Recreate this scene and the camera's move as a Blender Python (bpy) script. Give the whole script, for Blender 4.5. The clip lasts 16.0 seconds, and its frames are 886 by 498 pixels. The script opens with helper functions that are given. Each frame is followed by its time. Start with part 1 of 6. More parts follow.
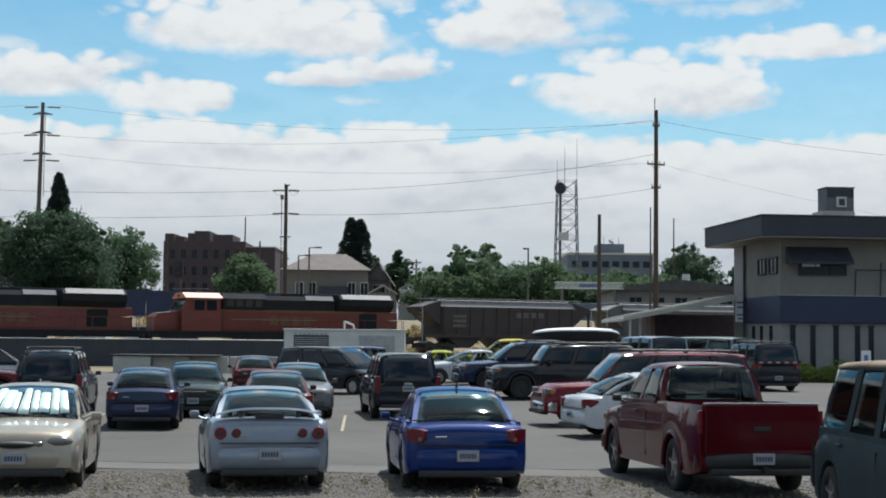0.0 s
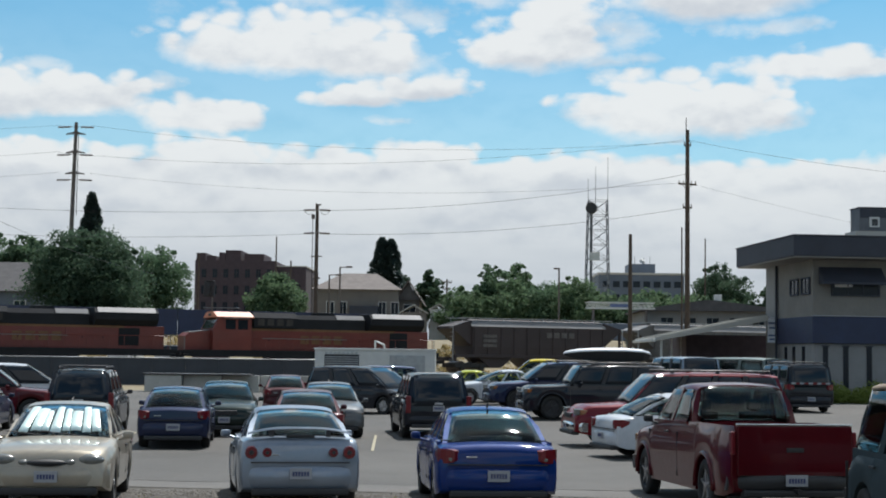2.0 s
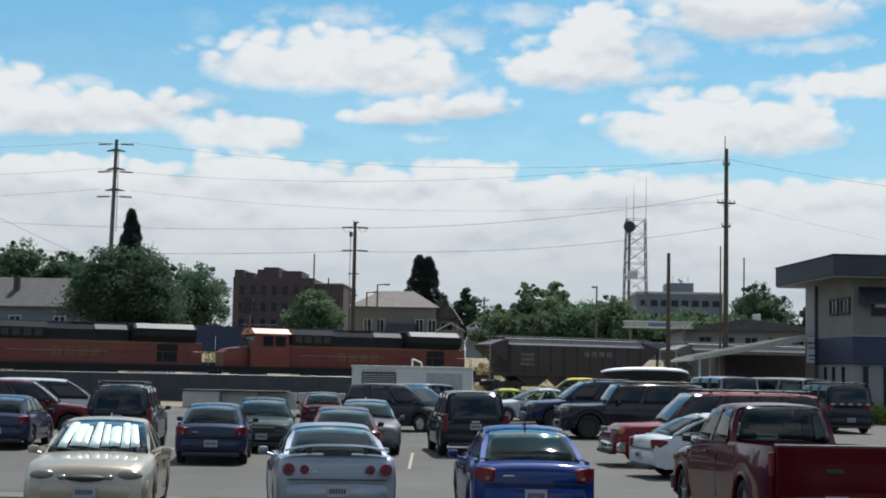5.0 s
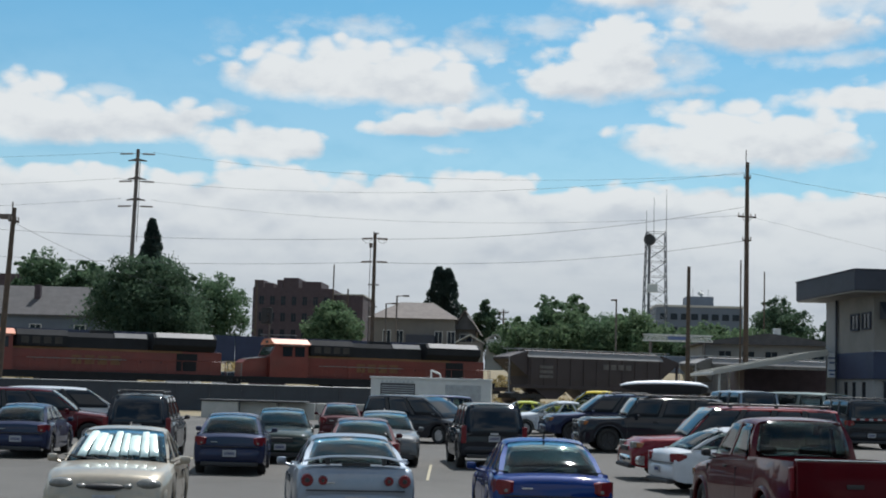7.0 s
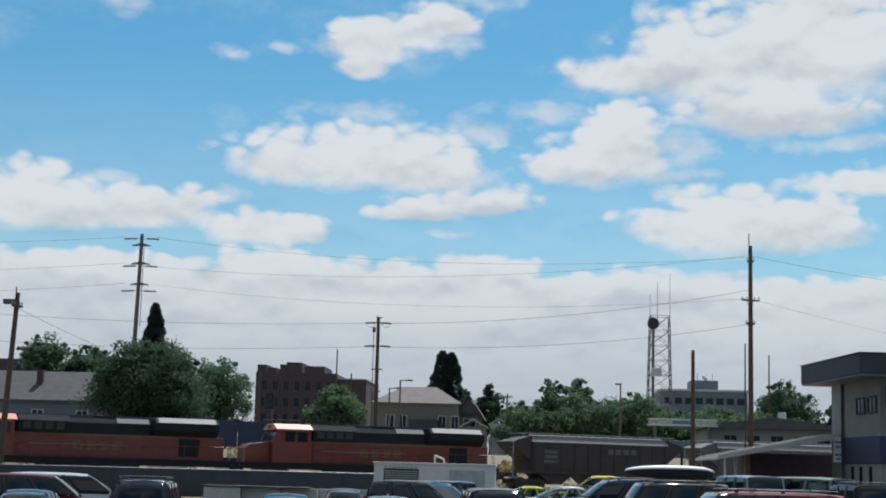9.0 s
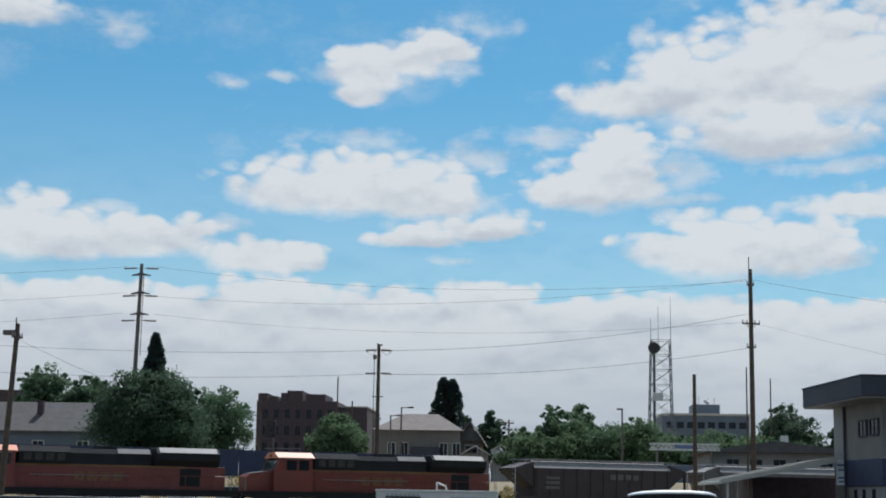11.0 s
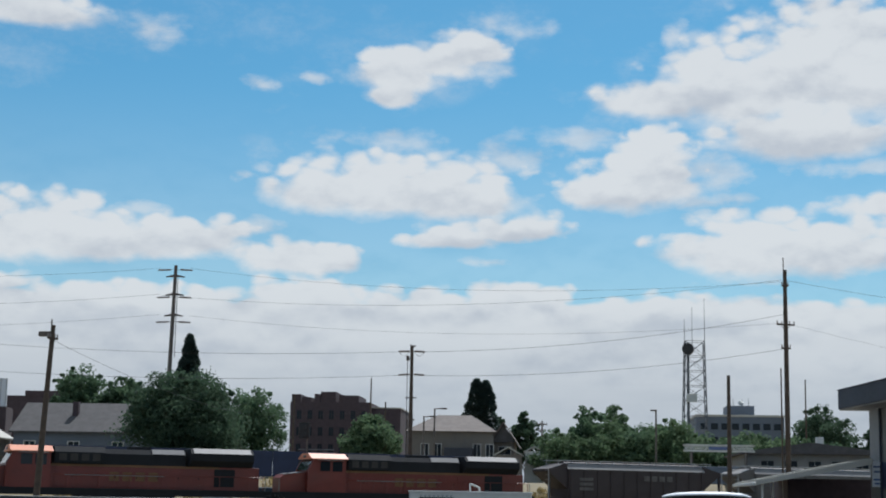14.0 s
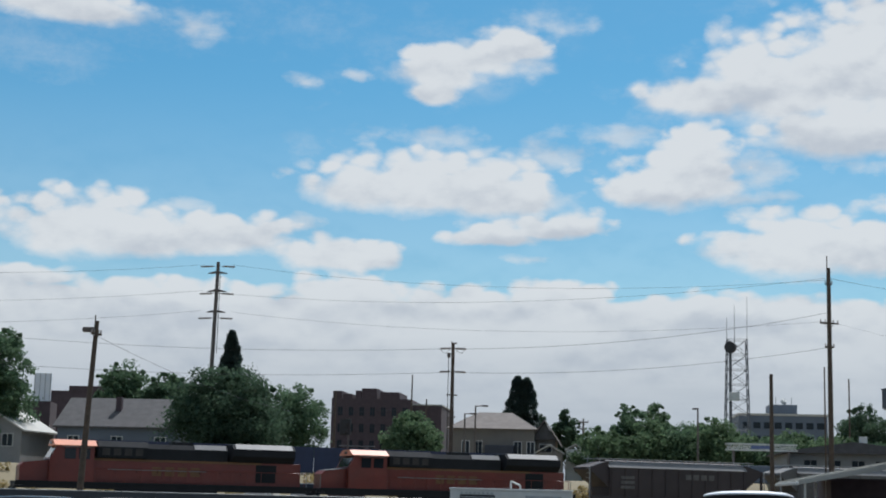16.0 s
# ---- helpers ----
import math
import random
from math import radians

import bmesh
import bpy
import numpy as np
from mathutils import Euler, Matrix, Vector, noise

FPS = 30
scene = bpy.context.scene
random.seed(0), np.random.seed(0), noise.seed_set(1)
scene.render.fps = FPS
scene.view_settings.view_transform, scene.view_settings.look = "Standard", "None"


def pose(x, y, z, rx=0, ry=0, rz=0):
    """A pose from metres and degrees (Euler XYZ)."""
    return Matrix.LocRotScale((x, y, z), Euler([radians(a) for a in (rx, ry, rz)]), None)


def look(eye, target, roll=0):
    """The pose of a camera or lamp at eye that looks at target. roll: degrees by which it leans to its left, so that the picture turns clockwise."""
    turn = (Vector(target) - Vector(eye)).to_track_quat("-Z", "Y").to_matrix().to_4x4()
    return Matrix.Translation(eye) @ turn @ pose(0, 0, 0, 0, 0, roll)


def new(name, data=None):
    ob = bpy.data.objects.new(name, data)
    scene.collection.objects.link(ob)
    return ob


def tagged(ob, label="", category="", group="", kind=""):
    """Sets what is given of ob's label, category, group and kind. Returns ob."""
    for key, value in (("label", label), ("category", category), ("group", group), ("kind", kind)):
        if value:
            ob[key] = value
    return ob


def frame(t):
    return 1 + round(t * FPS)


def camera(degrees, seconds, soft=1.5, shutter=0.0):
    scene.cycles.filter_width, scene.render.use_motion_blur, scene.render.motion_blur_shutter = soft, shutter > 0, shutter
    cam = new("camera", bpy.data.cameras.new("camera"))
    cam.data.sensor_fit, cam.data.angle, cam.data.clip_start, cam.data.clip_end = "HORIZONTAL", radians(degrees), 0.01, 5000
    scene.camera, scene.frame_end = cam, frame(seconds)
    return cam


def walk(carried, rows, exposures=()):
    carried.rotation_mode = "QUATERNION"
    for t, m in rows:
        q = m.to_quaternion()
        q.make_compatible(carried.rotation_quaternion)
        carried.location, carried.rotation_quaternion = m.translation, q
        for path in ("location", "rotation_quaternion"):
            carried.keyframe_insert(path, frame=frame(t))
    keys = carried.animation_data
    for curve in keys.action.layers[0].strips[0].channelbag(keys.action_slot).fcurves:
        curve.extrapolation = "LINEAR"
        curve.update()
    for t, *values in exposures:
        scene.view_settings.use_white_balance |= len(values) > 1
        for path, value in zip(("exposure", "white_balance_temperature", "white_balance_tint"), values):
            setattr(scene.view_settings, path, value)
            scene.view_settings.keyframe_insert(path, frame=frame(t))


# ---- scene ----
cam = camera(32.96, 16.0, soft=1.9)
PATH = [
    (0.0, pose(-0.000, 0, 2.25, 93.304, 0, 0.000) @ pose(0, 0, 0, 0, 0, 0.573)),
    (0.5, pose(-0.001, 0, 2.25, 93.998, 0, 0.416) @ pose(0, 0, 0, 0, 0, 0.605)),
    (1.0, pose(-0.003, 0, 2.25, 94.043, 0, 1.033) @ pose(0, 0, 0, 0, 0, 0.906)),
    (1.5, pose(-0.004, 0, 2.25, 94.070, 0, 0.968) @ pose(0, 0, 0, 0, 0, 0.837)),
    (2.0, pose(-0.006, 0, 2.25, 94.044, 0, 1.181) @ pose(0, 0, 0, 0, 0, 0.750)),
    (2.5, pose(-0.007, 0, 2.25, 93.914, 0, 1.306) @ pose(0, 0, 0, 0, 0, 0.813)),
    (3.0, pose(-0.009, 0, 2.25, 93.999, 0, 1.401) @ pose(0, 0, 0, 0, 0, 0.801)),
    (3.5, pose(-0.010, 0, 2.25, 94.007, 0, 1.916) @ pose(0, 0, 0, 0, 0, 0.947)),
    (4.0, pose(-0.011, 0, 2.25, 94.246, 0, 2.407) @ pose(0, 0, 0, 0, 0, 0.952)),
    (6.5, pose(-0.019, 0, 2.25, 95.031, 0, 3.023) @ pose(0, 0, 0, 0, 0, 1.456)),
    (7.0, pose(-0.020, 0, 2.25, 95.136, 0, 3.394) @ pose(0, 0, 0, 0, 0, 1.598)),
    (7.5, pose(-0.021, 0, 2.25, 95.417, 0, 3.474) @ pose(0, 0, 0, 0, 0, 1.683)),
    (8.0, pose(-0.023, 0, 2.25, 96.213, 0, 3.544) @ pose(0, 0, 0, 0, 0, 1.658)),
    (8.5, pose(-0.023, 0, 2.25, 97.314, 0, 3.650) @ pose(0, 0, 0, 0, 0, 1.646)),
    (9.0, pose(-0.023, 0, 2.25, 98.348, 0, 3.608) @ pose(0, 0, 0, 0, 0, 1.504)),
    (9.5, pose(-0.023, 0, 2.25, 98.851, 0, 3.623) @ pose(0, 0, 0, 0, 0, 1.349)),
    (12.0, pose(-0.023, 0, 2.25, 99.401, 0, 3.602) @ pose(0, 0, 0, 0, 0, 0.774)),
    (12.5, pose(-0.023, 0, 2.25, 99.314, 0, 3.698) @ pose(0, 0, 0, 0, 0, 0.758)),
    (13.0, pose(-0.023, 0, 2.25, 99.448, 0, 3.984) @ pose(0, 0, 0, 0, 0, 0.599)),
    (13.5, pose(-0.023, 0, 2.25, 99.322, 0, 4.468) @ pose(0, 0, 0, 0, 0, 0.734)),
    (14.0, pose(-0.023, 0, 2.25, 99.385, 0, 4.894) @ pose(0, 0, 0, 0, 0, 1.019)),
    (14.5, pose(-0.023, 0, 2.25, 99.265, 0, 5.096) @ pose(0, 0, 0, 0, 0, 1.140)),
    (15.0, pose(-0.023, 0, 2.25, 99.201, 0, 5.484) @ pose(0, 0, 0, 0, 0, 1.304)),
    (15.5, pose(-0.023, 0, 2.25, 99.185, 0, 5.994) @ pose(0, 0, 0, 0, 0, 1.254)),
    (16.0, pose(-0.023, 0, 2.25, 99.245, 0, 6.494) @ pose(0, 0, 0, 0, 0, 1.424)),
]
walk(cam, PATH, [(0.0, 0.16, 6520, 10), (4.2, 0.16, 6520, 10), (7.0, 0.08, 6470, 10), (9.0, -0.03, 6320, 10), (12.0, -0.06, 6260, 10), (16.0, -0.06, 6260, 10)])

# ---- world, sun ----
SUN_EL, SUN_AZ = radians(59), radians(16)     # height; turn from the +y axis towards +x
sun = new("sun", bpy.data.lights.new("sun", "SUN"))
sun.data.energy, sun.data.angle, sun.data.color = 4.6, radians(0.53), (1.0, 0.98, 0.955)
sun.matrix_world = look((0, 0, 60), Vector((0, 0, 60)) - Vector((math.sin(SUN_AZ) * math.cos(SUN_EL), math.cos(SUN_AZ) * math.cos(SUN_EL), math.sin(SUN_EL))))

# heaped clouds and thin torn ones: azimuth, height, half width, half height (radians)
CLOUDS = ((-0.095, 0.291, 0.032, 0.0130), (0.182, 0.294, 0.075, 0.0434), (0.119, 0.279, 0.066, 0.0283), (0.062, 0.267, 0.043, 0.0143), (0.159, 0.242, 0.062, 0.0189),
          (-0.120, 0.284, 0.036, 0.0158), (-0.124, 0.269, 0.023, 0.0094), (-0.070, 0.298, 0.026, 0.0121), (-0.138, 0.208, 0.074, 0.0200), (-0.078, 0.207, 0.052, 0.0205),
          (0.046, 0.214, 0.042, 0.0208), (0.060, 0.233, 0.025, 0.0158), (0.020, 0.205, 0.028, 0.0098), (-0.079, 0.174, 0.032, 0.0098), (-0.022, 0.182, 0.028, 0.0106),
          (-0.353, 0.172, 0.049, 0.0226), (-0.269, 0.169, 0.057, 0.0143), (-0.182, 0.158, 0.049, 0.0128), (0.121, 0.171, 0.062, 0.0205), (0.171, 0.168, 0.044, 0.0200),
          (0.236, 0.193, 0.064, 0.0098), (-0.373, 0.310, 0.053, 0.0121), (-0.467, 0.178, 0.072, 0.0170), (-0.312, 0.168, 0.045, 0.0165), (-0.050, 0.177, 0.026, 0.0085))
WISPS = ((-0.205, 0.271, 0.010, 0.0053), (-0.175, 0.276, 0.011, 0.0038), (-0.047, 0.311, 0.028, 0.0083), (-0.062, 0.285, 0.019, 0.0083), (-0.042, 0.223, 0.034, 0.0113),
         (-0.003, 0.238, 0.038, 0.0075), (0.088, 0.215, 0.034, 0.0143), (0.088, 0.194, 0.049, 0.0060), (-0.287, 0.301, 0.023, 0.0091), (0.128, 0.148, 0.060, 0.0083),
         (-0.217, 0.174, 0.026, 0.0091), (0.194, 0.215, 0.042, 0.0060), (-0.123, 0.233, 0.042, 0.0083), (-0.292, 0.183, 0.026, 0.0060), (-0.060, 0.155, 0.023, 0.0038),
         (0.072, 0.305, 0.008, 0.0098), (0.227, 0.248, 0.042, 0.0113))
BANK = ((-0.041, 0.131, 0.050, 0.0155), (0.060, 0.124, 0.060, 0.0135), (-0.290, 0.124, 0.100, 0.0140), (0.150, 0.119, 0.060, 0.0120),
        (-0.105, 0.126, 0.045, 0.0115), (-0.382, 0.135, 0.036, 0.0075), (-0.170, 0.133, 0.048, 0.0150), (0.215, 0.117, 0.040, 0.0110))   # crests of the low bank


def sky_world():
    w = bpy.data.worlds.new("sky")
    scene.world = w
    w.use_nodes = True
    nt = w.node_tree
    nt.nodes.clear()
    N, L = nt.nodes.new, nt.links.new

    def m(op, a, b=0.0, c=0.0):
        n = N("ShaderNodeMath")
        n.operation = op
        for i, v in enumerate((a, b, c)):
            if isinstance(v, (int, float)):
                n.inputs[i].default_value = v
            else:
                L(v, n.inputs[i])
        return n.outputs[0]

    def ramp(v, lo, hi):
        n = N("ShaderNodeMapRange")
        n.interpolation_type = "SMOOTHSTEP"
        L(v, n.inputs[0])
        n.inputs[1].default_value, n.inputs[2].default_value = lo, hi
        return n.outputs[0]

    def mix(f, a, b):
        n = N("ShaderNodeMix")
        n.data_type = "RGBA"
        for s, v in ((n.inputs[0], f), (n.inputs[6], a), (n.inputs[7], b)):
            if isinstance(v, tuple):
                s.default_value = (*v, 1)
            else:
                L(v, s)
        return n.outputs[2]

    tc, sep = N("ShaderNodeTexCoord"), N("ShaderNodeSeparateXYZ")
    L(tc.outputs["Generated"], sep.inputs[0])
    x, y, z = sep.outputs
    az = m("ARCTAN2", x, y)
    el = m("ARCSINE", z)
    comb = N("ShaderNodeCombineXYZ")
    L(m("MULTIPLY", az, 1.0), comb.inputs[0])
    L(m("MULTIPLY", el, 1.7), comb.inputs[1])

    def fbm(scale, detail, rough=0.6, off=0.0, up=0.0):
        n = N("ShaderNodeTexNoise")
        n.inputs["Scale"].default_value, n.inputs["Detail"].default_value, n.inputs["Roughness"].default_value = scale, detail, rough
        add = N("ShaderNodeVectorMath")
        add.inputs[1].default_value = (off, off * 2 + up, 0)
        L(comb.outputs[0], add.inputs[0])
        L(add.outputs[0], n.inputs["Vector"])
        return n.outputs[0]

    edge, puff, wide = fbm(30, 7, 0.55), fbm(11, 5, 0.5, 3.0), fbm(2.6, 6, 0.6, 7.0)
    edge_up, puff_up = fbm(30, 5, 0.5, 0.0, 0.012), fbm(11, 5, 0.5, 3.0, 0.03)
    curl = fbm(24, 5, 0.6, 11.0)
    wx = m("MULTIPLY_ADD", m("SUBTRACT", curl, 0.5), 0.035, m("MULTIPLY_ADD", m("SUBTRACT", puff, 0.5), 0.035, az))
    wy = m("MULTIPLY_ADD", m("SUBTRACT", edge, 0.5), 0.010, m("MULTIPLY_ADD", m("SUBTRACT", puff, 0.5), 0.010, el))
    vor = N("ShaderNodeTexVoronoi")
    vor.feature = "SMOOTH_F1"
    vor.inputs["Scale"].default_value, vor.inputs["Smoothness"].default_value = 62.0, 0.35
    bend = N("ShaderNodeVectorMath")
    bend.operation = "MULTIPLY_ADD"
    curl_n = N("ShaderNodeTexNoise")
    curl_n.inputs["Scale"].default_value, curl_n.inputs["Detail"].default_value = 40.0, 4
    L(comb.outputs[0], curl_n.inputs["Vector"])
    L(curl_n.outputs["Color"], bend.inputs[0])
    bend.inputs[1].default_value = (0.02, 0.02, 0)
    L(comb.outputs[0], bend.inputs[2])
    L(bend.outputs[0], vor.inputs["Vector"])
    billow = m("ADD", m("MULTIPLY", m("SUBTRACT", 0.42, vor.outputs["Distance"]), 1.0), m("MULTIPLY", m("SUBTRACT", edge, 0.5), 1.5))
    best, tilt = None, None
    for a, e, rx, ry in CLOUDS + BANK:
        dx, dy = m("DIVIDE", m("SUBTRACT", wx, a), rx * 1.25), m("DIVIDE", m("SUBTRACT", wy, e - 0.20 * ry), ry * 1.40)
        crown = ramp(dy, -0.35, 0.25)
        dd = m("MAXIMUM", dy, m("MULTIPLY", dy, -1.15))
        d = m("SUBTRACT", 1.0, m("SQRT", m("ADD", m("MULTIPLY", dx, dx), m("MULTIPLY", dd, dd))))
        near = ramp(d, -0.18, 0.2)
        d = m("ADD", d, m("MULTIPLY", m("MULTIPLY", billow, near), m("MULTIPLY_ADD", crown, 0.62, 0.15)))
        best = d if best is None else m("SMOOTH_MAX", best, d, 0.2)
        lean = m("MULTIPLY", m("MAXIMUM", m("ADD", d, 0.1), 0.0), m("MAXIMUM", m("MINIMUM", dy, 1.0), -1.0))
        tilt = lean if tilt is None else m("ADD", tilt, lean)
    thin = None
    for a, e, rx, ry in WISPS:
        dx, dy = m("DIVIDE", m("SUBTRACT", wx, a), rx * 1.5), m("DIVIDE", m("SUBTRACT", wy, e), ry * 1.7)
        d = m("SUBTRACT", 1.0, m("SQRT", m("ADD", m("MULTIPLY", dx, dx), m("MULTIPLY", dy, dy))))
        thin = d if thin is None else m("MAXIMUM", thin, d)
    torn = m("ADD", m("MULTIPLY", billow, 0.45), m("MULTIPLY", m("SUBTRACT", fbm(34, 6, 0.6, 9.0), 0.5), 1.6))
    thin = m("MULTIPLY", ramp(m("ADD", thin, m("MULTIPLY", torn, ramp(thin, -0.25, 0.2))), 0.0, 1.05), 0.70)
    heap = m("MAXIMUM", ramp(best, -0.09, 0.44), m("MULTIPLY", ramp(best, -0.8, 0.1), m("MULTIPLY", ramp(fbm(16, 7, 0.66, 2.0), 0.44, 0.78), 0.34)))
    heap = m("MAXIMUM", heap, thin)
    bank_d = m("SUBTRACT", m("MULTIPLY_ADD", m("SUBTRACT", puff, 0.5), 0.03, 0.1335), wy)
    bank = ramp(m("MULTIPLY_ADD", billow, 0.009, bank_d), -0.002, 0.006)
    # unseen scattered clouds added over the rest of the dome, cover set for ambient light
    away = m("MAXIMUM", ramp(m("ABSOLUTE", az), 0.40, 0.52), ramp(el, 0.34, 0.44))
    cover = ramp(wide, 0.42, 0.59)
    rest = m("MULTIPLY", away, cover)
    mask = m("MAXIMUM", m("MAXIMUM", heap, m("MULTIPLY", bank, ramp(m("ABSOLUTE", az), 1.6, 0.7))), rest)
    wisp = m("MULTIPLY", ramp(fbm(9, 7, 0.68, 5.0), 0.50, 0.85), 0.32)
    mist = m("MULTIPLY", ramp(el, 0.29, 0.12), 0.29)
    mask = m("MULTIPLY", m("MAXIMUM", m("MAXIMUM", mask, wisp), mist), 0.96)

    sky = N("ShaderNodeTexSky")
    sky.sky_type, sky.sun_disc = "NISHITA", False
    sky.sun_elevation, sky.sun_rotation = SUN_EL, SUN_AZ
    sky.air_density, sky.dust_density, sky.ozone_density = 1.0, 0.8, 3.0
    tint = N("ShaderNodeMix")
    tint.data_type, tint.blend_type = "RGBA", "MULTIPLY"
    tint.inputs[0].default_value = 1.0
    L(sky.outputs[0], tint.inputs[6])
    tint.inputs[7].default_value = (*SKY_TINT, 1)
    low = m("MULTIPLY", ramp(el, 0.152, 0.0), 0.95)
    relief = m("ADD", m("MULTIPLY", m("SUBTRACT", edge_up, edge), 1.5), m("MULTIPLY", m("SUBTRACT", puff_up, puff), 2.4))
    shade = ramp(m("SUBTRACT", m("MULTIPLY_ADD", relief, 0.8, 0.26), m("MULTIPLY", tilt, 0.9)), 0.05, 1.0)
    white = mix(shade, CLOUD_LIT, CLOUD_SHADE)
    streak_v = N("ShaderNodeCombineXYZ")
    L(m("MULTIPLY", az, 5.0), streak_v.inputs[0])
    L(m("MULTIPLY", el, 42.0), streak_v.inputs[1])
    streak_n = N("ShaderNodeTexNoise")
    streak_n.inputs["Scale"].default_value, streak_n.inputs["Detail"].default_value = 1.0, 5
    L(streak_v.outputs[0], streak_n.inputs["Vector"])
    veil = mix(ramp(streak_n.outputs[0], 0.35, 0.68), CLOUD_VEIL, CLOUD_VEIL_DARK)
    cloud = mix(low, white, veil)
    bg = N("ShaderNodeBackground")
    L(mix(mask, tint.outputs[2], cloud), bg.inputs[0])
    bg.inputs[1].default_value = 0.1
    out = N("ShaderNodeOutputWorld")
    L(bg.outputs[0], out.inputs[0])


SKY_TINT = (0.45, 0.93, 1.0)
CLOUD_LIT, CLOUD_SHADE = (7.45, 7.65, 7.7), (5.4, 5.75, 6.2)
CLOUD_VEIL, CLOUD_VEIL_DARK = (4.3, 4.7, 5.35), (3.4, 3.85, 4.6)
sky_world()


# ---- materials ----
def material(name, color, rough=0.6, metal=0.0, vary=0.15, scale=6.0, bump=0.0, bump_scale=60.0, coat=0.0, random=0.0, second=None, spots=0.5, spec=0.5):
    """Two scales of variation round a base colour, with fine relief."""
    mt = bpy.data.materials.new(name)
    mt.use_nodes = True
    nt = mt.node_tree
    N, L = nt.nodes.new, nt.links.new
    b = nt.nodes["Principled BSDF"]
    tc = N("ShaderNodeTexCoord")
    n1, n2 = N("ShaderNodeTexNoise"), N("ShaderNodeTexNoise")
    for n, s, d in ((n1, scale, 6), (n2, scale * 9, 4)):
        n.inputs["Scale"].default_value, n.inputs["Detail"].default_value, n.inputs["Roughness"].default_value = s, d, 0.65
        L(tc.outputs["Object"], n.inputs["Vector"])
    mx = N("ShaderNodeMath")
    mx.operation = "MULTIPLY_ADD"
    L(n2.outputs[0], mx.inputs[0])
    mx.inputs[1].default_value = 0.45
    L(n1.outputs[0], mx.inputs[2])
    cr = N("ShaderNodeValToRGB")
    L(mx.outputs[0], cr.inputs[0])
    lo, hi = max(0.0, spots - 0.02), min(1.0, spots + 0.45)
    cr.color_ramp.elements[0].position, cr.color_ramp.elements[1].position = lo, hi
    c2 = second or tuple(min(1, c * (1 + vary)) for c in color)
    c1 = color if second else tuple(c * (1 - vary) for c in color)
    cr.color_ramp.elements[0].color, cr.color_ramp.elements[1].color = (*c1, 1), (*c2, 1)
    col = cr.outputs[0]
    if random:
        oi, hsv, mr = N("ShaderNodeObjectInfo"), N("ShaderNodeHueSaturation"), N("ShaderNodeMapRange")
        L(oi.outputs["Random"], mr.inputs[0])
        mr.inputs[3].default_value, mr.inputs[4].default_value = 1 - random, 1 + random
        L(mr.outputs[0], hsv.inputs["Value"])
        L(col, hsv.inputs["Color"])
        col = hsv.outputs[0]
    L(col, b.inputs["Base Color"])
    b.inputs["Metallic"].default_value = metal
    b.inputs["Coat Weight"].default_value = coat
    b.inputs["Coat Roughness"].default_value = 0.04
    b.inputs["Specular IOR Level"].default_value = spec
    rr = N("ShaderNodeMapRange")
    L(n2.outputs[0], rr.inputs[0])
    rr.inputs[3].default_value, rr.inputs[4].default_value = max(0.01, rough * 0.8), min(1.0, rough * 1.2)
    L(rr.outputs[0], b.inputs["Roughness"])
    if bump:
        bp, n3 = N("ShaderNodeBump"), N("ShaderNodeTexNoise")
        n3.inputs["Scale"].default_value, n3.inputs["Detail"].default_value = bump_scale, 5
        L(tc.outputs["Object"], n3.inputs["Vector"])
        bp.inputs["Strength"].default_value = bump
        bp.inputs["Distance"].default_value = 0.05
        L(n3.outputs[0], bp.inputs["Height"])
        L(bp.outputs[0], b.inputs["Normal"])
    return mt


def paint(name, color, metal=0.0, rough=0.5):
    return material(name, color, rough, metal, 0.10, 1.2, coat=0.6, spec=0.05)


def leaf_material(name, c1, c2):
    mt = bpy.data.materials.new(name)
    mt.use_nodes = True
    nt = mt.node_tree
    N, L = nt.nodes.new, nt.links.new
    b = nt.nodes["Principled BSDF"]
    g, cr = N("ShaderNodeNewGeometry"), N("ShaderNodeValToRGB")
    L(g.outputs["Random Per Island"], cr.inputs[0])
    cr.color_ramp.elements[0].color, cr.color_ramp.elements[1].color = (*c1, 1), (*c2, 1)
    L(cr.outputs[0], b.inputs["Base Color"])
    b.inputs["Roughness"].default_value, b.inputs["Specular IOR Level"].default_value = 0.75, 0.2
    tr, ms = N("ShaderNodeBsdfTranslucent"), N("ShaderNodeMixShader")
    L(cr.outputs[0], tr.inputs[0])
    ms.inputs[0].default_value = 0.5
    L(b.outputs[0], ms.inputs[1])
    L(tr.outputs[0], ms.inputs[2])
    L(ms.outputs[0], nt.nodes["Material Output"].inputs[0])
    return mt


ASPHALT = material("asphalt", (0.070, 0.066, 0.060), 0.85, vary=0.30, scale=0.22, bump=0.35, bump_scale=45)
GRAVEL = material("gravel", (0.050, 0.045, 0.038), 0.95, scale=5.0, bump=0.7, bump_scale=60, second=(0.12, 0.110, 0.094), spots=0.45)
EARTH = material("dry_earth", (0.13, 0.11, 0.06), 0.95, scale=0.12, bump=0.5, bump_scale=4, second=(0.23, 0.185, 0.11), spots=0.5)
CONCRETE = material("concrete", (0.42, 0.41, 0.38), 0.85, vary=0.14, scale=0.8, bump=0.15, bump_scale=30)
STRIPE = material("stall_paint", (0.32, 0.29, 0.20), 0.8, vary=0.3, scale=3)
APRON = material("dusty_apron", (0.105, 0.100, 0.092), 0.9, vary=0.2, scale=0.9, bump=0.3, bump_scale=40)
STONE = material("gravel_stone", (0.14, 0.13, 0.115), 0.9, vary=0.35, scale=3, random=0.4)
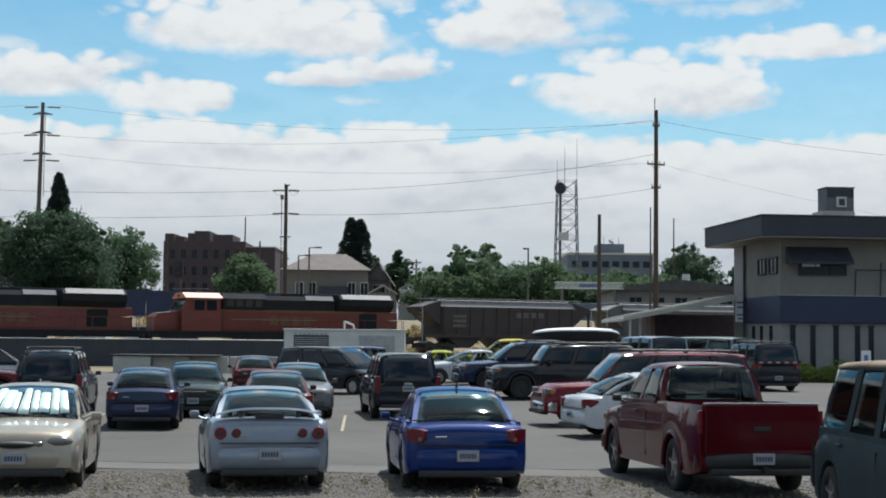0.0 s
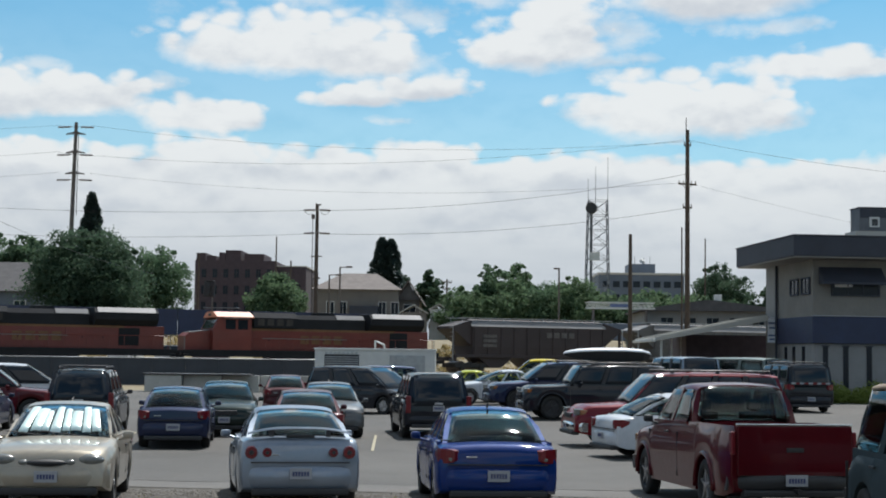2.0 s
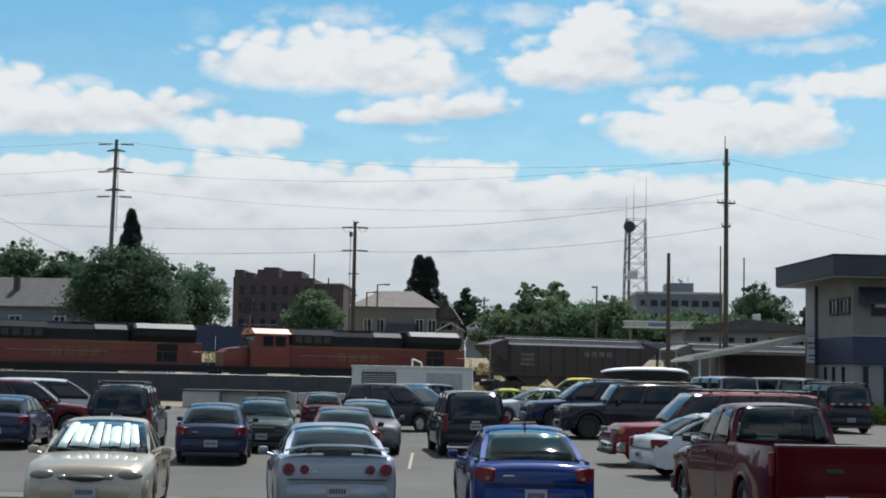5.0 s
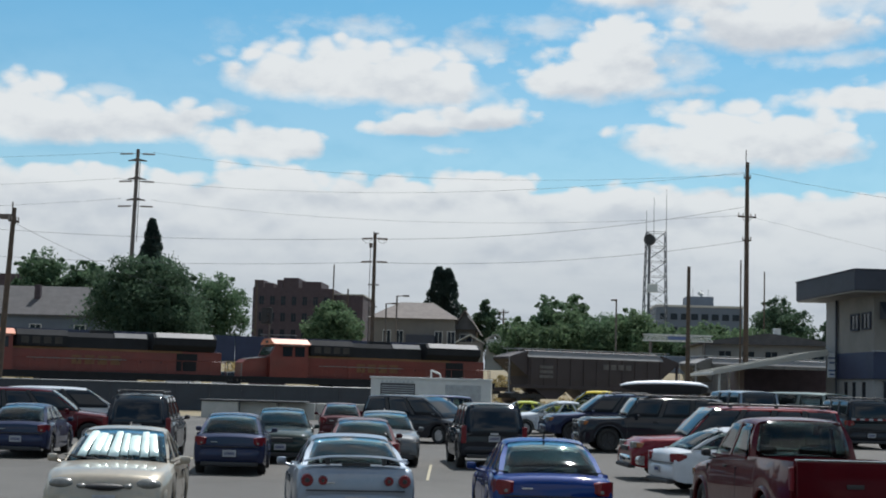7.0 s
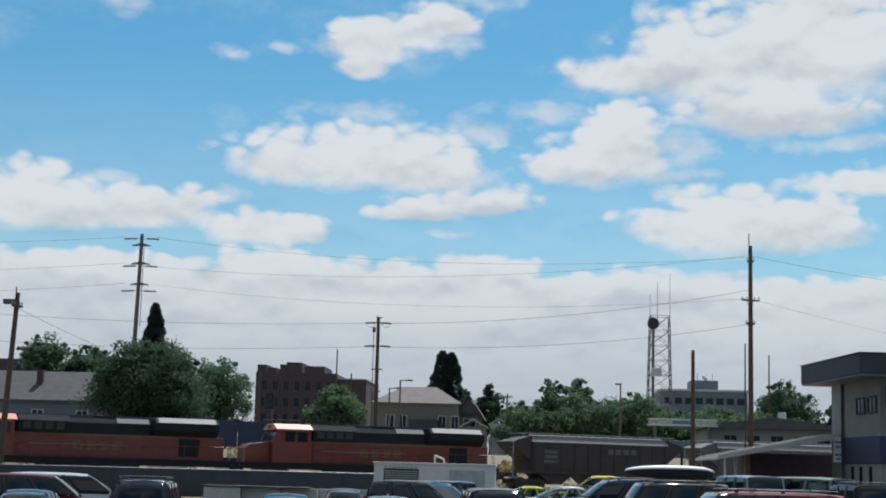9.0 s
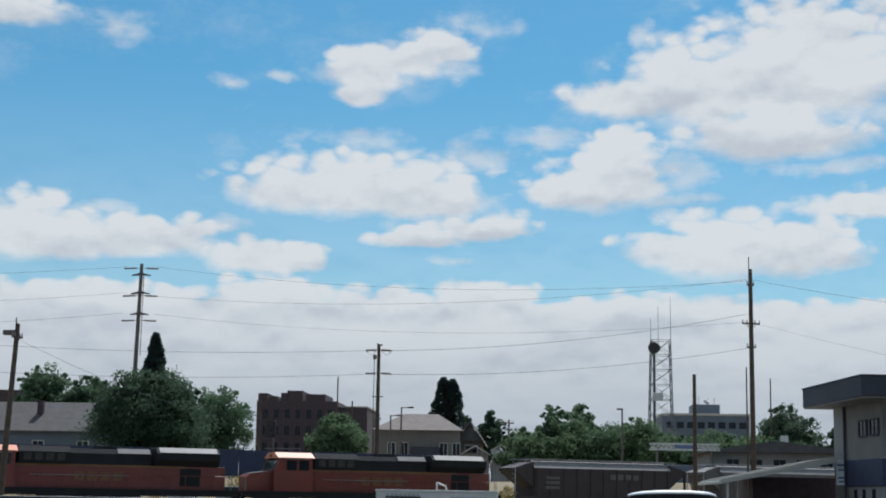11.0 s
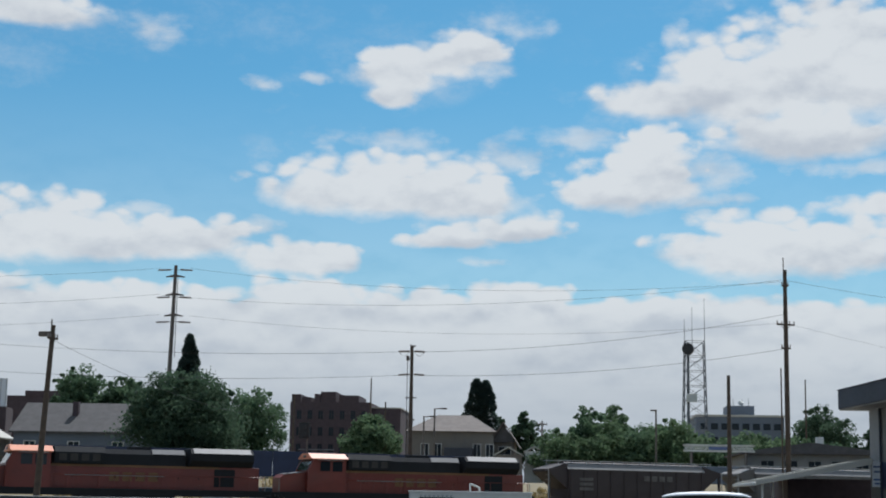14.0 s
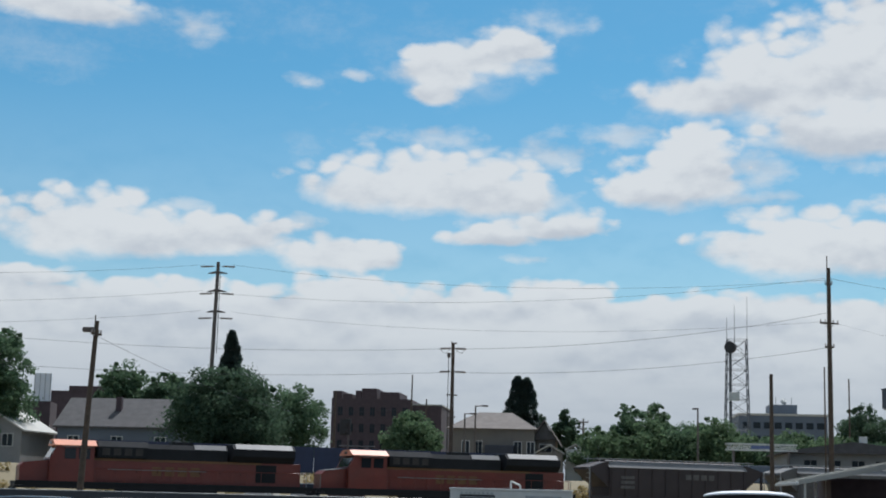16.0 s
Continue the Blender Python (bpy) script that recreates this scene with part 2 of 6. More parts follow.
GLASS = material("car_glass", (0.012, 0.017, 0.024), 0.03, vary=0.1, scale=2, spec=0.35)
def clear_glass(name, tint):
    """A thin tinted pane: see-through, with gloss by Fresnel."""
    mt = bpy.data.materials.new(name)
    mt.use_nodes = True
    nt = mt.node_tree
    N, L = nt.nodes.new, nt.links.new
    nt.nodes.remove(nt.nodes["Principled BSDF"])
    tr, gl, fr, ms = N("ShaderNodeBsdfTransparent"), N("ShaderNodeBsdfGlossy"), N("ShaderNodeFresnel"), N("ShaderNodeMixShader")
    tr.inputs[0].default_value = (*tint, 1)
    gl.inputs["Roughness"].default_value = 0.03
    fr.inputs["IOR"].default_value = 1.42
    L(fr.outputs[0], ms.inputs[0])
    L(tr.outputs[0], ms.inputs[1])
    L(gl.outputs[0], ms.inputs[2])
    L(ms.outputs[0], nt.nodes["Material Output"].inputs[0])
    return mt


GLASS_CLEAR = clear_glass("see_through_car_glass", (0.68, 0.74, 0.71))
CLOTH = material("dark_seat_cloth", (0.03, 0.03, 0.032), 0.9, vary=0.25, scale=12)
RUBBER = material("tyre_rubber", (0.018, 0.018, 0.018), 0.85, vary=0.3, scale=8)
ALLOY = material("alloy_rim", (0.42, 0.42, 0.43), 0.35, 0.9, 0.2, 10)
CHROME = material("chrome", (0.65, 0.66, 0.67), 0.16, 1.0, 0.08, 8)
TRIM = material("black_trim", (0.02, 0.02, 0.022), 0.55, vary=0.3, scale=5)
LAMP_RED = material("tail_lamp_red", (0.13, 0.003, 0.009), 0.4, vary=0.3, scale=20, coat=0.8, spec=0.2)
LAMP_CLEAR = material("headlamp_glass", (0.15, 0.15, 0.14), 0.25, 0.1, 0.3, 14, coat=0.3)
LAMP_AMBER = material("amber_lamp", (0.26, 0.10, 0.03), 0.2, vary=0.2, scale=20, coat=0.6)
PLATE = material("plate_white", (0.30, 0.31, 0.33), 0.5, vary=0.1, scale=12)
PLATE_INK = material("plate_ink", (0.05, 0.06, 0.14), 0.6, vary=0.1, scale=12)
SHADE_FOIL = material("sunshade_foil", (0.66, 0.80, 0.76), 0.35, 0.35, 0.12, 5, bump=0.2, bump_scale=8)
WOOD_POLE = material("weathered_pole_wood", (0.075, 0.055, 0.042), 0.9, vary=0.35, scale=2.5, bump=0.4, bump_scale=30)
STEEL_POLE = material("weathered_steel", (0.13, 0.11, 0.10), 0.6, 0.4, 0.25, 3)
DULL_STEEL = material("dull_grey_steel", (0.13, 0.14, 0.155), 0.7, 0.3, 0.2, 3)
GALV = material("galvanised_steel", (0.36, 0.37, 0.38), 0.5, 0.6, 0.2, 3)
WIRE = material("cable_black", (0.03, 0.03, 0.035), 0.6, vary=0.1, scale=3)
INSULATOR = material("insulator_porcelain", (0.25, 0.22, 0.2), 0.25, vary=0.2, scale=10)
WHITE_PAINT = material("white_painted_metal", (0.55, 0.55, 0.53), 0.5, vary=0.1, scale=1.5)
BARK = material("bark", (0.07, 0.05, 0.035), 0.95, vary=0.35, scale=4, bump=0.6, bump_scale=12)


# ---- mesh helpers ----
def mesh_from(name, verts, faces, mat, smooth=False):
    me = bpy.data.meshes.new(name)
    me.from_pydata([tuple(v) for v in verts], [], faces)
    me.update()
    if mat:
        me.materials.append(mat)
    if smooth:
        me.polygons.foreach_set("use_smooth", [True] * len(me.polygons))
    return me


def part(name, bm, mat, parent=None, label="", smooth=False):
    """Links a bmesh (or a mesh) as one object under a thing or part."""
    if isinstance(bm, bmesh.types.BMesh):
        me = bpy.data.meshes.new(name)
        bm.to_mesh(me)
        bm.free()
        me.materials.append(mat)
        if smooth:
            me.polygons.foreach_set("use_smooth", [True] * len(me.polygons))
    else:
        me = bm
    ob = new(name, me)
    ob.parent = parent
    if label:
        ob["label"] = label
    return ob


def thing(name, m, label, category, group="", kind=""):
    ob = new(name)
    ob.matrix_basis = m
    return tagged(ob, label, category, group, kind)


def box(lo, hi, bevel=0.0, bm=None, rot=None):
    own = bm is None
    bm = bm or bmesh.new()
    c = [(a + b) / 2 for a, b in zip(lo, hi)]
    s = [abs(b - a) for a, b in zip(lo, hi)]
    mtx = Matrix.Translation(c) @ (rot.to_4x4() if rot else Matrix.Identity(4)) @ Matrix.Diagonal((*s, 1))
    r = bmesh.ops.create_cube(bm, size=1, matrix=mtx)
    if bevel:
        es = list({e for v in r["verts"] for e in v.link_edges})
        bmesh.ops.bevel(bm, geom=es, offset=bevel, segments=2, affect="EDGES", profile=0.6)
    return bm


def rod(a, b, r1, r2=None, seg=8, bm=None):
    bm = bm or bmesh.new()
    a, b = Vector(a), Vector(b)
    d = b - a
    q = d.to_track_quat("Z", "Y").to_matrix().to_4x4()
    bmesh.ops.create_cone(bm, cap_ends=True, segments=seg, radius1=r1, radius2=r1 if r2 is None else r2, depth=d.length, matrix=Matrix.Translation((a + b) / 2) @ q)
    return bm


def prism(outline, axis, lo, hi):
    """An outline of (a, b) swept along an axis: 'x' takes (y, z), 'y' takes (x, z), 'z' takes (x, y)."""
    put = {"x": lambda a, b, t: (t, a, b), "y": lambda a, b, t: (a, t, b), "z": lambda a, b, t: (a, b, t)}[axis]
    bm = bmesh.new()
    v0 = [bm.verts.new(put(a, b, lo)) for a, b in outline]
    v1 = [bm.verts.new(put(a, b, hi)) for a, b in outline]
    n = len(outline)
    bm.faces.new(v0)
    bm.faces.new(v1[::-1])
    for i in range(n):
        bm.faces.new((v0[i], v1[i], v1[(i + 1) % n], v0[(i + 1) % n]))
    bmesh.ops.recalc_face_normals(bm, faces=bm.faces)
    return bm


def loft(rings, closed=True, caps=True):
    """A skin over rings of equal length."""
    n = len(rings[0])
    verts = [p for r in rings for p in r]
    faces = []
    for i in range(len(rings) - 1):
        for j in range(n if closed else n - 1):
            k = (j + 1) % n
            faces.append((i * n + j, i * n + k, (i + 1) * n + k, (i + 1) * n + j))
    if caps:
        faces.append(tuple(range(n))[::-1])
        faces.append(tuple(range((len(rings) - 1) * n, len(rings) * n)))
    bm = bmesh.new()
    vs = [bm.verts.new(v) for v in verts]
    for f in faces:
        try:
            bm.faces.new([vs[i] for i in f])
        except ValueError:
            pass
    bmesh.ops.recalc_face_normals(bm, faces=bm.faces)
    return bm


# ---- ground ----
TRACK_P, TRACK_D = Vector((0, 127, 0)), Vector((0.8763, 0.4818, 0))
TRACK_N = Vector((-0.4818, 0.8763, 0))
TRACK_Z = 0.75


def step(a, b, x):
    t = min(1, max(0, (x - a) / (b - a)))
    return t * t * (3 - 2 * t)


def ground_z(x, y):
    d = (Vector((x, y, 0)) - TRACK_P).dot(TRACK_N)
    z = 0.06 * (1 - step(21.6, 25.0, y)) - 0.03
    z += (TRACK_Z - 0.45) * step(-9, -4, d)
    z += 3.6 * step(7, 24, d)
    z += 0.28 * step(40, 56, y) * step(-5, 3, x) * (1 - step(74, 84, y))
    if 6 < d < 40:
        z += 0.35 * noise.noise((x * 0.12, y * 0.12, 0)) * step(6, 12, d)
    return z


def ground():
    xs = sorted({*np.round(np.linspace(-70, 60, 66), 2), *np.linspace(-2500, -75, 12), *np.linspace(70, 2500, 12)})
    ys = sorted({*np.round(np.linspace(-10, 30, 41), 2), *np.round(np.linspace(32, 200, 85), 2), *np.linspace(230, 4500, 14), *np.linspace(-600, -20, 5)})
    verts = [(x, y, ground_z(x, y)) for y in ys for x in xs]
    n = len(xs)
    faces = [(j * n + i, j * n + i + 1, (j + 1) * n + i + 1, (j + 1) * n + i) for j in range(len(ys) - 1) for i in range(n - 1)]
    ob = new("ground", mesh_from("ground", verts, faces, EARTH, True))
    tagged(ob, "dry earth ground with patchy straw-coloured grass", "ground", kind="structure")
    # gravel strip at the near edge of the lot
    for name, mat, y0, y1, lift, lab in (("gravel_strip", GRAVEL, -6, 24.6, 0.012, "loose grey-brown gravel strip along the asphalt"),
                                         ("edge_apron", APRON, 24.6, 25.9, 0.020, "pale dusty strip where asphalt meets gravel"),
                                         ("parking_lot", ASPHALT, 24.6, 86, 0.016, "sun-bleached grey asphalt parking lot")):
        xs2, ys2 = np.linspace(-46, 40, 60), np.linspace(y0, y1, 64)
        v = []
        for j, y in enumerate(ys2):
            for x in xs2:
                yy = y + (0.35 * noise.noise((x * 0.8, 3.1, 0)) + 0.12 * noise.noise((x * 4, 9.1, 0)) if (j == 63 and y1 < 30) or (j == 0 and y0 > 20) else 0) - 0.10 * x * (1 if abs(y - 24.6) < 0.01 else 0.8 if y1 == 25.9 else 0)
                v.append((x, yy, ground_z(x, yy) + lift))
        m = len(xs2)
        fs = [(j * m + i, j * m + i + 1, (j + 1) * m + i + 1, (j + 1) * m + i) for j in range(63) for i in range(m - 1)]
        tagged(new(name, mesh_from(name, v, fs, mat, True)), lab, "pavement", kind="structure")


ground()

# plain unseen wall, added behind the camera to close the place and cut low sky light
tagged(new("unseen_wall_south", mesh_from("unseen_wall_south", [(x, y, z) for z in (-0.2, 3.2) for y in (-9, -8.6) for x in (-70, 70)], [(0, 1, 5, 4), (2, 3, 7, 6), (4, 5, 7, 6), (0, 2, 6, 4), (1, 3, 7, 5), (0, 1, 3, 2)], material("grey_block_wall", (0.20, 0.20, 0.205), 0.9, vary=0.2, scale=1.5, bump=0.2))), "plain grey wall added unseen behind the camera", "wall", kind="structure")


# ---- cars ----
def bars(parent, name, w, h, m, base, ink, rows=1, label=""):
    """A small plate with its writing as plain bars."""
    p = part(name, box((-w / 2, -0.008, -h / 2), (w / 2, 0.008, h / 2), 0.004), base, parent, label)
    p.matrix_basis = m
    n = 6
    for i in range(n):
        cx = (i - (n - 1) / 2) * w * 0.13
        part("bar", box((cx - w * 0.045, -0.013, -h * 0.22), (cx + w * 0.045, -0.0085, h * 0.2)), ink, p)
    return p


def wheel(parent, x, side, track, r, width, rim_mat):
    """A wheel with a rounded tyre and a spoked rim; side is +1 or -1."""
    hub = new("wheel")
    hub.parent = parent
    hub.matrix_basis = Matrix.Translation((side * track, x, r))
    prof = [(0.62, 0.5), (0.86, 0.5), (0.96, 0.42), (1.0, 0.25), (1.0, -0.25), (0.96, -0.42), (0.86, -0.5), (0.62, -0.5)]
    seg = 24
    rings = [[(w * width, math.cos(2 * math.pi * k / seg) * q * r, math.sin(2 * math.pi * k / seg) * q * r) for q, w in prof] for k in range(seg + 1)]
    part("tyre", loft(rings, True, False), RUBBER, hub, smooth=True)
    bm = bmesh.new()
    bmesh.ops.create_cone(bm, cap_ends=True, segments=20, radius1=0.64 * r, radius2=0.64 * r, depth=width * 0.5, matrix=Matrix.Rotation(radians(90), 4, "Y"))
    for k in range(5):
        a = 2 * math.pi * k / 5
        box((side * width * 0.24, -0.05 * r, 0.1 * r), (side * width * 0.42, 0.05 * r, 0.62 * r), 0, bm)
        vs = bm.verts[-8:]
        bmesh.ops.rotate(bm, cent=(0, 0, 0), matrix=Matrix.Rotation(a, 3, "X"), verts=vs)
    rod((side * width * 0.2, 0, 0), (side * width * 0.46, 0, 0), 0.16 * r, 0.12 * r, 10, bm)
    part("rim", bm, rim_mat, hub)
    return hub


# y along the car (front is +y); profiles as (share of length from rear 0 to front 1, metres)
KINDS = {}
KINDS["sedan"] = dict(L=4.55, W=1.75, deck=[(0, .80), (.03, .93), (.18, 1.00), (.30, 1.0), (.62, .98), (.72, .95), (.93, .86), (.985, .78), (1, .64)], belt=.92, top=1.43,
                  cabin=(.085, .285, .48, .71), axle=(.20, .80), r=.315, inset=.235)
KINDS["coupe"] = dict(L=4.55, W=1.73, deck=[(0, .86), (.03, .99), (.13, 1.02), (.30, .98), (.62, .96), (.72, .91), (.93, .76), (1, .60)], belt=.92, top=1.41,
                  cabin=(.08, .30, .46, .70), axle=(.20, .79), r=.315, inset=.25)
KINDS["liftback"] = dict(L=4.40, W=1.70, deck=[(0, .78), (.02, .94), (.10, .98), (.30, .97), (.66, .95), (.74, .92), (.94, .80), (.985, .72), (1, .58)], belt=.92, top=1.40,
                  cabin=(.05, .235, .50, .73), axle=(.19, .79), r=.305, inset=.23)
KINDS["suv"] = dict(L=4.85, W=1.88, deck=[(0, .80), (.015, 1.02), (.12, 1.08), (.30, 1.1), (.68, 1.1), (.74, 1.07), (.95, .98), (1, .74)], belt=1.06, top=1.76,
                cabin=(.005, .075, .55, .73), axle=(.19, .80), r=.37, inset=.175)
KINDS["longsuv"] = dict(L=5.55, W=2.0, deck=[(0, .85), (.015, 1.08), (.12, 1.12), (.30, 1.14), (.70, 1.14), (.755, 1.11), (.955, 1.04), (1, .78)], belt=1.12, top=1.88,
                    cabin=(.005, .05, .62, .755), axle=(.19, .81), r=.39, inset=.13)
KINDS["minivan"] = dict(L=4.95, W=1.94, deck=[(0, .80), (.015, 1.0), (.12, 1.04), (.30, 1.05), (.70, 1.04), (.80, 1.0), (.95, .84), (1, .62)], belt=1.02, top=1.76,
                    cabin=(.005, .06, .60, .84), axle=(.19, .80), r=.335, inset=.14)
KINDS["tallsuv"] = dict(L=4.9, W=1.92, deck=[(0, .85), (.015, 1.10), (.12, 1.14), (.30, 1.16), (.66, 1.16), (.70, 1.14), (.955, 1.08), (1, .82)], belt=1.12, top=1.80,
                    cabin=(.005, .03, .60, .69), axle=(.19, .81), r=.39, inset=.10)
KINDS["bigvan"] = dict(L=5.3, W=2.0, deck=[(0, .85), (.015, 1.1), (.12, 1.16), (.30, 1.16), (.80, 1.16), (.84, 1.12), (.97, .98), (1, .75)], belt=1.14, top=2.02,
                   cabin=(.004, .035, .72, .86), axle=(.18, .82), r=.37, inset=.11)
KINDS["van"] = dict(L=4.7, W=1.86, deck=[(0, .85), (.015, 1.05), (.12, 1.10), (.30, 1.1), (.85, 1.1), (.90, 1.06), (.97, .95), (1, .7)], belt=1.08, top=1.95,
                cabin=(.004, .035, .80, .93), axle=(.17, .80), r=.34, inset=.09)
KINDS["pickup"] = dict(L=5.75, W=1.88, deck=[(0, 1.27), (.30, 1.28), (.44, 1.26), (.70, 1.22), (.755, 1.18), (.955, 1.08), (1, .78)], belt=1.22, top=1.84,
                   cabin=(.385, .415, .62, .755), axle=(.21, .82), r=.39, inset=.19, bed=(.012, .37, .62))


def car(kind, name, m, color_mat, label, category="car", glass=None, rim=ALLOY, rack=False, spoiler=False, round_lamps=False, sunshade=False,
        group="cars in the lot", bumper=None, doors=2, lower=None, plate=True, grille=TRIM, lamps=LAMP_RED, roof_mat=None):
    K = KINDS[kind]
    glass = glass or (GLASS_CLEAR if kind in ("sedan", "coupe", "liftback", "pickup") else GLASS)
    Ln, W, top = K["L"], K["W"] / 2, K["top"]
    belt = K["belt"]
    root = thing(name, m, label, category, group)
    yy = lambda s: (s - 0.5) * Ln
    ax = [yy(a) for a in K["axle"]]
    r = K["r"]
    dk = np.array(K["deck"])
    bed = K.get("bed")
    sill = 0.30 if r > 0.35 else 0.23
    S = set(np.linspace(0, 1, 34))
    for a in ax:
        for q in np.linspace(-1, 1, 13):
            S.add((a + math.sin(q * math.pi / 2) * (r + 0.065)) / Ln + 0.5)
    S |= {0.012, 0.03, 0.97, 0.988}
    if bed:
        S |= {bed[0], bed[0] - 0.002, bed[1], bed[1] + 0.002}
    rings = []
    for s in sorted(S):
        y = yy(s)
        nose = max(0, (s - 0.86) / 0.14)
        tail = max(0, (0.10 - s) / 0.10)
        w = W * (1 - 0.13 * nose ** 2.2 - 0.075 * tail ** 2.2)
        zd = float(np.interp(s, dk[:, 0], dk[:, 1]))
        zs = zd - 0.05 - 0.05 * nose
        low = sill + 0.10 * max(nose, tail) ** 3
        inner = low
        for a in ax:
            t = abs(y - a)
            if t < r + 0.065:
                low = max(low, r + math.sqrt(max(0, (r + 0.065) ** 2 - t * t)))
        low = min(low, zs - 0.12)
        yo = y
        if s < 0.001:
            yo = y + 0.04
        half = [(0, inner), (0.55 * w, inner), (0.60 * w, low), (0.975 * w, low), (1.0 * w, low + 0.3 * (zs - low)), (1.0 * w, low + 0.62 * (zs - low)), (0.985 * w, low + 0.82 * (zs - low)), (0.945 * w, zs)]
        if bed and bed[0] <= s <= bed[1]:
            half += [(0.93 * w, zd), (0.86 * w, zd), (0.85 * w, bed[2]), (0, bed[2])]
        else:
            half += [(0.89 * w, zs + 0.6 * (zd - zs)), (0.72 * w, zd - 0.008), (0.4 * w, zd + 0.012), (0, zd + 0.018)]
        rings.append([(x, yo, z) for x, z in half] + [(-x, yo, z) for x, z in half[-2:0:-1]])
    body = part("body", loft(rings), color_mat, root, smooth=True)
    mod = body.modifiers.new("edges", "EDGE_SPLIT")
    mod.split_angle = radians(38)
    if lower:
        for sd in (-1, 1):
            part("lower_cladding", box((sd * (W + 0.004) - 0.012, ax[0] + r + 0.1, sill + 0.02), (sd * (W + 0.004) + 0.012, ax[1] - r - 0.1, sill + 0.2), 0.01), lower, root)
    # cabin: rear foot, rear roof, front roof, front foot
    c = [yy(s) for s in K["cabin"]]
    zf = [float(np.interp(s, dk[:, 0], dk[:, 1])) - 0.02 for s in K["cabin"]]
    wb, wt = W * 0.93, W * (0.93 - K["inset"])
    side = [(c[0], zf[0], wb * 0.93), (c[0] * 0.5 + c[1] * 0.5, zf[0] * 0.42 + top * 0.58 - 0.01, (wb + wt) / 2 * 0.96), (c[1], top - 0.045, wt * 0.97),
            (c[1] * 0.75 + c[2] * 0.25, top - 0.005, wt), (c[1] * 0.5 + c[2] * 0.5, top, wt), (c[1] * 0.2 + c[2] * 0.8, top - 0.01, wt), (c[2], top - 0.045, wt * 0.99),
            (c[2] * 0.5 + c[3] * 0.5, zf[3] * 0.45 + top * 0.55 - 0.01, (wb + wt) / 2 * 0.98), (c[3], zf[3], wb * 0.94)]
    shell = bmesh.new()

    def skin(rings):
        n = len(rings[0])
        vs = [[shell.verts.new(p) for p in r] for r in rings]
        for i in range(len(rings) - 1):
            for j in range(n):
                k = (j + 1) % n
                shell.faces.new((vs[i][j], vs[i][k], vs[i + 1][k], vs[i + 1][j]))
        shell.faces.new(vs[0][::-1])
        shell.faces.new(vs[-1])

    rows = []
    for y, z, w in side[2:7]:                       # roof
        up = [(w + 0.004, z - 0.085), (w * 0.99, z - 0.045), (w * 0.94, z - 0.016), (w * 0.85, z + 0.002), (w * 0.6, z + 0.020), (w * 0.3, z + 0.029), (0, z + 0.032)]
        row = [(x, y, q) for x, q in up] + [(-x, y, q) for x, q in up[-2::-1]]
        rows.append(row + [(x * 0.95, y, q - 0.03) for x, _, q in row[::-1]])
    skin(rows)
    thick = 0.10 if kind in ("sedan", "coupe", "pickup") else 0.14
    for sd in (-1, 1):
        for idx, wy in (((2, 1, 0), thick), ((6, 7, 8), 0.055)):          # corner posts
            rows = []
            for i in idx:
                y, z, w = side[i]
                z = z - (0.05 if i in (2, 6) else 0.03)
                sg = 1 if idx[0] == 2 else -1
                rows.append([(sd * (w + 0.006), y, z), (sd * (w + 0.006), y + sg * wy * 1.3, z), (sd * (w - 0.05), y + sg * wy * 1.3, z), (sd * (w - (0.13 if sg > 0 else 0.09)), y, z - 0.005)])
            skin(rows)
        lo_y, hi_y = c[0], c[3]
        skin([[(sd * (wb + 0.012), y, belt - 0.12), (sd * (wb + 0.004), y, belt + 0.045), (sd * (wb - 0.05), y, belt + 0.045), (sd * (wb - 0.05), y, belt - 0.12)] for y in (lo_y + 0.05, hi_y - 0.12)])
    bmesh.ops.recalc_face_normals(shell, faces=shell.faces)
    part("cabin", shell, color_mat, root, smooth=True).modifiers.new("edges", "EDGE_SPLIT").split_angle = radians(36)
    # dark interior with seats
    zi = max(zf) + 0.012
    part("interior", box((-wb * .93, c[0] + 0.12, belt - 0.10), (wb * .93, c[3] - 0.16, zi), 0.01), CLOTH, root)
    for y in [c[2] - 0.55] + ([c[1] + 0.35] if kind != "pickup" else []):
        for x in (-wb * .46, wb * .46):
            bm = box((x - 0.23, y - 0.07, zi - 0.05), (x + 0.23, y + 0.07, zi + 0.16), 0.05)
            box((x - 0.12, y - 0.05, zi + 0.18), (x + 0.12, y + 0.05, zi + 0.34), 0.04, bm)
            part("seat", bm, CLOTH, root, "dark headrest and seat back")
    bm = bmesh.new()
    bmesh.ops.create_cone(bm, cap_ends=True, segments=16, radius1=0.19, radius2=0.17, depth=0.03, matrix=Matrix.Translation((-wb * .46, c[2] + 0.12, zi + 0.06)) @ Matrix.Rotation(radians(65), 4, "X"))
    part("steering_wheel", bm, TRIM, root)

    if roof_mat:
        top_rows = []
        for (y, z, w) in side[2:7]:
            up = [(w + 0.012, z - 0.05), (w + 0.008, z - 0.02), (w * 0.9, z + 0.017), (w * 0.5, z + 0.034), (0, z + 0.042)]
            row = [(x, y, q) for x, q in up] + [(-x, y, q) for x, q in up[-2::-1]]
            top_rows.append(row + [(x * 0.97, y, q - 0.015) for x, _, q in row[::-1]])
        part("roof", loft(top_rows), roof_mat, root, "faded tan roof", smooth=True)

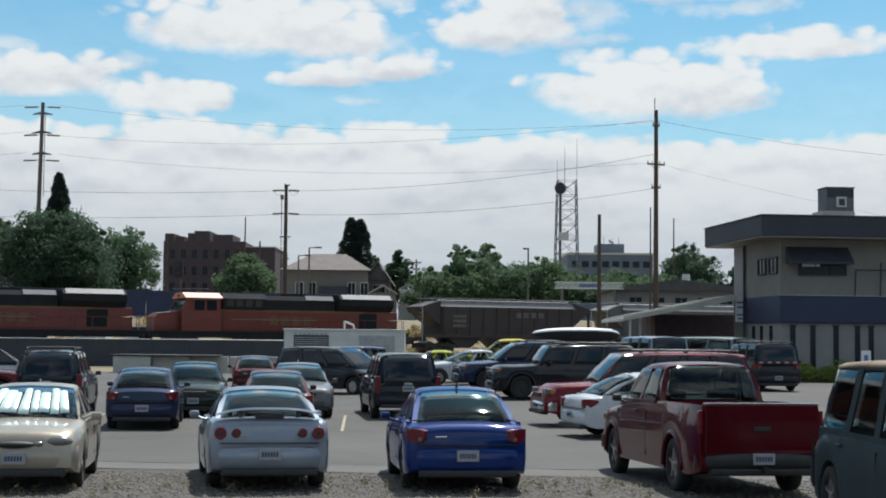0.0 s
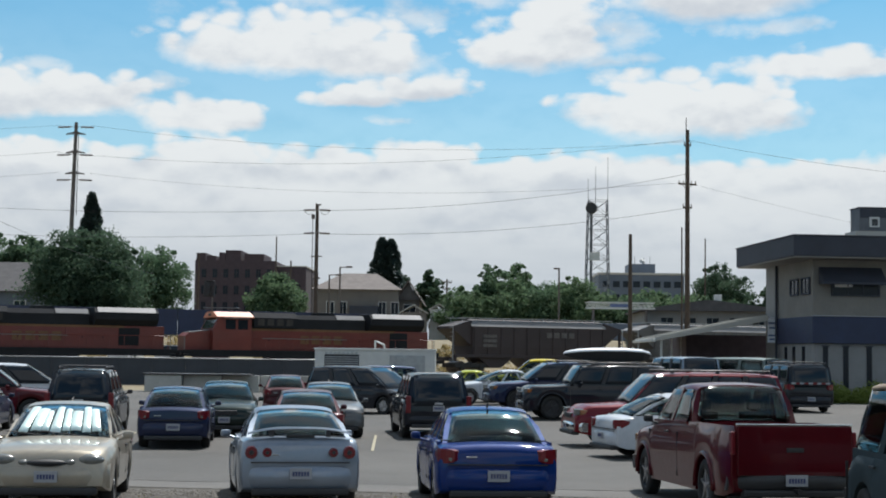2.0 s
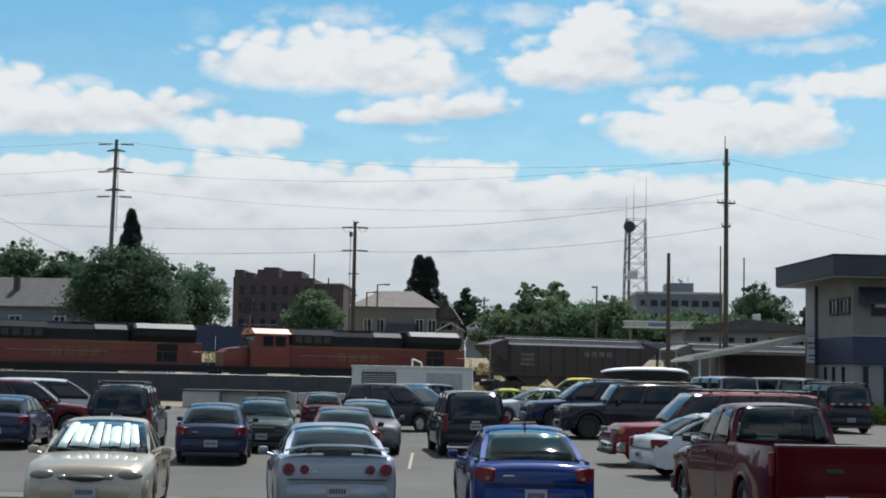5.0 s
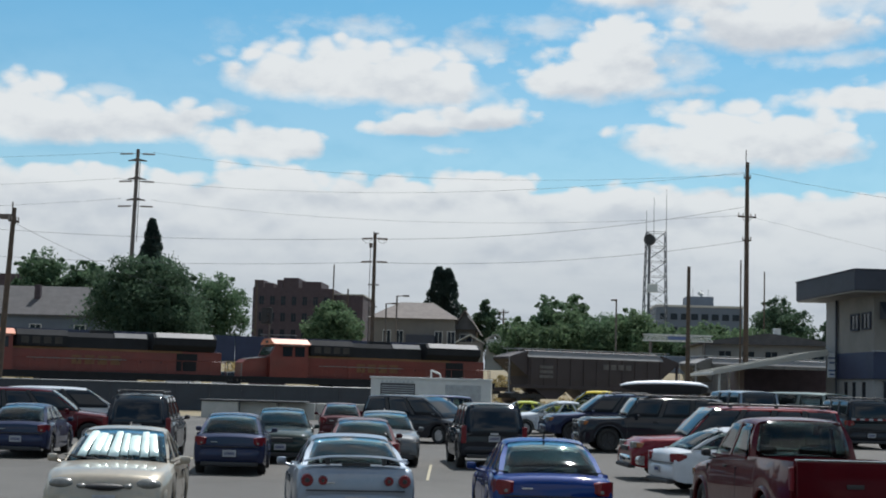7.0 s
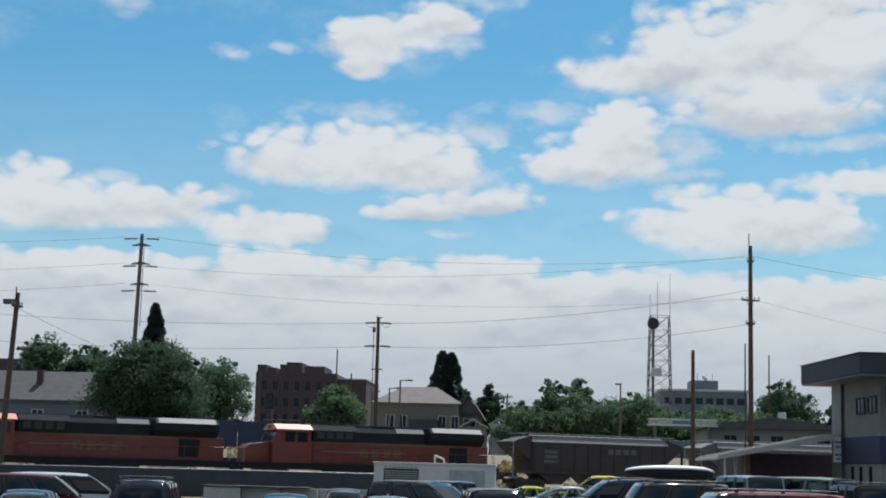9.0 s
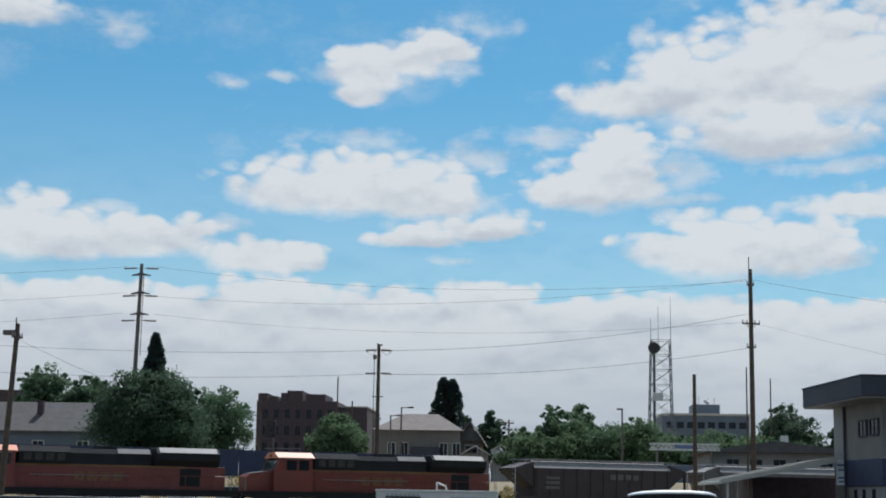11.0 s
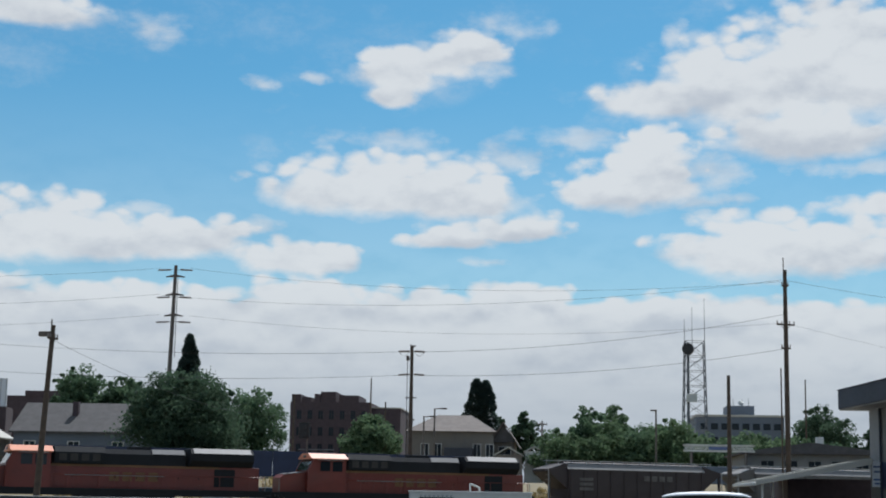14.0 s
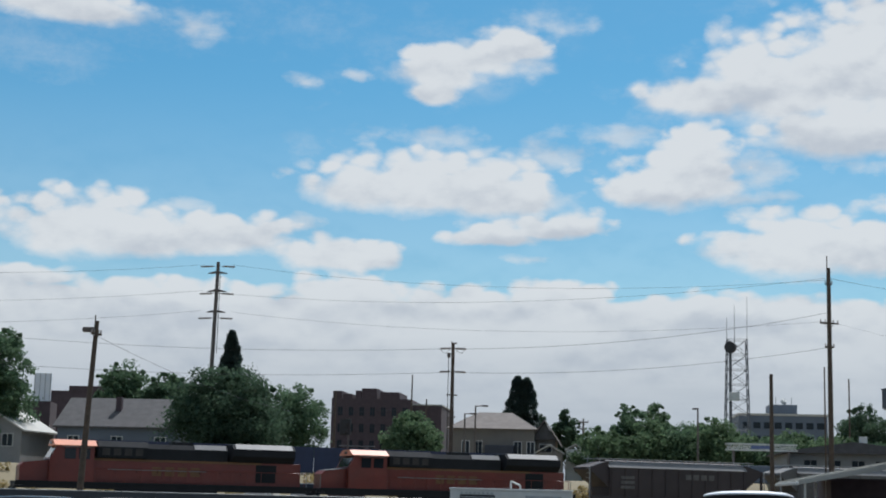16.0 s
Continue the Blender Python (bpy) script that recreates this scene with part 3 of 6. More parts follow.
    def pane(name, quad, mat, off, label="", swell=0.0, bow=0.040):
        """A slightly bowed pane over a quad, raised along its normal."""
        q = [Vector(p) for p in quad]
        nrm = (q[1] - q[0]).cross(q[3] - q[0]).normalized()
        n, mm = 10, 4
        rows = []
        for back in (0, 1):
            grid = []
            for j in range(mm + 1):
                for i in range(n + 1):
                    u, v = i / n, j / mm
                    p = (q[0] * (1 - u) + q[1] * u) * (1 - v) + (q[3] * (1 - u) + q[2] * u) * v
                    grid.append(p + nrm * (off + bow * (1 - (2 * u - 1) ** 2) * (1 if abs(nrm.x) < 0.5 else 0.15) + swell * 4 * v * (1 - v) - back * 0.012))
            rows.append(grid)
        vs = rows[0] + rows[1]
        o = len(rows[0])
        fs = []
        for j in range(mm):
            for i in range(n):
                a, b2, c2, d2 = j * (n + 1) + i, j * (n + 1) + i + 1, (j + 1) * (n + 1) + i + 1, (j + 1) * (n + 1) + i
                fs += [(a, b2, c2, d2), (o + d2, o + c2, o + b2, o + a)]
        rim_i = [i for i in range(n + 1)] + [j * (n + 1) + n for j in range(1, mm + 1)] + [mm * (n + 1) + i for i in range(n - 1, -1, -1)] + [j * (n + 1) for j in range(mm - 1, 0, -1)]
        for k in range(len(rim_i)):
            a, b2 = rim_i[k], rim_i[(k + 1) % len(rim_i)]
            fs.append((b2, a, o + a, o + b2))
        return part(name, mesh_from(name, vs, fs, mat, True), mat, root, label)

    def lerp(a, b, t):
        return a + (b - a) * t

    # windscreen and rear window
    yw0, zw0, yw1, zw1 = c[3], zf[3], c[2], top - 0.03
    f0, f1 = 0.03, 0.98
    wsq = [(-wb * .86, lerp(yw0, yw1, f0), lerp(zw0, zw1, f0)), (-wt * .9, lerp(yw0, yw1, f1), lerp(zw0, zw1, f1))]
    pane("windscreen", [(wb * .90, wsq[0][1], wsq[0][2]), (-wb * .90, wsq[0][1], wsq[0][2]), (-wt * .95, wsq[1][1], wsq[1][2]), (wt * .95, wsq[1][1], wsq[1][2])], glass, -0.012, "", 0.02)
    if sunshade:
        for k in range(8):
            u0, u1 = -0.84 + 1.68 * (k + 0.10 * math.sin(k * 2.9)) / 8, -0.84 + 1.68 * (k + 0.90 + 0.10 * math.sin(k * 3.7)) / 8
            a0, a1 = 0.14 + 0.03 * math.sin(k * 4.3), 0.80 + 0.07 * math.sin(k * 2.1)
            p = lambda u, t: (u * lerp(wb * .9, wt * .92, t), lerp(yw0, yw1, t), lerp(zw0, zw1, t))
            sh = pane("sunshade_fold", [p(u1, a0), p(u0, a0), p(u0 + 0.03 * math.sin(k * 5.1), a1), p(u1 + 0.03 * math.sin(k * 4.4), a1)], SHADE_FOIL, 0.035, "silver foil sunshade fold", 0.02, 0.012)
    yr0, zr0, yr1, zr1 = c[0], zf[0], c[1], top - 0.03
    g0 = 0.04
    pane("rear_window", [(-wb * .84, lerp(yr0, yr1, g0), lerp(zr0, zr1, g0)), (wb * .84, lerp(yr0, yr1, g0), lerp(zr0, zr1, g0)),
                         (wt * .88, lerp(yr0, yr1, .98), lerp(zr0, zr1, .98)), (-wt * .88, lerp(yr0, yr1, .98), lerp(zr0, zr1, .98))], glass, -0.012, "", 0.035)
    # side windows
    zl, zh = belt + 0.035, top - 0.085
    tl, th = (zl - belt + 0.06) / (top - belt), (zh - belt + 0.06) / (top - belt)
    rear_y = lambda z: lerp(c[0], c[1], min(1, max(0, (z - zf[0]) / (top - zf[0]))))
    front_y = lambda z: lerp(c[3], c[2], min(1, max(0, (z - zf[3]) / (top - zf[3]))))
    marks = np.linspace(0, 1, doors + 1)
    for sd in (-1, 1):
        for k in range(doors):
            def P(s, z):
                a, b2 = rear_y(z) + 0.10, front_y(z) - 0.05
                w = lerp(wb, wt, (z - belt + 0.06) / (top - belt))
                return (sd * w, lerp(a, b2, s), z)
            s0, s1 = marks[k] + (0.02 if k else 0), marks[k + 1] - (0.02 if k < doors - 1 else 0)
            quad = [P(s0, zl), P(s1, zl), P(s1, zh), P(s0, zh)]
            pane("side_window", quad if sd > 0 else quad[::-1], glass, -0.004)
            if k:
                rw = [[tuple(Vector(P(q, z)) + Vector((dx, 0, 0))) for q, dx in ((marks[k] - 0.022, sd * 0.006), (marks[k] + 0.022, sd * 0.006), (marks[k] + 0.022, -sd * 0.04), (marks[k] - 0.022, -sd * 0.04))] for z in (zl - 0.02, (zl + zh) / 2, zh + 0.03)]
                part("door_post", loft(rw), TRIM if glass is GLASS else color_mat, root)
    for sd in (-1, 1):
        bm = box((sd * (W + 0.02), yy(K["cabin"][3]) - 0.42, belt + 0.0), (sd * (W + 0.175), yy(K["cabin"][3]) - 0.30, belt + 0.115), 0.045)
        rod((sd * (W - 0.06), yy(K["cabin"][3]) - 0.36, belt - 0.02), (sd * (W + 0.06), yy(K["cabin"][3]) - 0.36, belt + 0.02), 0.02, None, 6, bm)
        if kind != "van":
            part("mirror", bm, color_mat if kind not in ("pickup", "van") else TRIM, root)
        for a, off in ((ax[0], 0), (ax[1], 0)):
            wheel(root, a, sd, W - 0.125, r, 0.21, rim)
    # lamps, bumpers, plate
    zt = K["deck"][1][1] - 0.06
    back, front = -Ln / 2, Ln / 2
    tall = kind in ("suv", "longsuv", "minivan", "van", "pickup")
    if tall and kind != "pickup":
        zt = belt - 0.02
    for sd in (-1, 1):
        if round_lamps:
            for off, rad, mt in ((0.79, 0.082, lamps), (0.535, 0.060, lamps)):
                part("tail_light", rod((sd * W * off, back + 0.06, 0.80), (sd * W * off, back - 0.012, 0.80), rad + 0.012, rad, 20), mt, root, "round red tail lamp")
                part("lamp_core", rod((sd * W * off, back - 0.012, 0.80), (sd * W * off, back - 0.022, 0.80), rad * 0.42, rad * 0.36, 16), TRIM, root, "dark core of the lamp")
        elif tall:
            part("tail_light", box((sd * W * (.80 if kind != "pickup" else .875), back + 0.02, zt - 0.34), (sd * W * .945, back + 0.12, zt + (0.12 if kind != "pickup" else -0.02)), 0.02), lamps, root)
        else:
            # a lamp that wraps round the corner, drawn to a point along the side
            rows = []
            for x, y, h0, h1 in ((.70, 0.0, -0.15, -0.02), (.76, -0.006, -0.18, 0.0), (.84, 0.012, -0.19, 0.01), (.925, 0.06, -0.18, 0.01), (.965, 0.14, -0.17, 0.01), (.99, 0.30, -0.08, -0.02)):
                rows.append([(sd * W * x, back + y, zt + h0), (sd * W * x, back + y, zt + h1), (sd * W * (x - 0.12), back + y + 0.10, zt + h1), (sd * W * (x - 0.12), back + y + 0.10, zt + h0)])
            part("tail_light", loft(rows), lamps, root, "dark red wrap-round tail lamp", smooth=False)
            part("lamp_lens", box((sd * W * .74, back - 0.014, zt - 0.16), (sd * W * .80, back + 0.02, zt - 0.11), 0.015), LAMP_CLEAR, root)
        zh2 = K["deck"][-2][1] - 0.13
        if sunshade:
            for off, rx, rz in ((0.66, 0.19, 0.085), (0.36, 0.09, 0.05)):
                bm = bmesh.new()
                bmesh.ops.create_uvsphere(bm, u_segments=16, v_segments=10, radius=1, matrix=Matrix.Translation((sd * W * off, front - 0.070 - 0.035 * off, zh2 + 0.03 - (0.03 if off < 0.5 else 0))) @ Matrix.Diagonal((rx, 0.12, rz, 1)))
                part("headlight", bm, LAMP_CLEAR, root, "oval headlamp", smooth=True)
            continue
        part("headlight", box((sd * W * .50, front - 0.22, zh2 - 0.10), (sd * W * .86, front - 0.028, zh2 + 0.05), 0.03), LAMP_CLEAR, root)
        part("indicator", box((sd * W * .84, front - 0.30, zh2 - 0.09), (sd * W * .915, front - 0.12, zh2 + 0.03), 0.015), LAMP_AMBER, root)
    bump_m = bumper or color_mat
    zb = 0.52 if tall else 0.46
    for sign, y in ((-1, back), (1, front)):
        rings = []
        hi, lo_z, out = (0.10, -0.13, 0.05) if tall else (0.15, -0.17, 0.035)
        for k in range(15):
            x = (k / 7 - 1) * W * 0.965
            q = abs(x / W)
            yo = y + sign * (out - 0.17 * q ** 4.5 - (0.05 if q > 0.93 else 0))
            rings.append([(x, yo - sign * d, zb + z) for d, z in ((0.16, hi), (0.05, hi), (0.012, hi - 0.04), (0.0, 0.0), (0.012, lo_z + 0.05), (0.05, lo_z), (0.16, lo_z))])
        part("front_bumper" if sign > 0 else "rear_bumper", loft(rings), bump_m, root, smooth=True).modifiers.new("edges", "EDGE_SPLIT").split_angle = radians(40)
        # valance in black trim: shade below the bumper put into its colour
        part("shaded_valance", box((-W * .78, y - 0.10 - sign * 0.03, zb + lo_z - 0.08), (W * .78, y + 0.10 - sign * 0.03, zb + lo_z + 0.02), 0.03), TRIM, root)
    for sd in (-1, 1):
        seams = [c[3] - 0.02, (c[2] + c[1]) / 2 + (0.1 if kind != "pickup" else -0.35)] + ([c[1] + 0.1] if kind not in ("pickup", "coupe") else [])
        for y in seams:
            part("door_seam", box((sd * (W - 0.03), y - 0.006, sill + 0.14), (sd * (W + 0.0015), y + 0.006, belt - 0.12)), TRIM, root)
    if kind == "sedan":
        part("roof_aerial", prism([(-0.06, 0), (0.07, 0), (-0.05, 0.07)], "x", -0.012, 0.012), TRIM, root).matrix_basis = pose(0, c[1] + 0.15, top + 0.01)
    zg = K["deck"][-1][1] + 0.0
    if not tall:
        part("boot_seam", box((-W * .80, back - 0.004, 0.655), (W * .80, back + 0.06, 0.67)), TRIM, root)
    if sunshade:
        bm = bmesh.new()
        bmesh.ops.create_uvsphere(bm, u_segments=20, v_segments=10, radius=1, matrix=Matrix.Translation((0, front - 0.085, zg + 0.0)) @ Matrix.Diagonal((0.36, 0.14, 0.06, 1)))
        part("grille", bm, grille, root, "oval black grille", smooth=True)
    else:
        part("grille", box((-W * .40, front - 0.10, zg - 0.06), (W * .40, front + 0.028, zg + 0.07), 0.025), grille, root)
    if plate:
        bars(root, "number_plate", 0.31, 0.155, pose(0, back - 0.062 if not tall else back - (0.02 if kind != "pickup" else 0.075), 0.51 if not tall else (0.83 if kind != "pickup" else 0.54)), PLATE, PLATE_INK)
        bars(root, "number_plate", 0.31, 0.155, pose(0, front + 0.085, zb, 0, 0, 180), PLATE, PLATE_INK)
    if bed:
        part("tailgate", box((-W * .86, back - 0.012, bed[2] - 0.02), (W * .86, back + 0.05, K["deck"][0][1] + 0.01), 0.015), color_mat, root)
        part("tailgate_cap", box((-W * .87, back - 0.02, K["deck"][0][1] + 0.012), (W * .87, back + 0.06, K["deck"][0][1] + 0.035), 0.008), CHROME, root, "bright metal tailgate cap")
        part("tailgate_handle", box((-0.12, back - 0.03, 0.92), (0.12, back - 0.008, 0.98), 0.008), TRIM, root)
    if kind in ("pickup", "tallsuv", "longsuv"):
        for sd in (-1, 1):
            for a in ax:
                rows = []
                for k in range(15):
                    g = math.pi * (k / 14) * 1.06 - 0.09
                    rows.append([(sd * (W + dx), a + math.cos(g) * (r + q), r + math.sin(g) * (r + q)) for dx, q in ((-0.06, 0.05), (0.018, 0.05), (0.024, 0.07), (0.008, 0.10), (-0.06, 0.12))])
                part("wheel_arch", loft(rows), color_mat, root, smooth=True)
    if kind == "pickup":
        part("tow_hitch", rod((0, back - 0.22, 0.40), (0, back + 0.1, 0.40), 0.04, None, 8), TRIM, root)
    if kind == "coupe":
        part("brake_light", box((-0.20, back + 0.10, K["deck"][2][1] - 0.015), (0.20, back + 0.16, K["deck"][2][1] + 0.028), 0.008), TRIM, root, "dark high brake light")
    if kind in ("sedan", "coupe", "liftback"):
        part("boot_badge", box((-W * .52, back - 0.006, 0.76), (-W * .34, back + 0.02, 0.778), 0.003), ALLOY, root)
    if kind in ("suv", "tallsuv"):
        part("badge", box((-0.11, back + 0.005, belt - 0.13), (0.11, back + 0.03, belt - 0.075), 0.006), ALLOY, root)
    if sunshade:
        for sd in (-1, 1):
            part("wiper", rod((sd * 0.25, c[3] - 0.01, zf[3] + 0.045), (sd * 0.25 + 0.52, c[3] - 0.10, zf[3] + 0.10), 0.009, None, 5), TRIM, root)
    if spoiler:
        zsp = K["deck"][2][1] + 0.12
        rows = []
        for k in range(17):
            x = (k / 8 - 1) * W * 0.84
            q = abs(k / 8 - 1)
            dz, dy = -0.085 * q ** 3, 0.10 * q ** 2
            rows.append([(x, y + dy, z + dz) for y, z in ((-0.02, -0.010), (0.14, -0.018), (0.17, 0.0), (0.13, 0.016), (0.0, 0.012))])
        part("spoiler", loft(rows), color_mat, root).matrix_basis = pose(0, back + 0.05, zsp)
        for sd in (-1, 1):
            part("spoiler_stalk", prism([(0.05, 0), (0.16, 0), (0.14, 0.12), (0.07, 0.12)], "x", sd * W * .46 - 0.03, sd * W * .46 + 0.03), TRIM, root).matrix_basis = pose(0, back + 0.05, zsp - 0.125)
    if rack:
        for sd in (-1, 1):
            part("roof_rail", rod((sd * wt * .86, c[1] + 0.15, top + 0.06), (sd * wt * .86, c[2] - 0.2, top + 0.06), 0.022, None, 8), TRIM, root)
            for q in (0.08, 0.5, 0.92):
                y = lerp(c[1] + 0.15, c[2] - 0.2, q)
                part("rail_foot", box((sd * wt * .86 - 0.025, y - 0.05, top - 0.01), (sd * wt * .86 + 0.025, y + 0.05, top + 0.055), 0.008), TRIM, root)
        for q in (0.25, 0.75):
            y = lerp(c[1] + 0.15, c[2] - 0.2, q)
            part("crossbar", rod((-wt * .9, y, top + 0.085), (wt * .9, y, top + 0.085), 0.018, None, 8), TRIM, root)
    for sd in (-1, 1):
        for k in range(1 if kind in ("pickup", "coupe", "van") else 2):
            y = (c[2] + c[3]) / 2 - 0.75 - k * 1.05
            part("door_handle", box((sd * (W - 0.006), y - 0.09, belt - 0.14), (sd * (W + 0.018), y + 0.09, belt - 0.105), 0.008), TRIM, root)
    return root


P_GOLD = paint("champagne_paint", (0.35, 0.31, 0.25), 0.4, 0.35)
P_SILVER = paint("silver_paint", (0.22, 0.255, 0.305), 0.5, 0.35)
P_BLUE = paint("bright_blue_paint", (0.003, 0.025, 0.14), 0.1)
P_RED = paint("dark_red_paint", (0.068, 0.003, 0.007), 0.1, 0.35)
P_RED2 = paint("red_paint", (0.125, 0.003, 0.009), 0.1)
P_PEWTER = paint("pewter_paint", (0.10, 0.105, 0.11), 0.4)
P_NAVY = paint("navy_paint", (0.016, 0.023, 0.058), 0.3)
P_BLACK = paint("black_paint", (0.012, 0.014, 0.020), 0.1)
P_CHAR = paint("charcoal_paint", (0.026, 0.028, 0.036), 0.3)
P_GREEN = paint("dark_green_paint", (0.010, 0.020, 0.018), 0.2)
P_WHITE = paint("white_paint", (0.46, 0.48, 0.51), 0.0)
P_MAROON = paint("maroon_paint", (0.05, 0.008, 0.011), 0.2)
P_YELLOW = paint("yellow_paint", (0.62, 0.46, 0.02), 0.0)
P_LIME = paint("yellow_green_paint", (0.42, 0.44, 0.04), 0.0)
P_VAN = material("oxidised_teal_grey_paint", (0.026, 0.040, 0.047), 0.7, vary=0.25, scale=1.3, spec=0.2)
P_TAN = material("faded_tan_paint", (0.17, 0.115, 0.075), 0.75, scale=2.0, second=(0.26, 0.22, 0.17), spec=0.2)
P_SAGE = paint("grey_green_paint", (0.14, 0.17, 0.16), 0.3)


def place(x, y, heading, kind, pitch=0.0, axle=0):
    """The pose of a car whose given axle (0 rear, 1 front) stands at x, y."""
    K = KINDS[kind]
    a = (K["axle"][axle] - 0.5) * K["L"]
    return pose(x, y, ground_z(x, y) + 0.014, 0, 0, heading) @ pose(0, 0, 0, pitch, 0, 0) @ pose(0, -a, 0)


LOT = 8      # the rows' turn
car("sedan", "sedan", place(-5.95, 21.4, 180 + 9, "sedan", axle=1, pitch=1.2), P_GOLD, "champagne sedan with silver sunshade folds behind its windscreen", sunshade=True, doors=3)
cobalt = car("coupe", "coupe", place(-2.56, 21.9, 11, "coupe", pitch=-1.2), P_SILVER, "silver two-door coupe with a rear wing and round tail lamps", spoiler=True, round_lamps=True, glass=GLASS_CLEAR, rim=TRIM)
blue = car("sedan", "sedan", place(0.28, 22.0, 6, "sedan", pitch=-1.2), P_BLUE, "bright blue sedan parked tail-out on the gravel edge", doors=3)
car("pickup", "pickup_truck", place(4.25, 21.85, 7.5, "pickup", pitch=-1.0), P_RED, "dark red extended-cab pickup truck with an empty bed", "pickup truck", bumper=TRIM, doors=2)
van = car("van", "van", pose(5.68, 16.9, ground_z(5.68, 16.9) + 0.014, 0, 0, 3), P_VAN, "old oxidised teal-grey van with a rusty tan roof", "van", glass=GLASS_CLEAR, doors=4, bumper=TRIM, roof_mat=P_TAN)
car("suv", "suv", place(-10.4, 40.0, LOT, "suv"), P_CHAR, "dark charcoal off-road wagon with roof rails", "suv", rack=True, doors=3)
car("liftback", "hatchback", place(-7.06, 35.7, LOT, "liftback"), P_NAVY, "navy blue estate hatchback seen with dark windows", doors=3, glass=GLASS_CLEAR)
car("sedan", "sedan", place(-6.75, 41.0, 180 + LOT, "sedan", axle=1), P_GREEN, "dark green sedan parked nose out", doors=3, glass=GLASS_CLEAR)
car("liftback", "hatchback", place(-3.78, 34.4, LOT, "liftback"), P_MAROON, "dark maroon hatchback with see-through rear window", doors=3, glass=GLASS_CLEAR)
car("sedan", "sedan", place(-3.85, 41.2, 180 + LOT, "sedan", axle=1), P_PEWTER, "grey-silver sedan parked nose out", doors=3)
chev = car("suv", "suv", place(-1.02, 41.2, LOT, "suv"), P_BLACK, "black boxy off-road wagon with red tail lamps", "suv", doors=3)
car("liftback", "hatchback", place(-7.1, 57, LOT, "liftback"), P_MAROON, "dark maroon hatchback far across the lot", doors=3)
car("minivan", "minivan", pose(-4.0, 57.5, ground_z(-4.0, 57.5) + 0.014, 0, 0, -125), P_BLACK, "black minivan parked aslant", "minivan", doors=3)
car("suv", "suv", pose(-4.6, 63.5, ground_z(-4.6, 63.5) + 0.014, 0, 0, 110), P_NAVY, "dark blue wagon with a pale windscreen", "suv", doors=3, glass=GLASS_CLEAR)
car("suv", "suv", pose(2.9, 56.0, ground_z(2.9, 56.0) + 0.014, 0, 0, 100), P_NAVY, "dark navy off-road wagon with a long bonnet", "suv", doors=3, rack=True, rim=TRIM)
lc = car("tallsuv", "suv", pose(4.0, 50.6, ground_z(4.0, 50.6) + 0.014, 0, 0, 98), P_BLACK, "black off-road wagon carrying a roof box", "suv", doors=3, rack=True, rim=TRIM)
car("longsuv", "suv", pose(5.2, 38.9, ground_z(5.2, 38.9) + 0.014, 0, 0, 98), P_RED2, "long red wagon with chrome bumper and dark windows", "suv", doors=4, bumper=CHROME, rack=True)
car("sedan", "sedan", place(3.83, 34.4, -74, "sedan"), P_WHITE, "white sedan with wrapped red tail lamps", doors=3)
stripe_suv = car("tallsuv", "suv", place(12.55, 57.5, LOT, "tallsuv"), P_BLACK, "black off-road wagon with red and white tail stripes", "suv", doors=3, rack=True)
car("bigvan", "van", pose(9.1, 66, ground_z(9.1, 66) + 0.014, 0, 0, 12), P_SILVER, "silver passenger van far across the lot", "van", doors=3)
car("bigvan", "van", pose(11.2, 65, ground_z(11.2, 65) + 0.014, 0, 0, 38), P_SAGE, "grey-green boxy van far across the lot", "van", doors=3, glass=GLASS_CLEAR)
car("pickup", "pickup_truck", pose(3.2, 66, ground_z(3.2, 66) + 0.014, 0, 0, 88), P_YELLOW, "yellow pickup truck with a dark cab window", "pickup truck")
car("sedan", "sedan", pose(1.0, 62.6, ground_z(1.0, 62.6) + 0.014, 0, 0, 105), P_WHITE, "white sedan behind the dark wagons", doors=3)
car("sedan", "sedan", pose(-0.6, 66.5, ground_z(-0.6, 66.5) + 0.014, 0, 0, 95), P_LIME, "yellow-green sedan with a pale roof", doors=3, glass=GLASS_CLEAR)
car("liftback", "hatchback", place(-13.6, 39.9, LOT, "liftback"), P_NAVY, "blue-black hatchback in the lot beside a red wagon", doors=3)
car("suv", "suv", place(-16.75, 46.6, -78, "suv"), P_RED, "dark red wagon with dark windows and a long bonnet", "suv", doors=3)
car("minivan", "minivan", place(-17.9, 53.0, -75, "minivan"), P_WHITE, "white minivan with a raked windscreen", "minivan", doors=3)
car("minivan", "minivan", place(-22.0, 54.5, -72, "minivan"), P_BLACK, "black minivan with a curved roof", "minivan", doors=3)
for k in range(9):
    xs = -0.75 + k * 0.1667
    part("tail_stripe", box((xs, -2.462, 1.06), (xs + 0.155, -2.43, 1.13)), LAMP_RED if k % 2 else PLATE, stripe_suv)


# ---- buildings ----
STUCCO = material("beige_stucco", (0.20, 0.19, 0.175), 0.9, vary=0.15, scale=0.7, bump=0.15, bump_scale=40)
STUCCO_LOW = material("pale_stucco", (0.23, 0.23, 0.23), 0.9, vary=0.12, scale=0.7, bump=0.15, bump_scale=40)
FASCIA = material("dark_slate_fascia", (0.034, 0.039, 0.055), 0.7, vary=0.2, scale=0.6)
BLUE_BAND = material("dark_blue_cladding", (0.020, 0.030, 0.072), 0.6, vary=0.2, scale=0.8)
WINDOW = material("dark_window_glass", (0.015, 0.02, 0.028), 0.15, vary=0.2, scale=1.0, spec=0.2)
BRICK_DARK = material("old_dark_brick", (0.062, 0.044, 0.052), 0.9, vary=0.25, scale=1.5, bump=0.2, bump_scale=8)
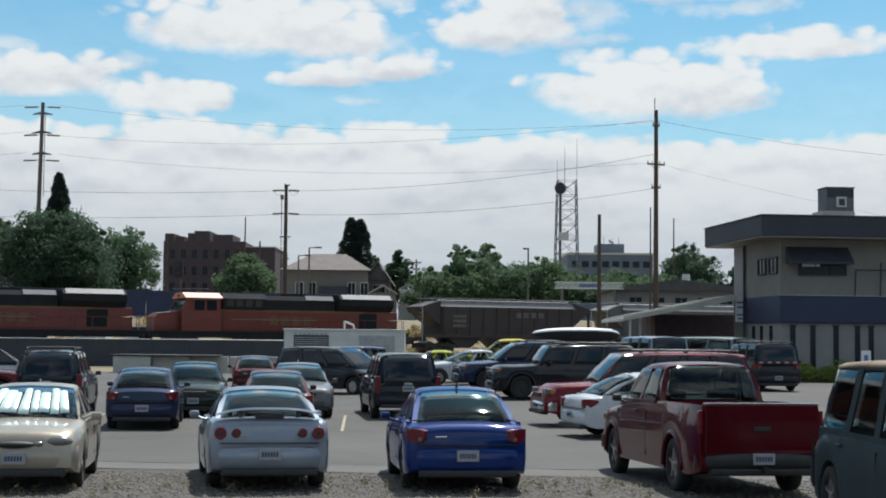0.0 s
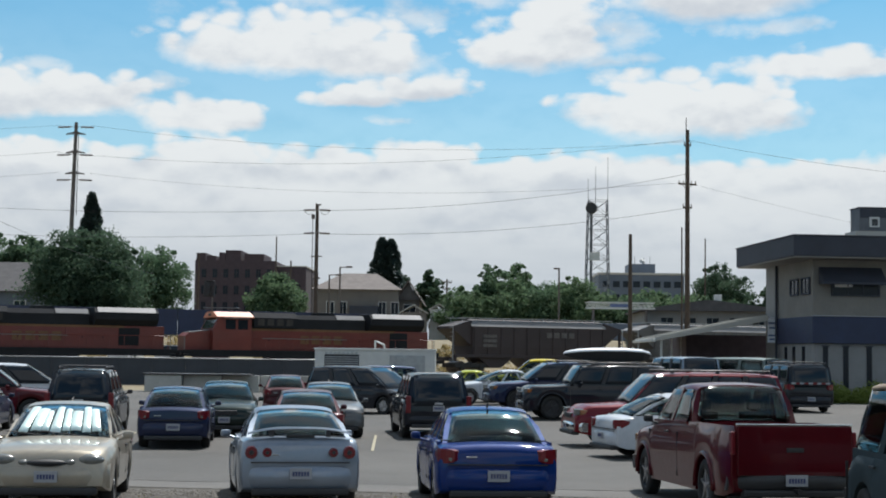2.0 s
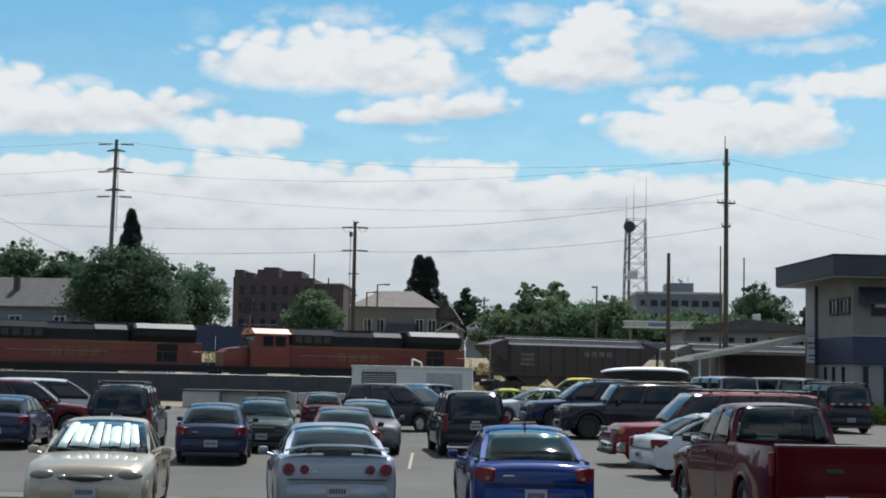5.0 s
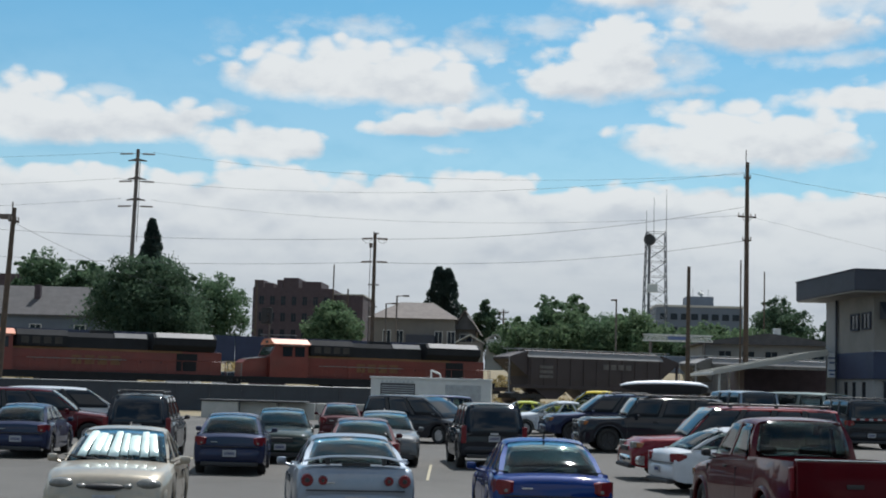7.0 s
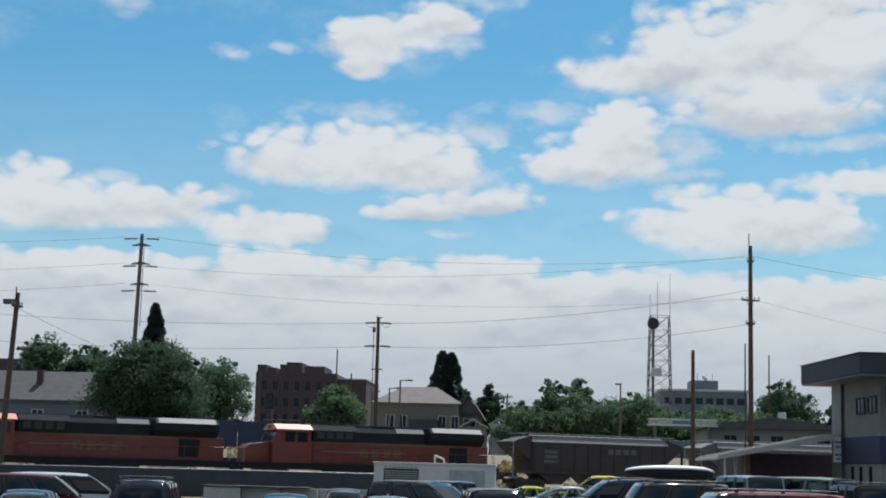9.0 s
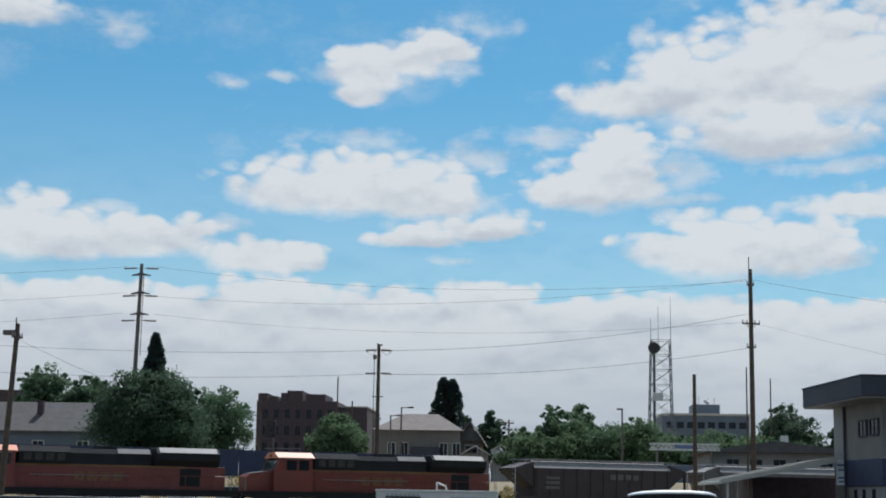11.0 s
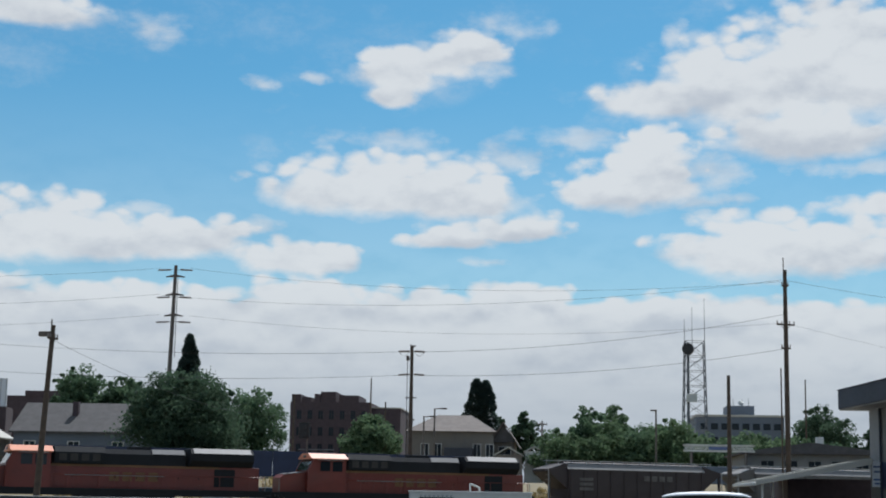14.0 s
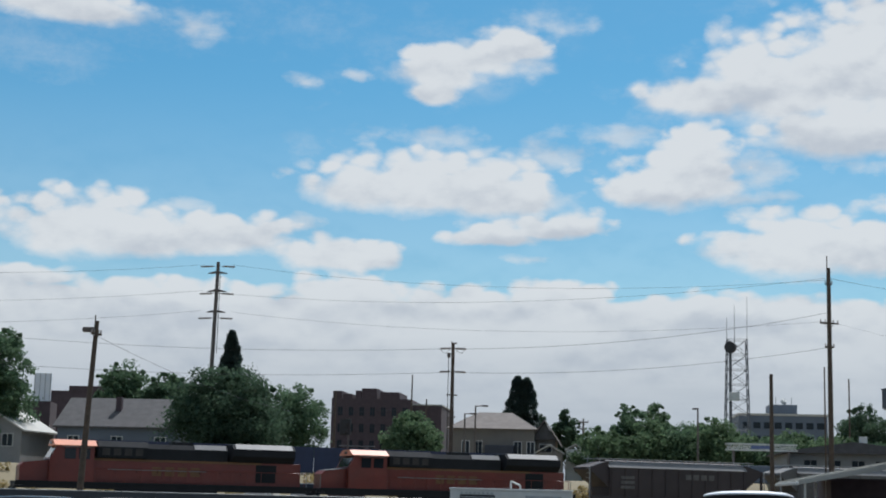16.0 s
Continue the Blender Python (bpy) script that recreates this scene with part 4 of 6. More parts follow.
SIDING = material("beige_siding", (0.16, 0.145, 0.13), 0.8, vary=0.12, scale=0.6)
ROOF_GREY = material("grey_shingles", (0.075, 0.072, 0.075), 0.9, vary=0.25, scale=1.2, bump=0.3, bump_scale=9)
ROOF_BROWN = material("brown_grey_shingles", (0.145, 0.125, 0.115), 0.9, vary=0.25, scale=1.2, bump=0.3, bump_scale=9)
METAL_ROOF = material("pale_metal_roof", (0.38, 0.37, 0.34), 0.55, 0.1, 0.12, 0.9)
OFFICE = material("blue_grey_panels", (0.11, 0.135, 0.175), 0.7, vary=0.12, scale=0.2)
SCREEN = material("dark_fence_screen", (0.034, 0.042, 0.056), 0.85, vary=0.25, scale=0.5)
RAILING = material("fence_rail_grey", (0.30, 0.31, 0.32), 0.5, 0.5, 0.15, 4)
SIGN_WHITE = material("sign_white", (0.72, 0.74, 0.78), 0.5, vary=0.06, scale=4)
SIGN_INK = material("sign_ink", (0.12, 0.16, 0.30), 0.6, vary=0.1, scale=4)


def window(parent, x0, x1, y, z0, z1, frame_mat, bars_n=1):
    w = part("window", box((x0, y - 0.05, z0), (x1, y + 0.03, z1)), WINDOW, parent)
    bm = bmesh.new()
    t = 0.07
    for a, b in (((x0 - t, z0 - t), (x1 + t, z0)), ((x0 - t, z1), (x1 + t, z1 + t)), ((x0 - t, z0), (x0, z1)), ((x1, z0), (x1 + t, z1))):
        box((a[0], y - 0.10, a[1]), (b[0], y + 0.02, b[1]), 0, bm)
    for k in range(1, bars_n + 1):
        cx = x0 + (x1 - x0) * k / (bars_n + 1)
        box((cx - 0.025, y - 0.075, z0), (cx + 0.025, y - 0.052, z1), 0, bm)
    part("frame", bm, frame_mat, w)
    return w


def depot_office():
    """Local x runs along the front, y along the side; the origin lies under the near corner of the roof."""
    at = pose(15.35, 72, 0, 0, 0, 6)
    b = thing("office_building", at, "two-storey beige office with a deep dark flat roof edge", "building")
    part("lower_wall", box((1.53, 1.65, -0.1), (32, 7.2, 3.05)), STUCCO_LOW, b)
    part("upper_wall", box((1.48, 1.6, 4.38), (32, 7.2, 7.18)), STUCCO, b)
    part("blue_band", box((1.40, 1.45, 3.05), (32, 7.2, 4.38), 0.03), BLUE_BAND, b, "dark blue cladding band")
    part("band_cap", box((1.37, 1.40, 4.38), (32.05, 1.6, 4.42), 0.01), GALV, b)
    part("corner_strip", box((1.44, 7.2, -0.1), (3.2, 9.2, 7.15), 0.02), STUCCO_LOW, b, "pale corner strip")
    part("downpipe", rod((1.36, 7.16, 0), (1.36, 7.16, 7.15), 0.06, None, 8), FASCIA, b, "dark downpipe")
    part("roof", box((0, 0, 7.22), (33, 9.9, 8.2), 0.05), FASCIA, b, "dark flat roof with a deep edge")
    part("roof_cap", box((-0.04, -0.04, 8.2), (33.04, 9.94, 8.26), 0.015), FASCIA, b)
    part("soffit", box((0.05, 0.05, 7.15), (32.9, 9.8, 7.216)), STUCCO, b)
    part("cornice", box((1.40, 1.52, 6.95), (32, 1.6, 7.15), 0.02), STUCCO, b)
    window(b, 2.45, 4.75, 1.6, 5.45, 6.15, FASCIA, 2)
    part("blind", box((2.55, 1.53, 5.82), (3.45, 1.545, 6.12)), SIGN_WHITE, b, "white blind drawn half down")
    part("awning", prism([(0.7, 6.02), (1.56, 6.80), (1.56, 6.72), (0.74, 5.92), (0.7, 5.92)], "x", 1.75, 4.9), FASCIA, b, "dark window awning")
    for x in (1.77, 4.88):
        part("awning_cheek", prism([(0.72, 5.94), (1.56, 6.74), (1.56, 5.94)], "x", x - 0.02, x + 0.02), FASCIA, b)
    for y in (2.6, 4.35):
        w = part("window", box((1.43, y - 0.55, 5.55), (1.51, y + 0.55, 6.25)), WINDOW, b)
        bm = bmesh.new()
        for lo, hi in (((1.38, y - 0.63, 5.47), (1.5, y + 0.63, 5.55)), ((1.38, y - 0.63, 6.25), (1.5, y + 0.63, 6.33)), ((1.38, y - 0.63, 5.55), (1.5, y - 0.55, 6.25)), ((1.38, y + 0.55, 5.55), (1.5, y + 0.63, 6.25)), ((1.4, y - 0.03, 5.55), (1.425, y + 0.03, 6.25))):
            box(lo, hi, 0, bm)
        part("frame", bm, FASCIA, w)
    for y in (3.2, 4.7, 6.0):
        part("slot_window", box((1.49, y - 0.2, 0.35), (1.6, y + 0.2, 2.9)), WINDOW, b)
    for x in (2.1, 3.12, 4.3, 5.4, 6.1, 7.2, 8.3):
        part("slot_window", box((x - 0.13, 1.61, 0.35), (x + 0.13, 1.7, 2.9)), WINDOW, b)
        part("slot_trim", box((x - 0.2, 1.60, 2.9), (x + 0.2, 1.66, 2.96)), FASCIA, b)
    part("rail", rod((5.2, 1.3, 5.68), (12, 1.3, 5.68), 0.03, None, 6), FASCIA, b)
    for x in (5.2, 6.5, 7.8, 9.1):
        part("rail_post", rod((x, 1.42, 4.42), (x, 1.3, 6.05 if x == 6.5 else 5.68), 0.035, None, 6), FASCIA, b)
    s = part("wall_sign", box((0.93, 7.25, 3.12), (1.42, 7.32, 4.42), 0.01), SIGN_WHITE, b, "white vertical wall sign with blue marks")
    for z, w in ((4.1, 0.38), (3.85, 0.28), (3.45, 0.38), (3.25, 0.25)):
        part("bar", box((1.17 - w / 2, 7.235, z), (1.17 + w / 2, 7.248, z + 0.09)), SIGN_INK, s)
    u = thing("rooftop_cooler", at @ pose(3.85, 1.6, 8.26), "weathered metal rooftop cooling unit with louvred vent", "air conditioner")
    part("case", box((0, 0, 0.35), (1.4, 1.3, 1.5), 0.04), DULL_STEEL, u)
    part("plinth", box((-0.25, -0.1, 0), (1.4, 1.4, 0.35), 0.02), METAL_ROOF, u)
    part("top_panel", box((0.02, -0.02, 1.02), (1.38, 0.004, 1.46), 0.008), FASCIA, u, "dark upper panel")
    part("vent_frame", box((0.48, -0.05, 0.55), (1.0, 0.0, 1.06), 0.01), WHITE_PAINT, u, "pale vent frame")
    v = part("vent", box((0.6, -0.07, 0.63), (0.9, -0.045, 0.96), 0.01), TRIM, u)
    for k in range(5):
        part("slat", box((0.6, -0.085, 0.66 + k * 0.06), (0.9, -0.071, 0.68 + k * 0.06)), DULL_STEEL, v)
    part("lid", box((-0.04, -0.04, 1.5), (1.44, 1.34, 1.55), 0.015), FASCIA, u)


def canopy():
    c = thing("canopy", pose(0, 0, 0), "pale sloping shed canopy on slim white posts", "canopy")
    r = prism([(9.5, 3.10), (15.4, 4.25), (15.4, 4.53), (9.5, 3.30)], "y", 78.5, 88)
    part("roof", r, METAL_ROOF, c, "pale ribbed metal roof")
    for k in range(18):
        y = 78.6 + k * 0.55
        part("rib", prism([(9.5, 3.30), (15.4, 4.53), (15.4, 4.57), (9.5, 3.34)], "y", y, y + 0.05), METAL_ROOF, c)
    part("gutter", box((9.35, 78.4, 3.08), (9.52, 88.1, 3.24), 0.03), WHITE_PAINT, c)
    for x, y in ((9.9, 79), (10.9, 82.5), (11.95, 86)):
        part("post", rod((x, y, 0), (x, y, 3.15 + (x - 9.5) * 0.19), 0.06, None, 8), WHITE_PAINT, c)
    w = thing("shed", pose(0, 0, 0), "brown low wing under the canopy", "building")
    part("wall", box((11.9, 84, 0), (16.4, 91, 3.55)), BRICK_DARK, w)
    part("door", box((12.6, 83.94, 0.02), (13.5, 84.03, 2.1), 0.01), FASCIA, w)
    part("window", box((14.1, 83.94, 1.2), (15.2, 84.03, 2.2), 0.01), WINDOW, w)


def gable(parent, x0, x1, y0, y1, ze, zr, along, mat, over=0.4):
    """A gable roof with its ridge along x or y."""
    t = 0.18
    if along == "x":
        m = (y0 + y1) / 2
        o = [(y0 - over, ze - over * (zr - ze) / (m - y0)), (m, zr), (y1 + over, ze - over * (zr - ze) / (m - y0))]
        out = o + [(o[2][0], o[2][1] + t), (m, zr + t), (o[0][0], o[0][1] + t)]
        return part("roof", prism(out, "x", x0 - over, x1 + over), mat, parent)
    m = (x0 + x1) / 2
    o = [(x0 - over, ze - over * (zr - ze) / (m - x0)), (m, zr), (x1 + over, ze - over * (zr - ze) / (m - x0))]
    out = o + [(o[2][0], o[2][1] + t), (m, zr + t), (o[0][0], o[0][1] + t)]
    return part("roof", prism(out, "y", y0 - over, y1 + over), mat, parent)


def houses():
    h = thing("house", pose(0, 0, 0), "large beige house with hipped and gabled grey-brown roofs", "house")
    part("wall", prism([(-20.0, 3), (-9.5, 3), (-9.5, 10.6), (-20.0, 10.6)], "y", 190, 202), SIDING, h)
    part("porch_wall", prism([(-9.5, 3), (-6.9, 3), (-6.9, 9.3), (-9.5, 9.3)], "y", 192, 201), SIDING, h)
    bm = bmesh.new()
    v = [bm.verts.new(p) for p in ((-20.7, 189.4, 10.4), (-9.0, 189.4, 10.4), (-9.0, 202.6, 10.4), (-20.7, 202.6, 10.4), (-17.0, 195, 12.7), (-12.6, 195, 12.7), (-12.6, 197, 12.7), (-17, 197, 12.7))]
    for f in ((0, 1, 5, 4), (1, 2, 6, 5), (2, 3, 7, 6), (3, 0, 4, 7), (4, 5, 6, 7), (3, 2, 1, 0)):
        bm.faces.new([v[i] for i in f])
    part("roof", bm, ROOF_BROWN, h, "brown shingle hip roof")
    gable(h, -9.9, -6.7, 191, 201, 9.2, 11.6, "y", ROOF_BROWN)
    part("gable_wall", prism([(-9.8, 9.2), (-6.8, 9.2), (-8.3, 11.5)], "y", 191.2, 191.5), ROOF_GREY, h)
    for x in (-18.6, -17.0, -12.0, -10.4):
        window(h, x, x + 0.9, 190, 7.3, 8.8, WHITE_PAINT)
    part("dark_porch", box((-15.6, 188.4, 6.4), (-12.0, 190.1, 8.3), 0.05), FASCIA, h)
    window(h, -8.9, -7.4, 192, 7.0, 8.6, WHITE_PAINT)
    g = thing("garage", pose(0, 0, 0), "small white gabled garage", "garage")
    part("wall", box((-5.4, 188, 3), (-3.2, 192, 8.0)), WHITE_PAINT, g)
    gable(g, -5.4, -3.2, 188, 192, 7.9, 8.5, "y", METAL_ROOF, 0.2)
    g2 = thing("garage", pose(0, 0, 0), "low pale outbuilding with a sloping roof", "garage")
    part("wall", box((-9.0, 186, 3), (-5.8, 189.5, 7.5)), SIDING, g2)
    gable(g2, -9.0, -5.8, 186, 189.5, 7.4, 8.3, "y", METAL_ROOF, 0.2)
    # dark brick block with a stepped roof line
    b = thing("brick_building", pose(0, 0, 0), "dark brick block with a stepped parapet", "building")
    part("wall", box((-48.6, 260, 3), (-34.5, 285, 18.2)), BRICK_DARK, b)
    for x0, x1, z in ((-46.6, -45, 19.0), (-44.4, -43.4, 19.6), (-43.3, -40.6, 20.0), (-40.0, -36.6, 19.4), (-48.4, -46.8, 19.5)):
        part("parapet", box((x0, 260.05, 17.9), (x1, 270, z)), BRICK_DARK, b)
    part("wing", box((-34.5, 262, 3), (-29.4, 283, 17.3)), BRICK_DARK, b)
    part("wing_cap", box((-34.5, 261.9, 17.3), (-29.3, 283.1, 17.5)), CONCRETE, b)
    for r in range(4):
        for k in range(7):
            x = -47.4 + k * 1.9
            window(b, x, x + 0.8, 260, 6.5 + r * 2.9, 8.0 + r * 2.9, BRICK_DARK)
    for k in range(2):
        window(b, -33.6 + k * 2.2, -32.6 + k * 2.2, 262, 12.8, 14.2, BRICK_DARK)
    # far office block
    o = thing("office_building", pose(0, 0, 0), "far blue-grey office block with rooftop plant", "building")
    part("wall", box((35, 420, 3), (59, 445, 25.3)), OFFICE, o)
    part("penthouse", box((44, 425, 25.3), (51.5, 436, 28.7)), OFFICE, o)
    part("parapet", box((34.8, 419.8, 25.3), (59.2, 445.2, 25.9), 0.05), CONCRETE, o)
    for r in range(5):
        for k in range(8):
            part("window", box((36.2 + k * 2.85, 419.9, 7 + r * 3.7), (38.1 + k * 2.85, 420.05, 8.7 + r * 3.7)), WINDOW, o)
    for x, z in ((46, 31.0), (48.5, 30.6), (50.3, 30.9)):
        part("aerial", rod((x, 428, 28.7), (x, 428, z), 0.09, None, 6), GALV, o)
    part("roof_dish", rod((48, 428, 29.4), (48.4, 427.6, 30.0), 0.9, 0.7, 14), WHITE_PAINT, o)
    # low long building behind the tracks
    w = thing("warehouse", pose(0, 0, 0), "long low grey warehouse with a shallow roof", "building")
    part("wall", box((17.5, 152, 3), (31, 165, 7.1)), STUCCO_LOW, w)
    bmr = prism([(16.8, 7.1), (23.4, 8.1), (24.2, 8.1), (31.6, 7.2), (31.6, 7.0), (16.8, 6.95)], "y", 151, 166)
    part("roof", bmr, ROOF_GREY, w)
    for k in range(5):
        window(w, 19 + k * 2.3, 20.2 + k * 2.3, 152, 5.6, 6.3, STUCCO_LOW)
    part("roof_vent", box((24.6, 153, 8.0), (25.3, 153.8, 8.75), 0.03), WHITE_PAINT, w)
    # houses beyond the tracks on the far side
    for x0, x1, y, ze, zr, mt, rf, lab in ((-56.6, -44.2, 150, 8.2, 11.1, OFFICE, ROOF_GREY, "low house with a broad grey shingle roof"),
                                           (-67.6, -59.6, 148, 7.6, 9.9, STUCCO_LOW, METAL_ROOF, "small pale house with a white-edged roof"),
                                           (-45, -36, 158, 8.4, 11.0, SIDING, ROOF_BROWN, "brown-roofed house behind the trees")):
        h2 = thing("house", pose(0, 0, 0), lab, "house", "houses beyond the tracks")
        part("wall", box((x0, y, 3), (x1, y + 9, ze)), mt, h2)
        if x0 < -60:
            gable(h2, x0, x1, y, y + 9, ze, zr, "y", rf)
            part("gable_wall", prism([(x0, ze - 0.05), (x1, ze - 0.05), ((x0 + x1) / 2, zr - 0.05)], "y", y, y + 0.2), mt, h2)
        else:
            gable(h2, x0, x1, y, y + 9, ze, zr, "x", rf)
            part("chimney", box(((x0 + x1) / 2 - 0.9, y + 2.2, 8.5), ((x0 + x1) / 2 - 0.3, y + 2.8, zr + 0.2), 0.03), BRICK_DARK, h2)
        for k in range(3):
            xx = x0 + 1.2 + k * (x1 - x0 - 3.2) / 2
            window(h2, xx, xx + 1.1, y, 5.9, 7.1, WHITE_PAINT)
    bl = thing("brick_building", pose(0, 0, 0), "far dark flat-roofed block", "building")
    part("wall", box((-79.7, 205, 3), (-69.7, 215, 15.2)), BRICK_DARK, bl)
    part("parapet", box((-76, 204.9, 15.2), (-69.7, 212, 15.9)), BRICK_DARK, bl)
    for k in range(4):
        window(bl, -78.7 + k * 2.3, -77.6 + k * 2.3, 205, 11.5, 13.2, BRICK_DARK)
    bb = thing("billboard", pose(-66.3, 170, 0, 0, 0, 12), "blank pale billboard above a dark block, seen edge-on", "billboard")
    part("panel", box((-1.0, 0, 11.7), (1.0, 0.3, 15.0), 0.03), SIGN_WHITE, bb)
    for k in range(4):
        part("batten", box((-0.95 + k * 0.6, -0.05, 11.7), (-0.88 + k * 0.6, -0.004, 15.0)), GALV, bb)
    part("base", box((-2.0, -1, 3), (1.2, 4, 11.65)), BRICK_DARK, bb)


depot_office()
canopy()
houses()


# ---- fences, low walls, trailer ----
def lot_edge():
    w = thing("low_wall", pose(0, 0, 0), "low pale concrete barrier wall along the lot", "wall")
    for k in range(5):
        x0 = -18.4 + k * 2.1
        part("block", box((x0, 84.0 + k * 0.5, -0.05), (x0 + 2.08, 84.45 + k * 0.5, 0.93), 0.03), CONCRETE, w)
    # dark slab that stands for the shaded top edge of the blocks
    part("shaded_top_edge", box((-18.5, 83.9, 0.93), (-12.5, 85.6, 1.02), 0.02), TRIM, w, "dark slab for the shade along the wall top")
    part("kerb", box((-18, 86.9, -0.05), (-4, 87.2, 0.18), 0.02), CONCRETE, w)
    f = thing("fence", pose(0, 0, 0), "dark screened chain-link fence with a pale top rail", "fence")
    n = 16
    pts = [Vector((-44 + 33.5 * k / n, 93 + 7.0 * k / n, 0)) for k in range(n + 1)]
    for k, p in enumerate(pts):
        part("post", rod((p.x, p.y, -0.1), (p.x, p.y, 1.80), 0.04, None, 8), SCREEN, f)
        if k < n:
            q = pts[k + 1]
            a = math.atan2(q.y - p.y, q.x - p.x)
            ln = (q - p).length
            s = part("screen", box((0.04, -0.012, 0.02), (ln - 0.04, 0.012, 1.78)), SCREEN, f)
            s.matrix_basis = Matrix.Translation(p) @ Matrix.Rotation(a, 4, "Z")
            part("rail", rod(p + Vector((0, 0, 1.81)), q + Vector((0, 0, 1.81)), 0.03, None, 6), RAILING, f)
    d = thing("barrier", pose(0, 0, 0), "dark blue sheet barrier on top of the embankment", "fence")
    a0, a1 = Vector((-46, 127, 0)), Vector((-8, 146, 0))
    for k in range(14):
        p, q = a0.lerp(a1, k / 14), a0.lerp(a1, (k + 1) / 14)
        s = part("panel", box((0.02, -0.04, 0), ((q - p).length - 0.02, 0.04, 2.6), 0.01), BLUE_BAND, d)
        s.matrix_basis = Matrix.Translation((p.x, p.y, 3.5)) @ Matrix.Rotation(math.atan2(q.y - p.y, q.x - p.x), 4, "Z")
    t = thing("site_trailer", pose(-8.85, 84, 0.0, 0, 0, 0), "long white utility trailer with dark side panels", "trailer")
    part("body", box((0, 0, 0.45), (6.75, 2.3, 2.52), 0.05), WHITE_PAINT, t)
    part("roof_lip", box((-0.05, -0.06, 2.45), (6.8, 2.36, 2.56), 0.02), WHITE_PAINT, t)
    for x0, x1 in ((0.55, 2.5), (4.2, 6.2)):
        h = part("hatch", box((x0, -0.03, 1.25), (x1, 0.02, 2.2), 0.01), TRIM if x0 < 1 else GALV, t)
        for k in range(7):
            part("slat", box((x0 + 0.05, -0.05, 1.32 + k * 0.12), (x1 - 0.05, -0.032, 1.37 + k * 0.12)), GALV, h)
    for k in range(8):
        part("hatch_stay", box((0.6 + k * 0.24, -0.04, 2.22), (0.72 + k * 0.24, -0.005, 2.34)), GALV, t)
    bm = rod((3.35, 0.5, 2.5), (3.35, 0.5, 3.0), 0.05)
    rod((3.35, 0.5, 2.98), (3.85, 0.5, 2.78), 0.05, None, 8, bm)
    rod((3.85, 0.5, 2.8), (3.9, 0.5, 2.5), 0.05, None, 8, bm)
    part("pipe", bm, WHITE_PAINT, t)
    for x in (1.2, 5.2):
        part("tyre", rod((x, -0.02, 0.38), (x, 0.25, 0.38), 0.38, None, 18), RUBBER, t)


lot_edge()


# ---- trucks beyond the tracks ----
def truck(m, boxed, label):
    t = thing("truck", m, label, "truck", "parked trucks")
    part("chassis", box((-0.9, 0.2, 0.5), (0.9, 6.5, 0.75), 0.03), TRIM, t)
    part("bonnet", box((-0.85, -0.9, 0.65), (0.85, 0.3, 1.55), 0.12), P_WHITE, t)
    part("cab", prism([(0.2, 0.65), (1.7, 0.65), (1.7, 2.35), (0.62, 2.35), (0.25, 1.6)], "x", -1.0, 1.0), P_WHITE, t)
    part("windscreen", prism([(0.20, 1.62), (0.24, 1.60), (0.60, 2.28), (0.56, 2.30)], "x", -0.85, 0.85), GLASS, t)
    part("grille", box((-0.5, -0.93, 0.8), (0.5, -0.88, 1.35), 0.02), TRIM, t)
    part("bumper", box((-1.0, -1.02, 0.45), (1.0, -0.85, 0.7), 0.03), CHROME, t)
    for sd in (-1, 1):
        part("headlight", box((sd * 0.78 - 0.11, -0.93, 1.0), (sd * 0.78 + 0.11, -0.85, 1.2), 0.02), LAMP_CLEAR, t)
        part("mirror", box((sd * 1.15 - 0.06, 0.2, 1.6), (sd * 1.15 + 0.06, 0.28, 2.05), 0.02), TRIM, t)
        for y in (-0.2, 4.6):
            wheel(t, y, sd, 0.85, 0.42, 0.26, ALLOY)
    if boxed:
        part("cargo_box", box((-1.2, 1.8, 0.8), (1.2, 7.0, 3.3), 0.04), WHITE_PAINT, t, "white cargo box")
    else:
        part("flat_bed", box((-1.1, 1.8, 0.75), (1.1, 6.5, 0.9), 0.02), GALV, t)


truck(pose(-28.6, 121, ground_z(-28.6, 121), 0, 0, 6), True, "white box truck parked beyond the tracks")
truck(pose(-25.2, 123, ground_z(-25.2, 123), 0, 0, 3), False, "white cab truck with an empty flat bed")


# ---- railway ----
ORANGE = material("faded_orange_enamel", (0.128, 0.019, 0.013), 0.5, vary=0.22, scale=0.5, coat=0.2)
LOCO_BLACK = material("sooty_black_enamel", (0.016, 0.018, 0.022), 0.8, vary=0.3, scale=0.6, spec=0.2)
LOCO_YELLOW = material("faded_yellow_stripe", (0.13, 0.062, 0.022), 0.6, vary=0.25, scale=1)
LOCO_GREY = material("dusty_undercarriage", (0.035, 0.033, 0.032), 0.85, vary=0.3, scale=1.2)
# pale grey for steps and trim; also colours tops and edges as sunlit
ROOF_PALE = material("pale_panel_and_sunlit_top", (0.16, 0.16, 0.165), 0.6, 0.1, 0.15, 1)
HOPPER_BROWN = material("dark_brown_hopper_paint", (0.034, 0.025, 0.028), 0.65, vary=0.25, scale=0.4)
HOPPER_GREY = material("grey_hopper_paint", (0.095, 0.095, 0.098), 0.65, vary=0.2, scale=0.4)
# the locomotive orange lightened: sunlight on the cab roof put into the colour
CAB_ROOF = material("sunlit_orange_enamel", (0.62, 0.22, 0.12), 0.45, vary=0.12, scale=1)
SIDE_MARK = material("worn_pale_lettering", (0.09, 0.085, 0.085), 0.7, vary=0.4, scale=2)
RAIL_STEEL = material("rail_steel", (0.12, 0.09, 0.075), 0.5, 0.6, 0.3, 2)
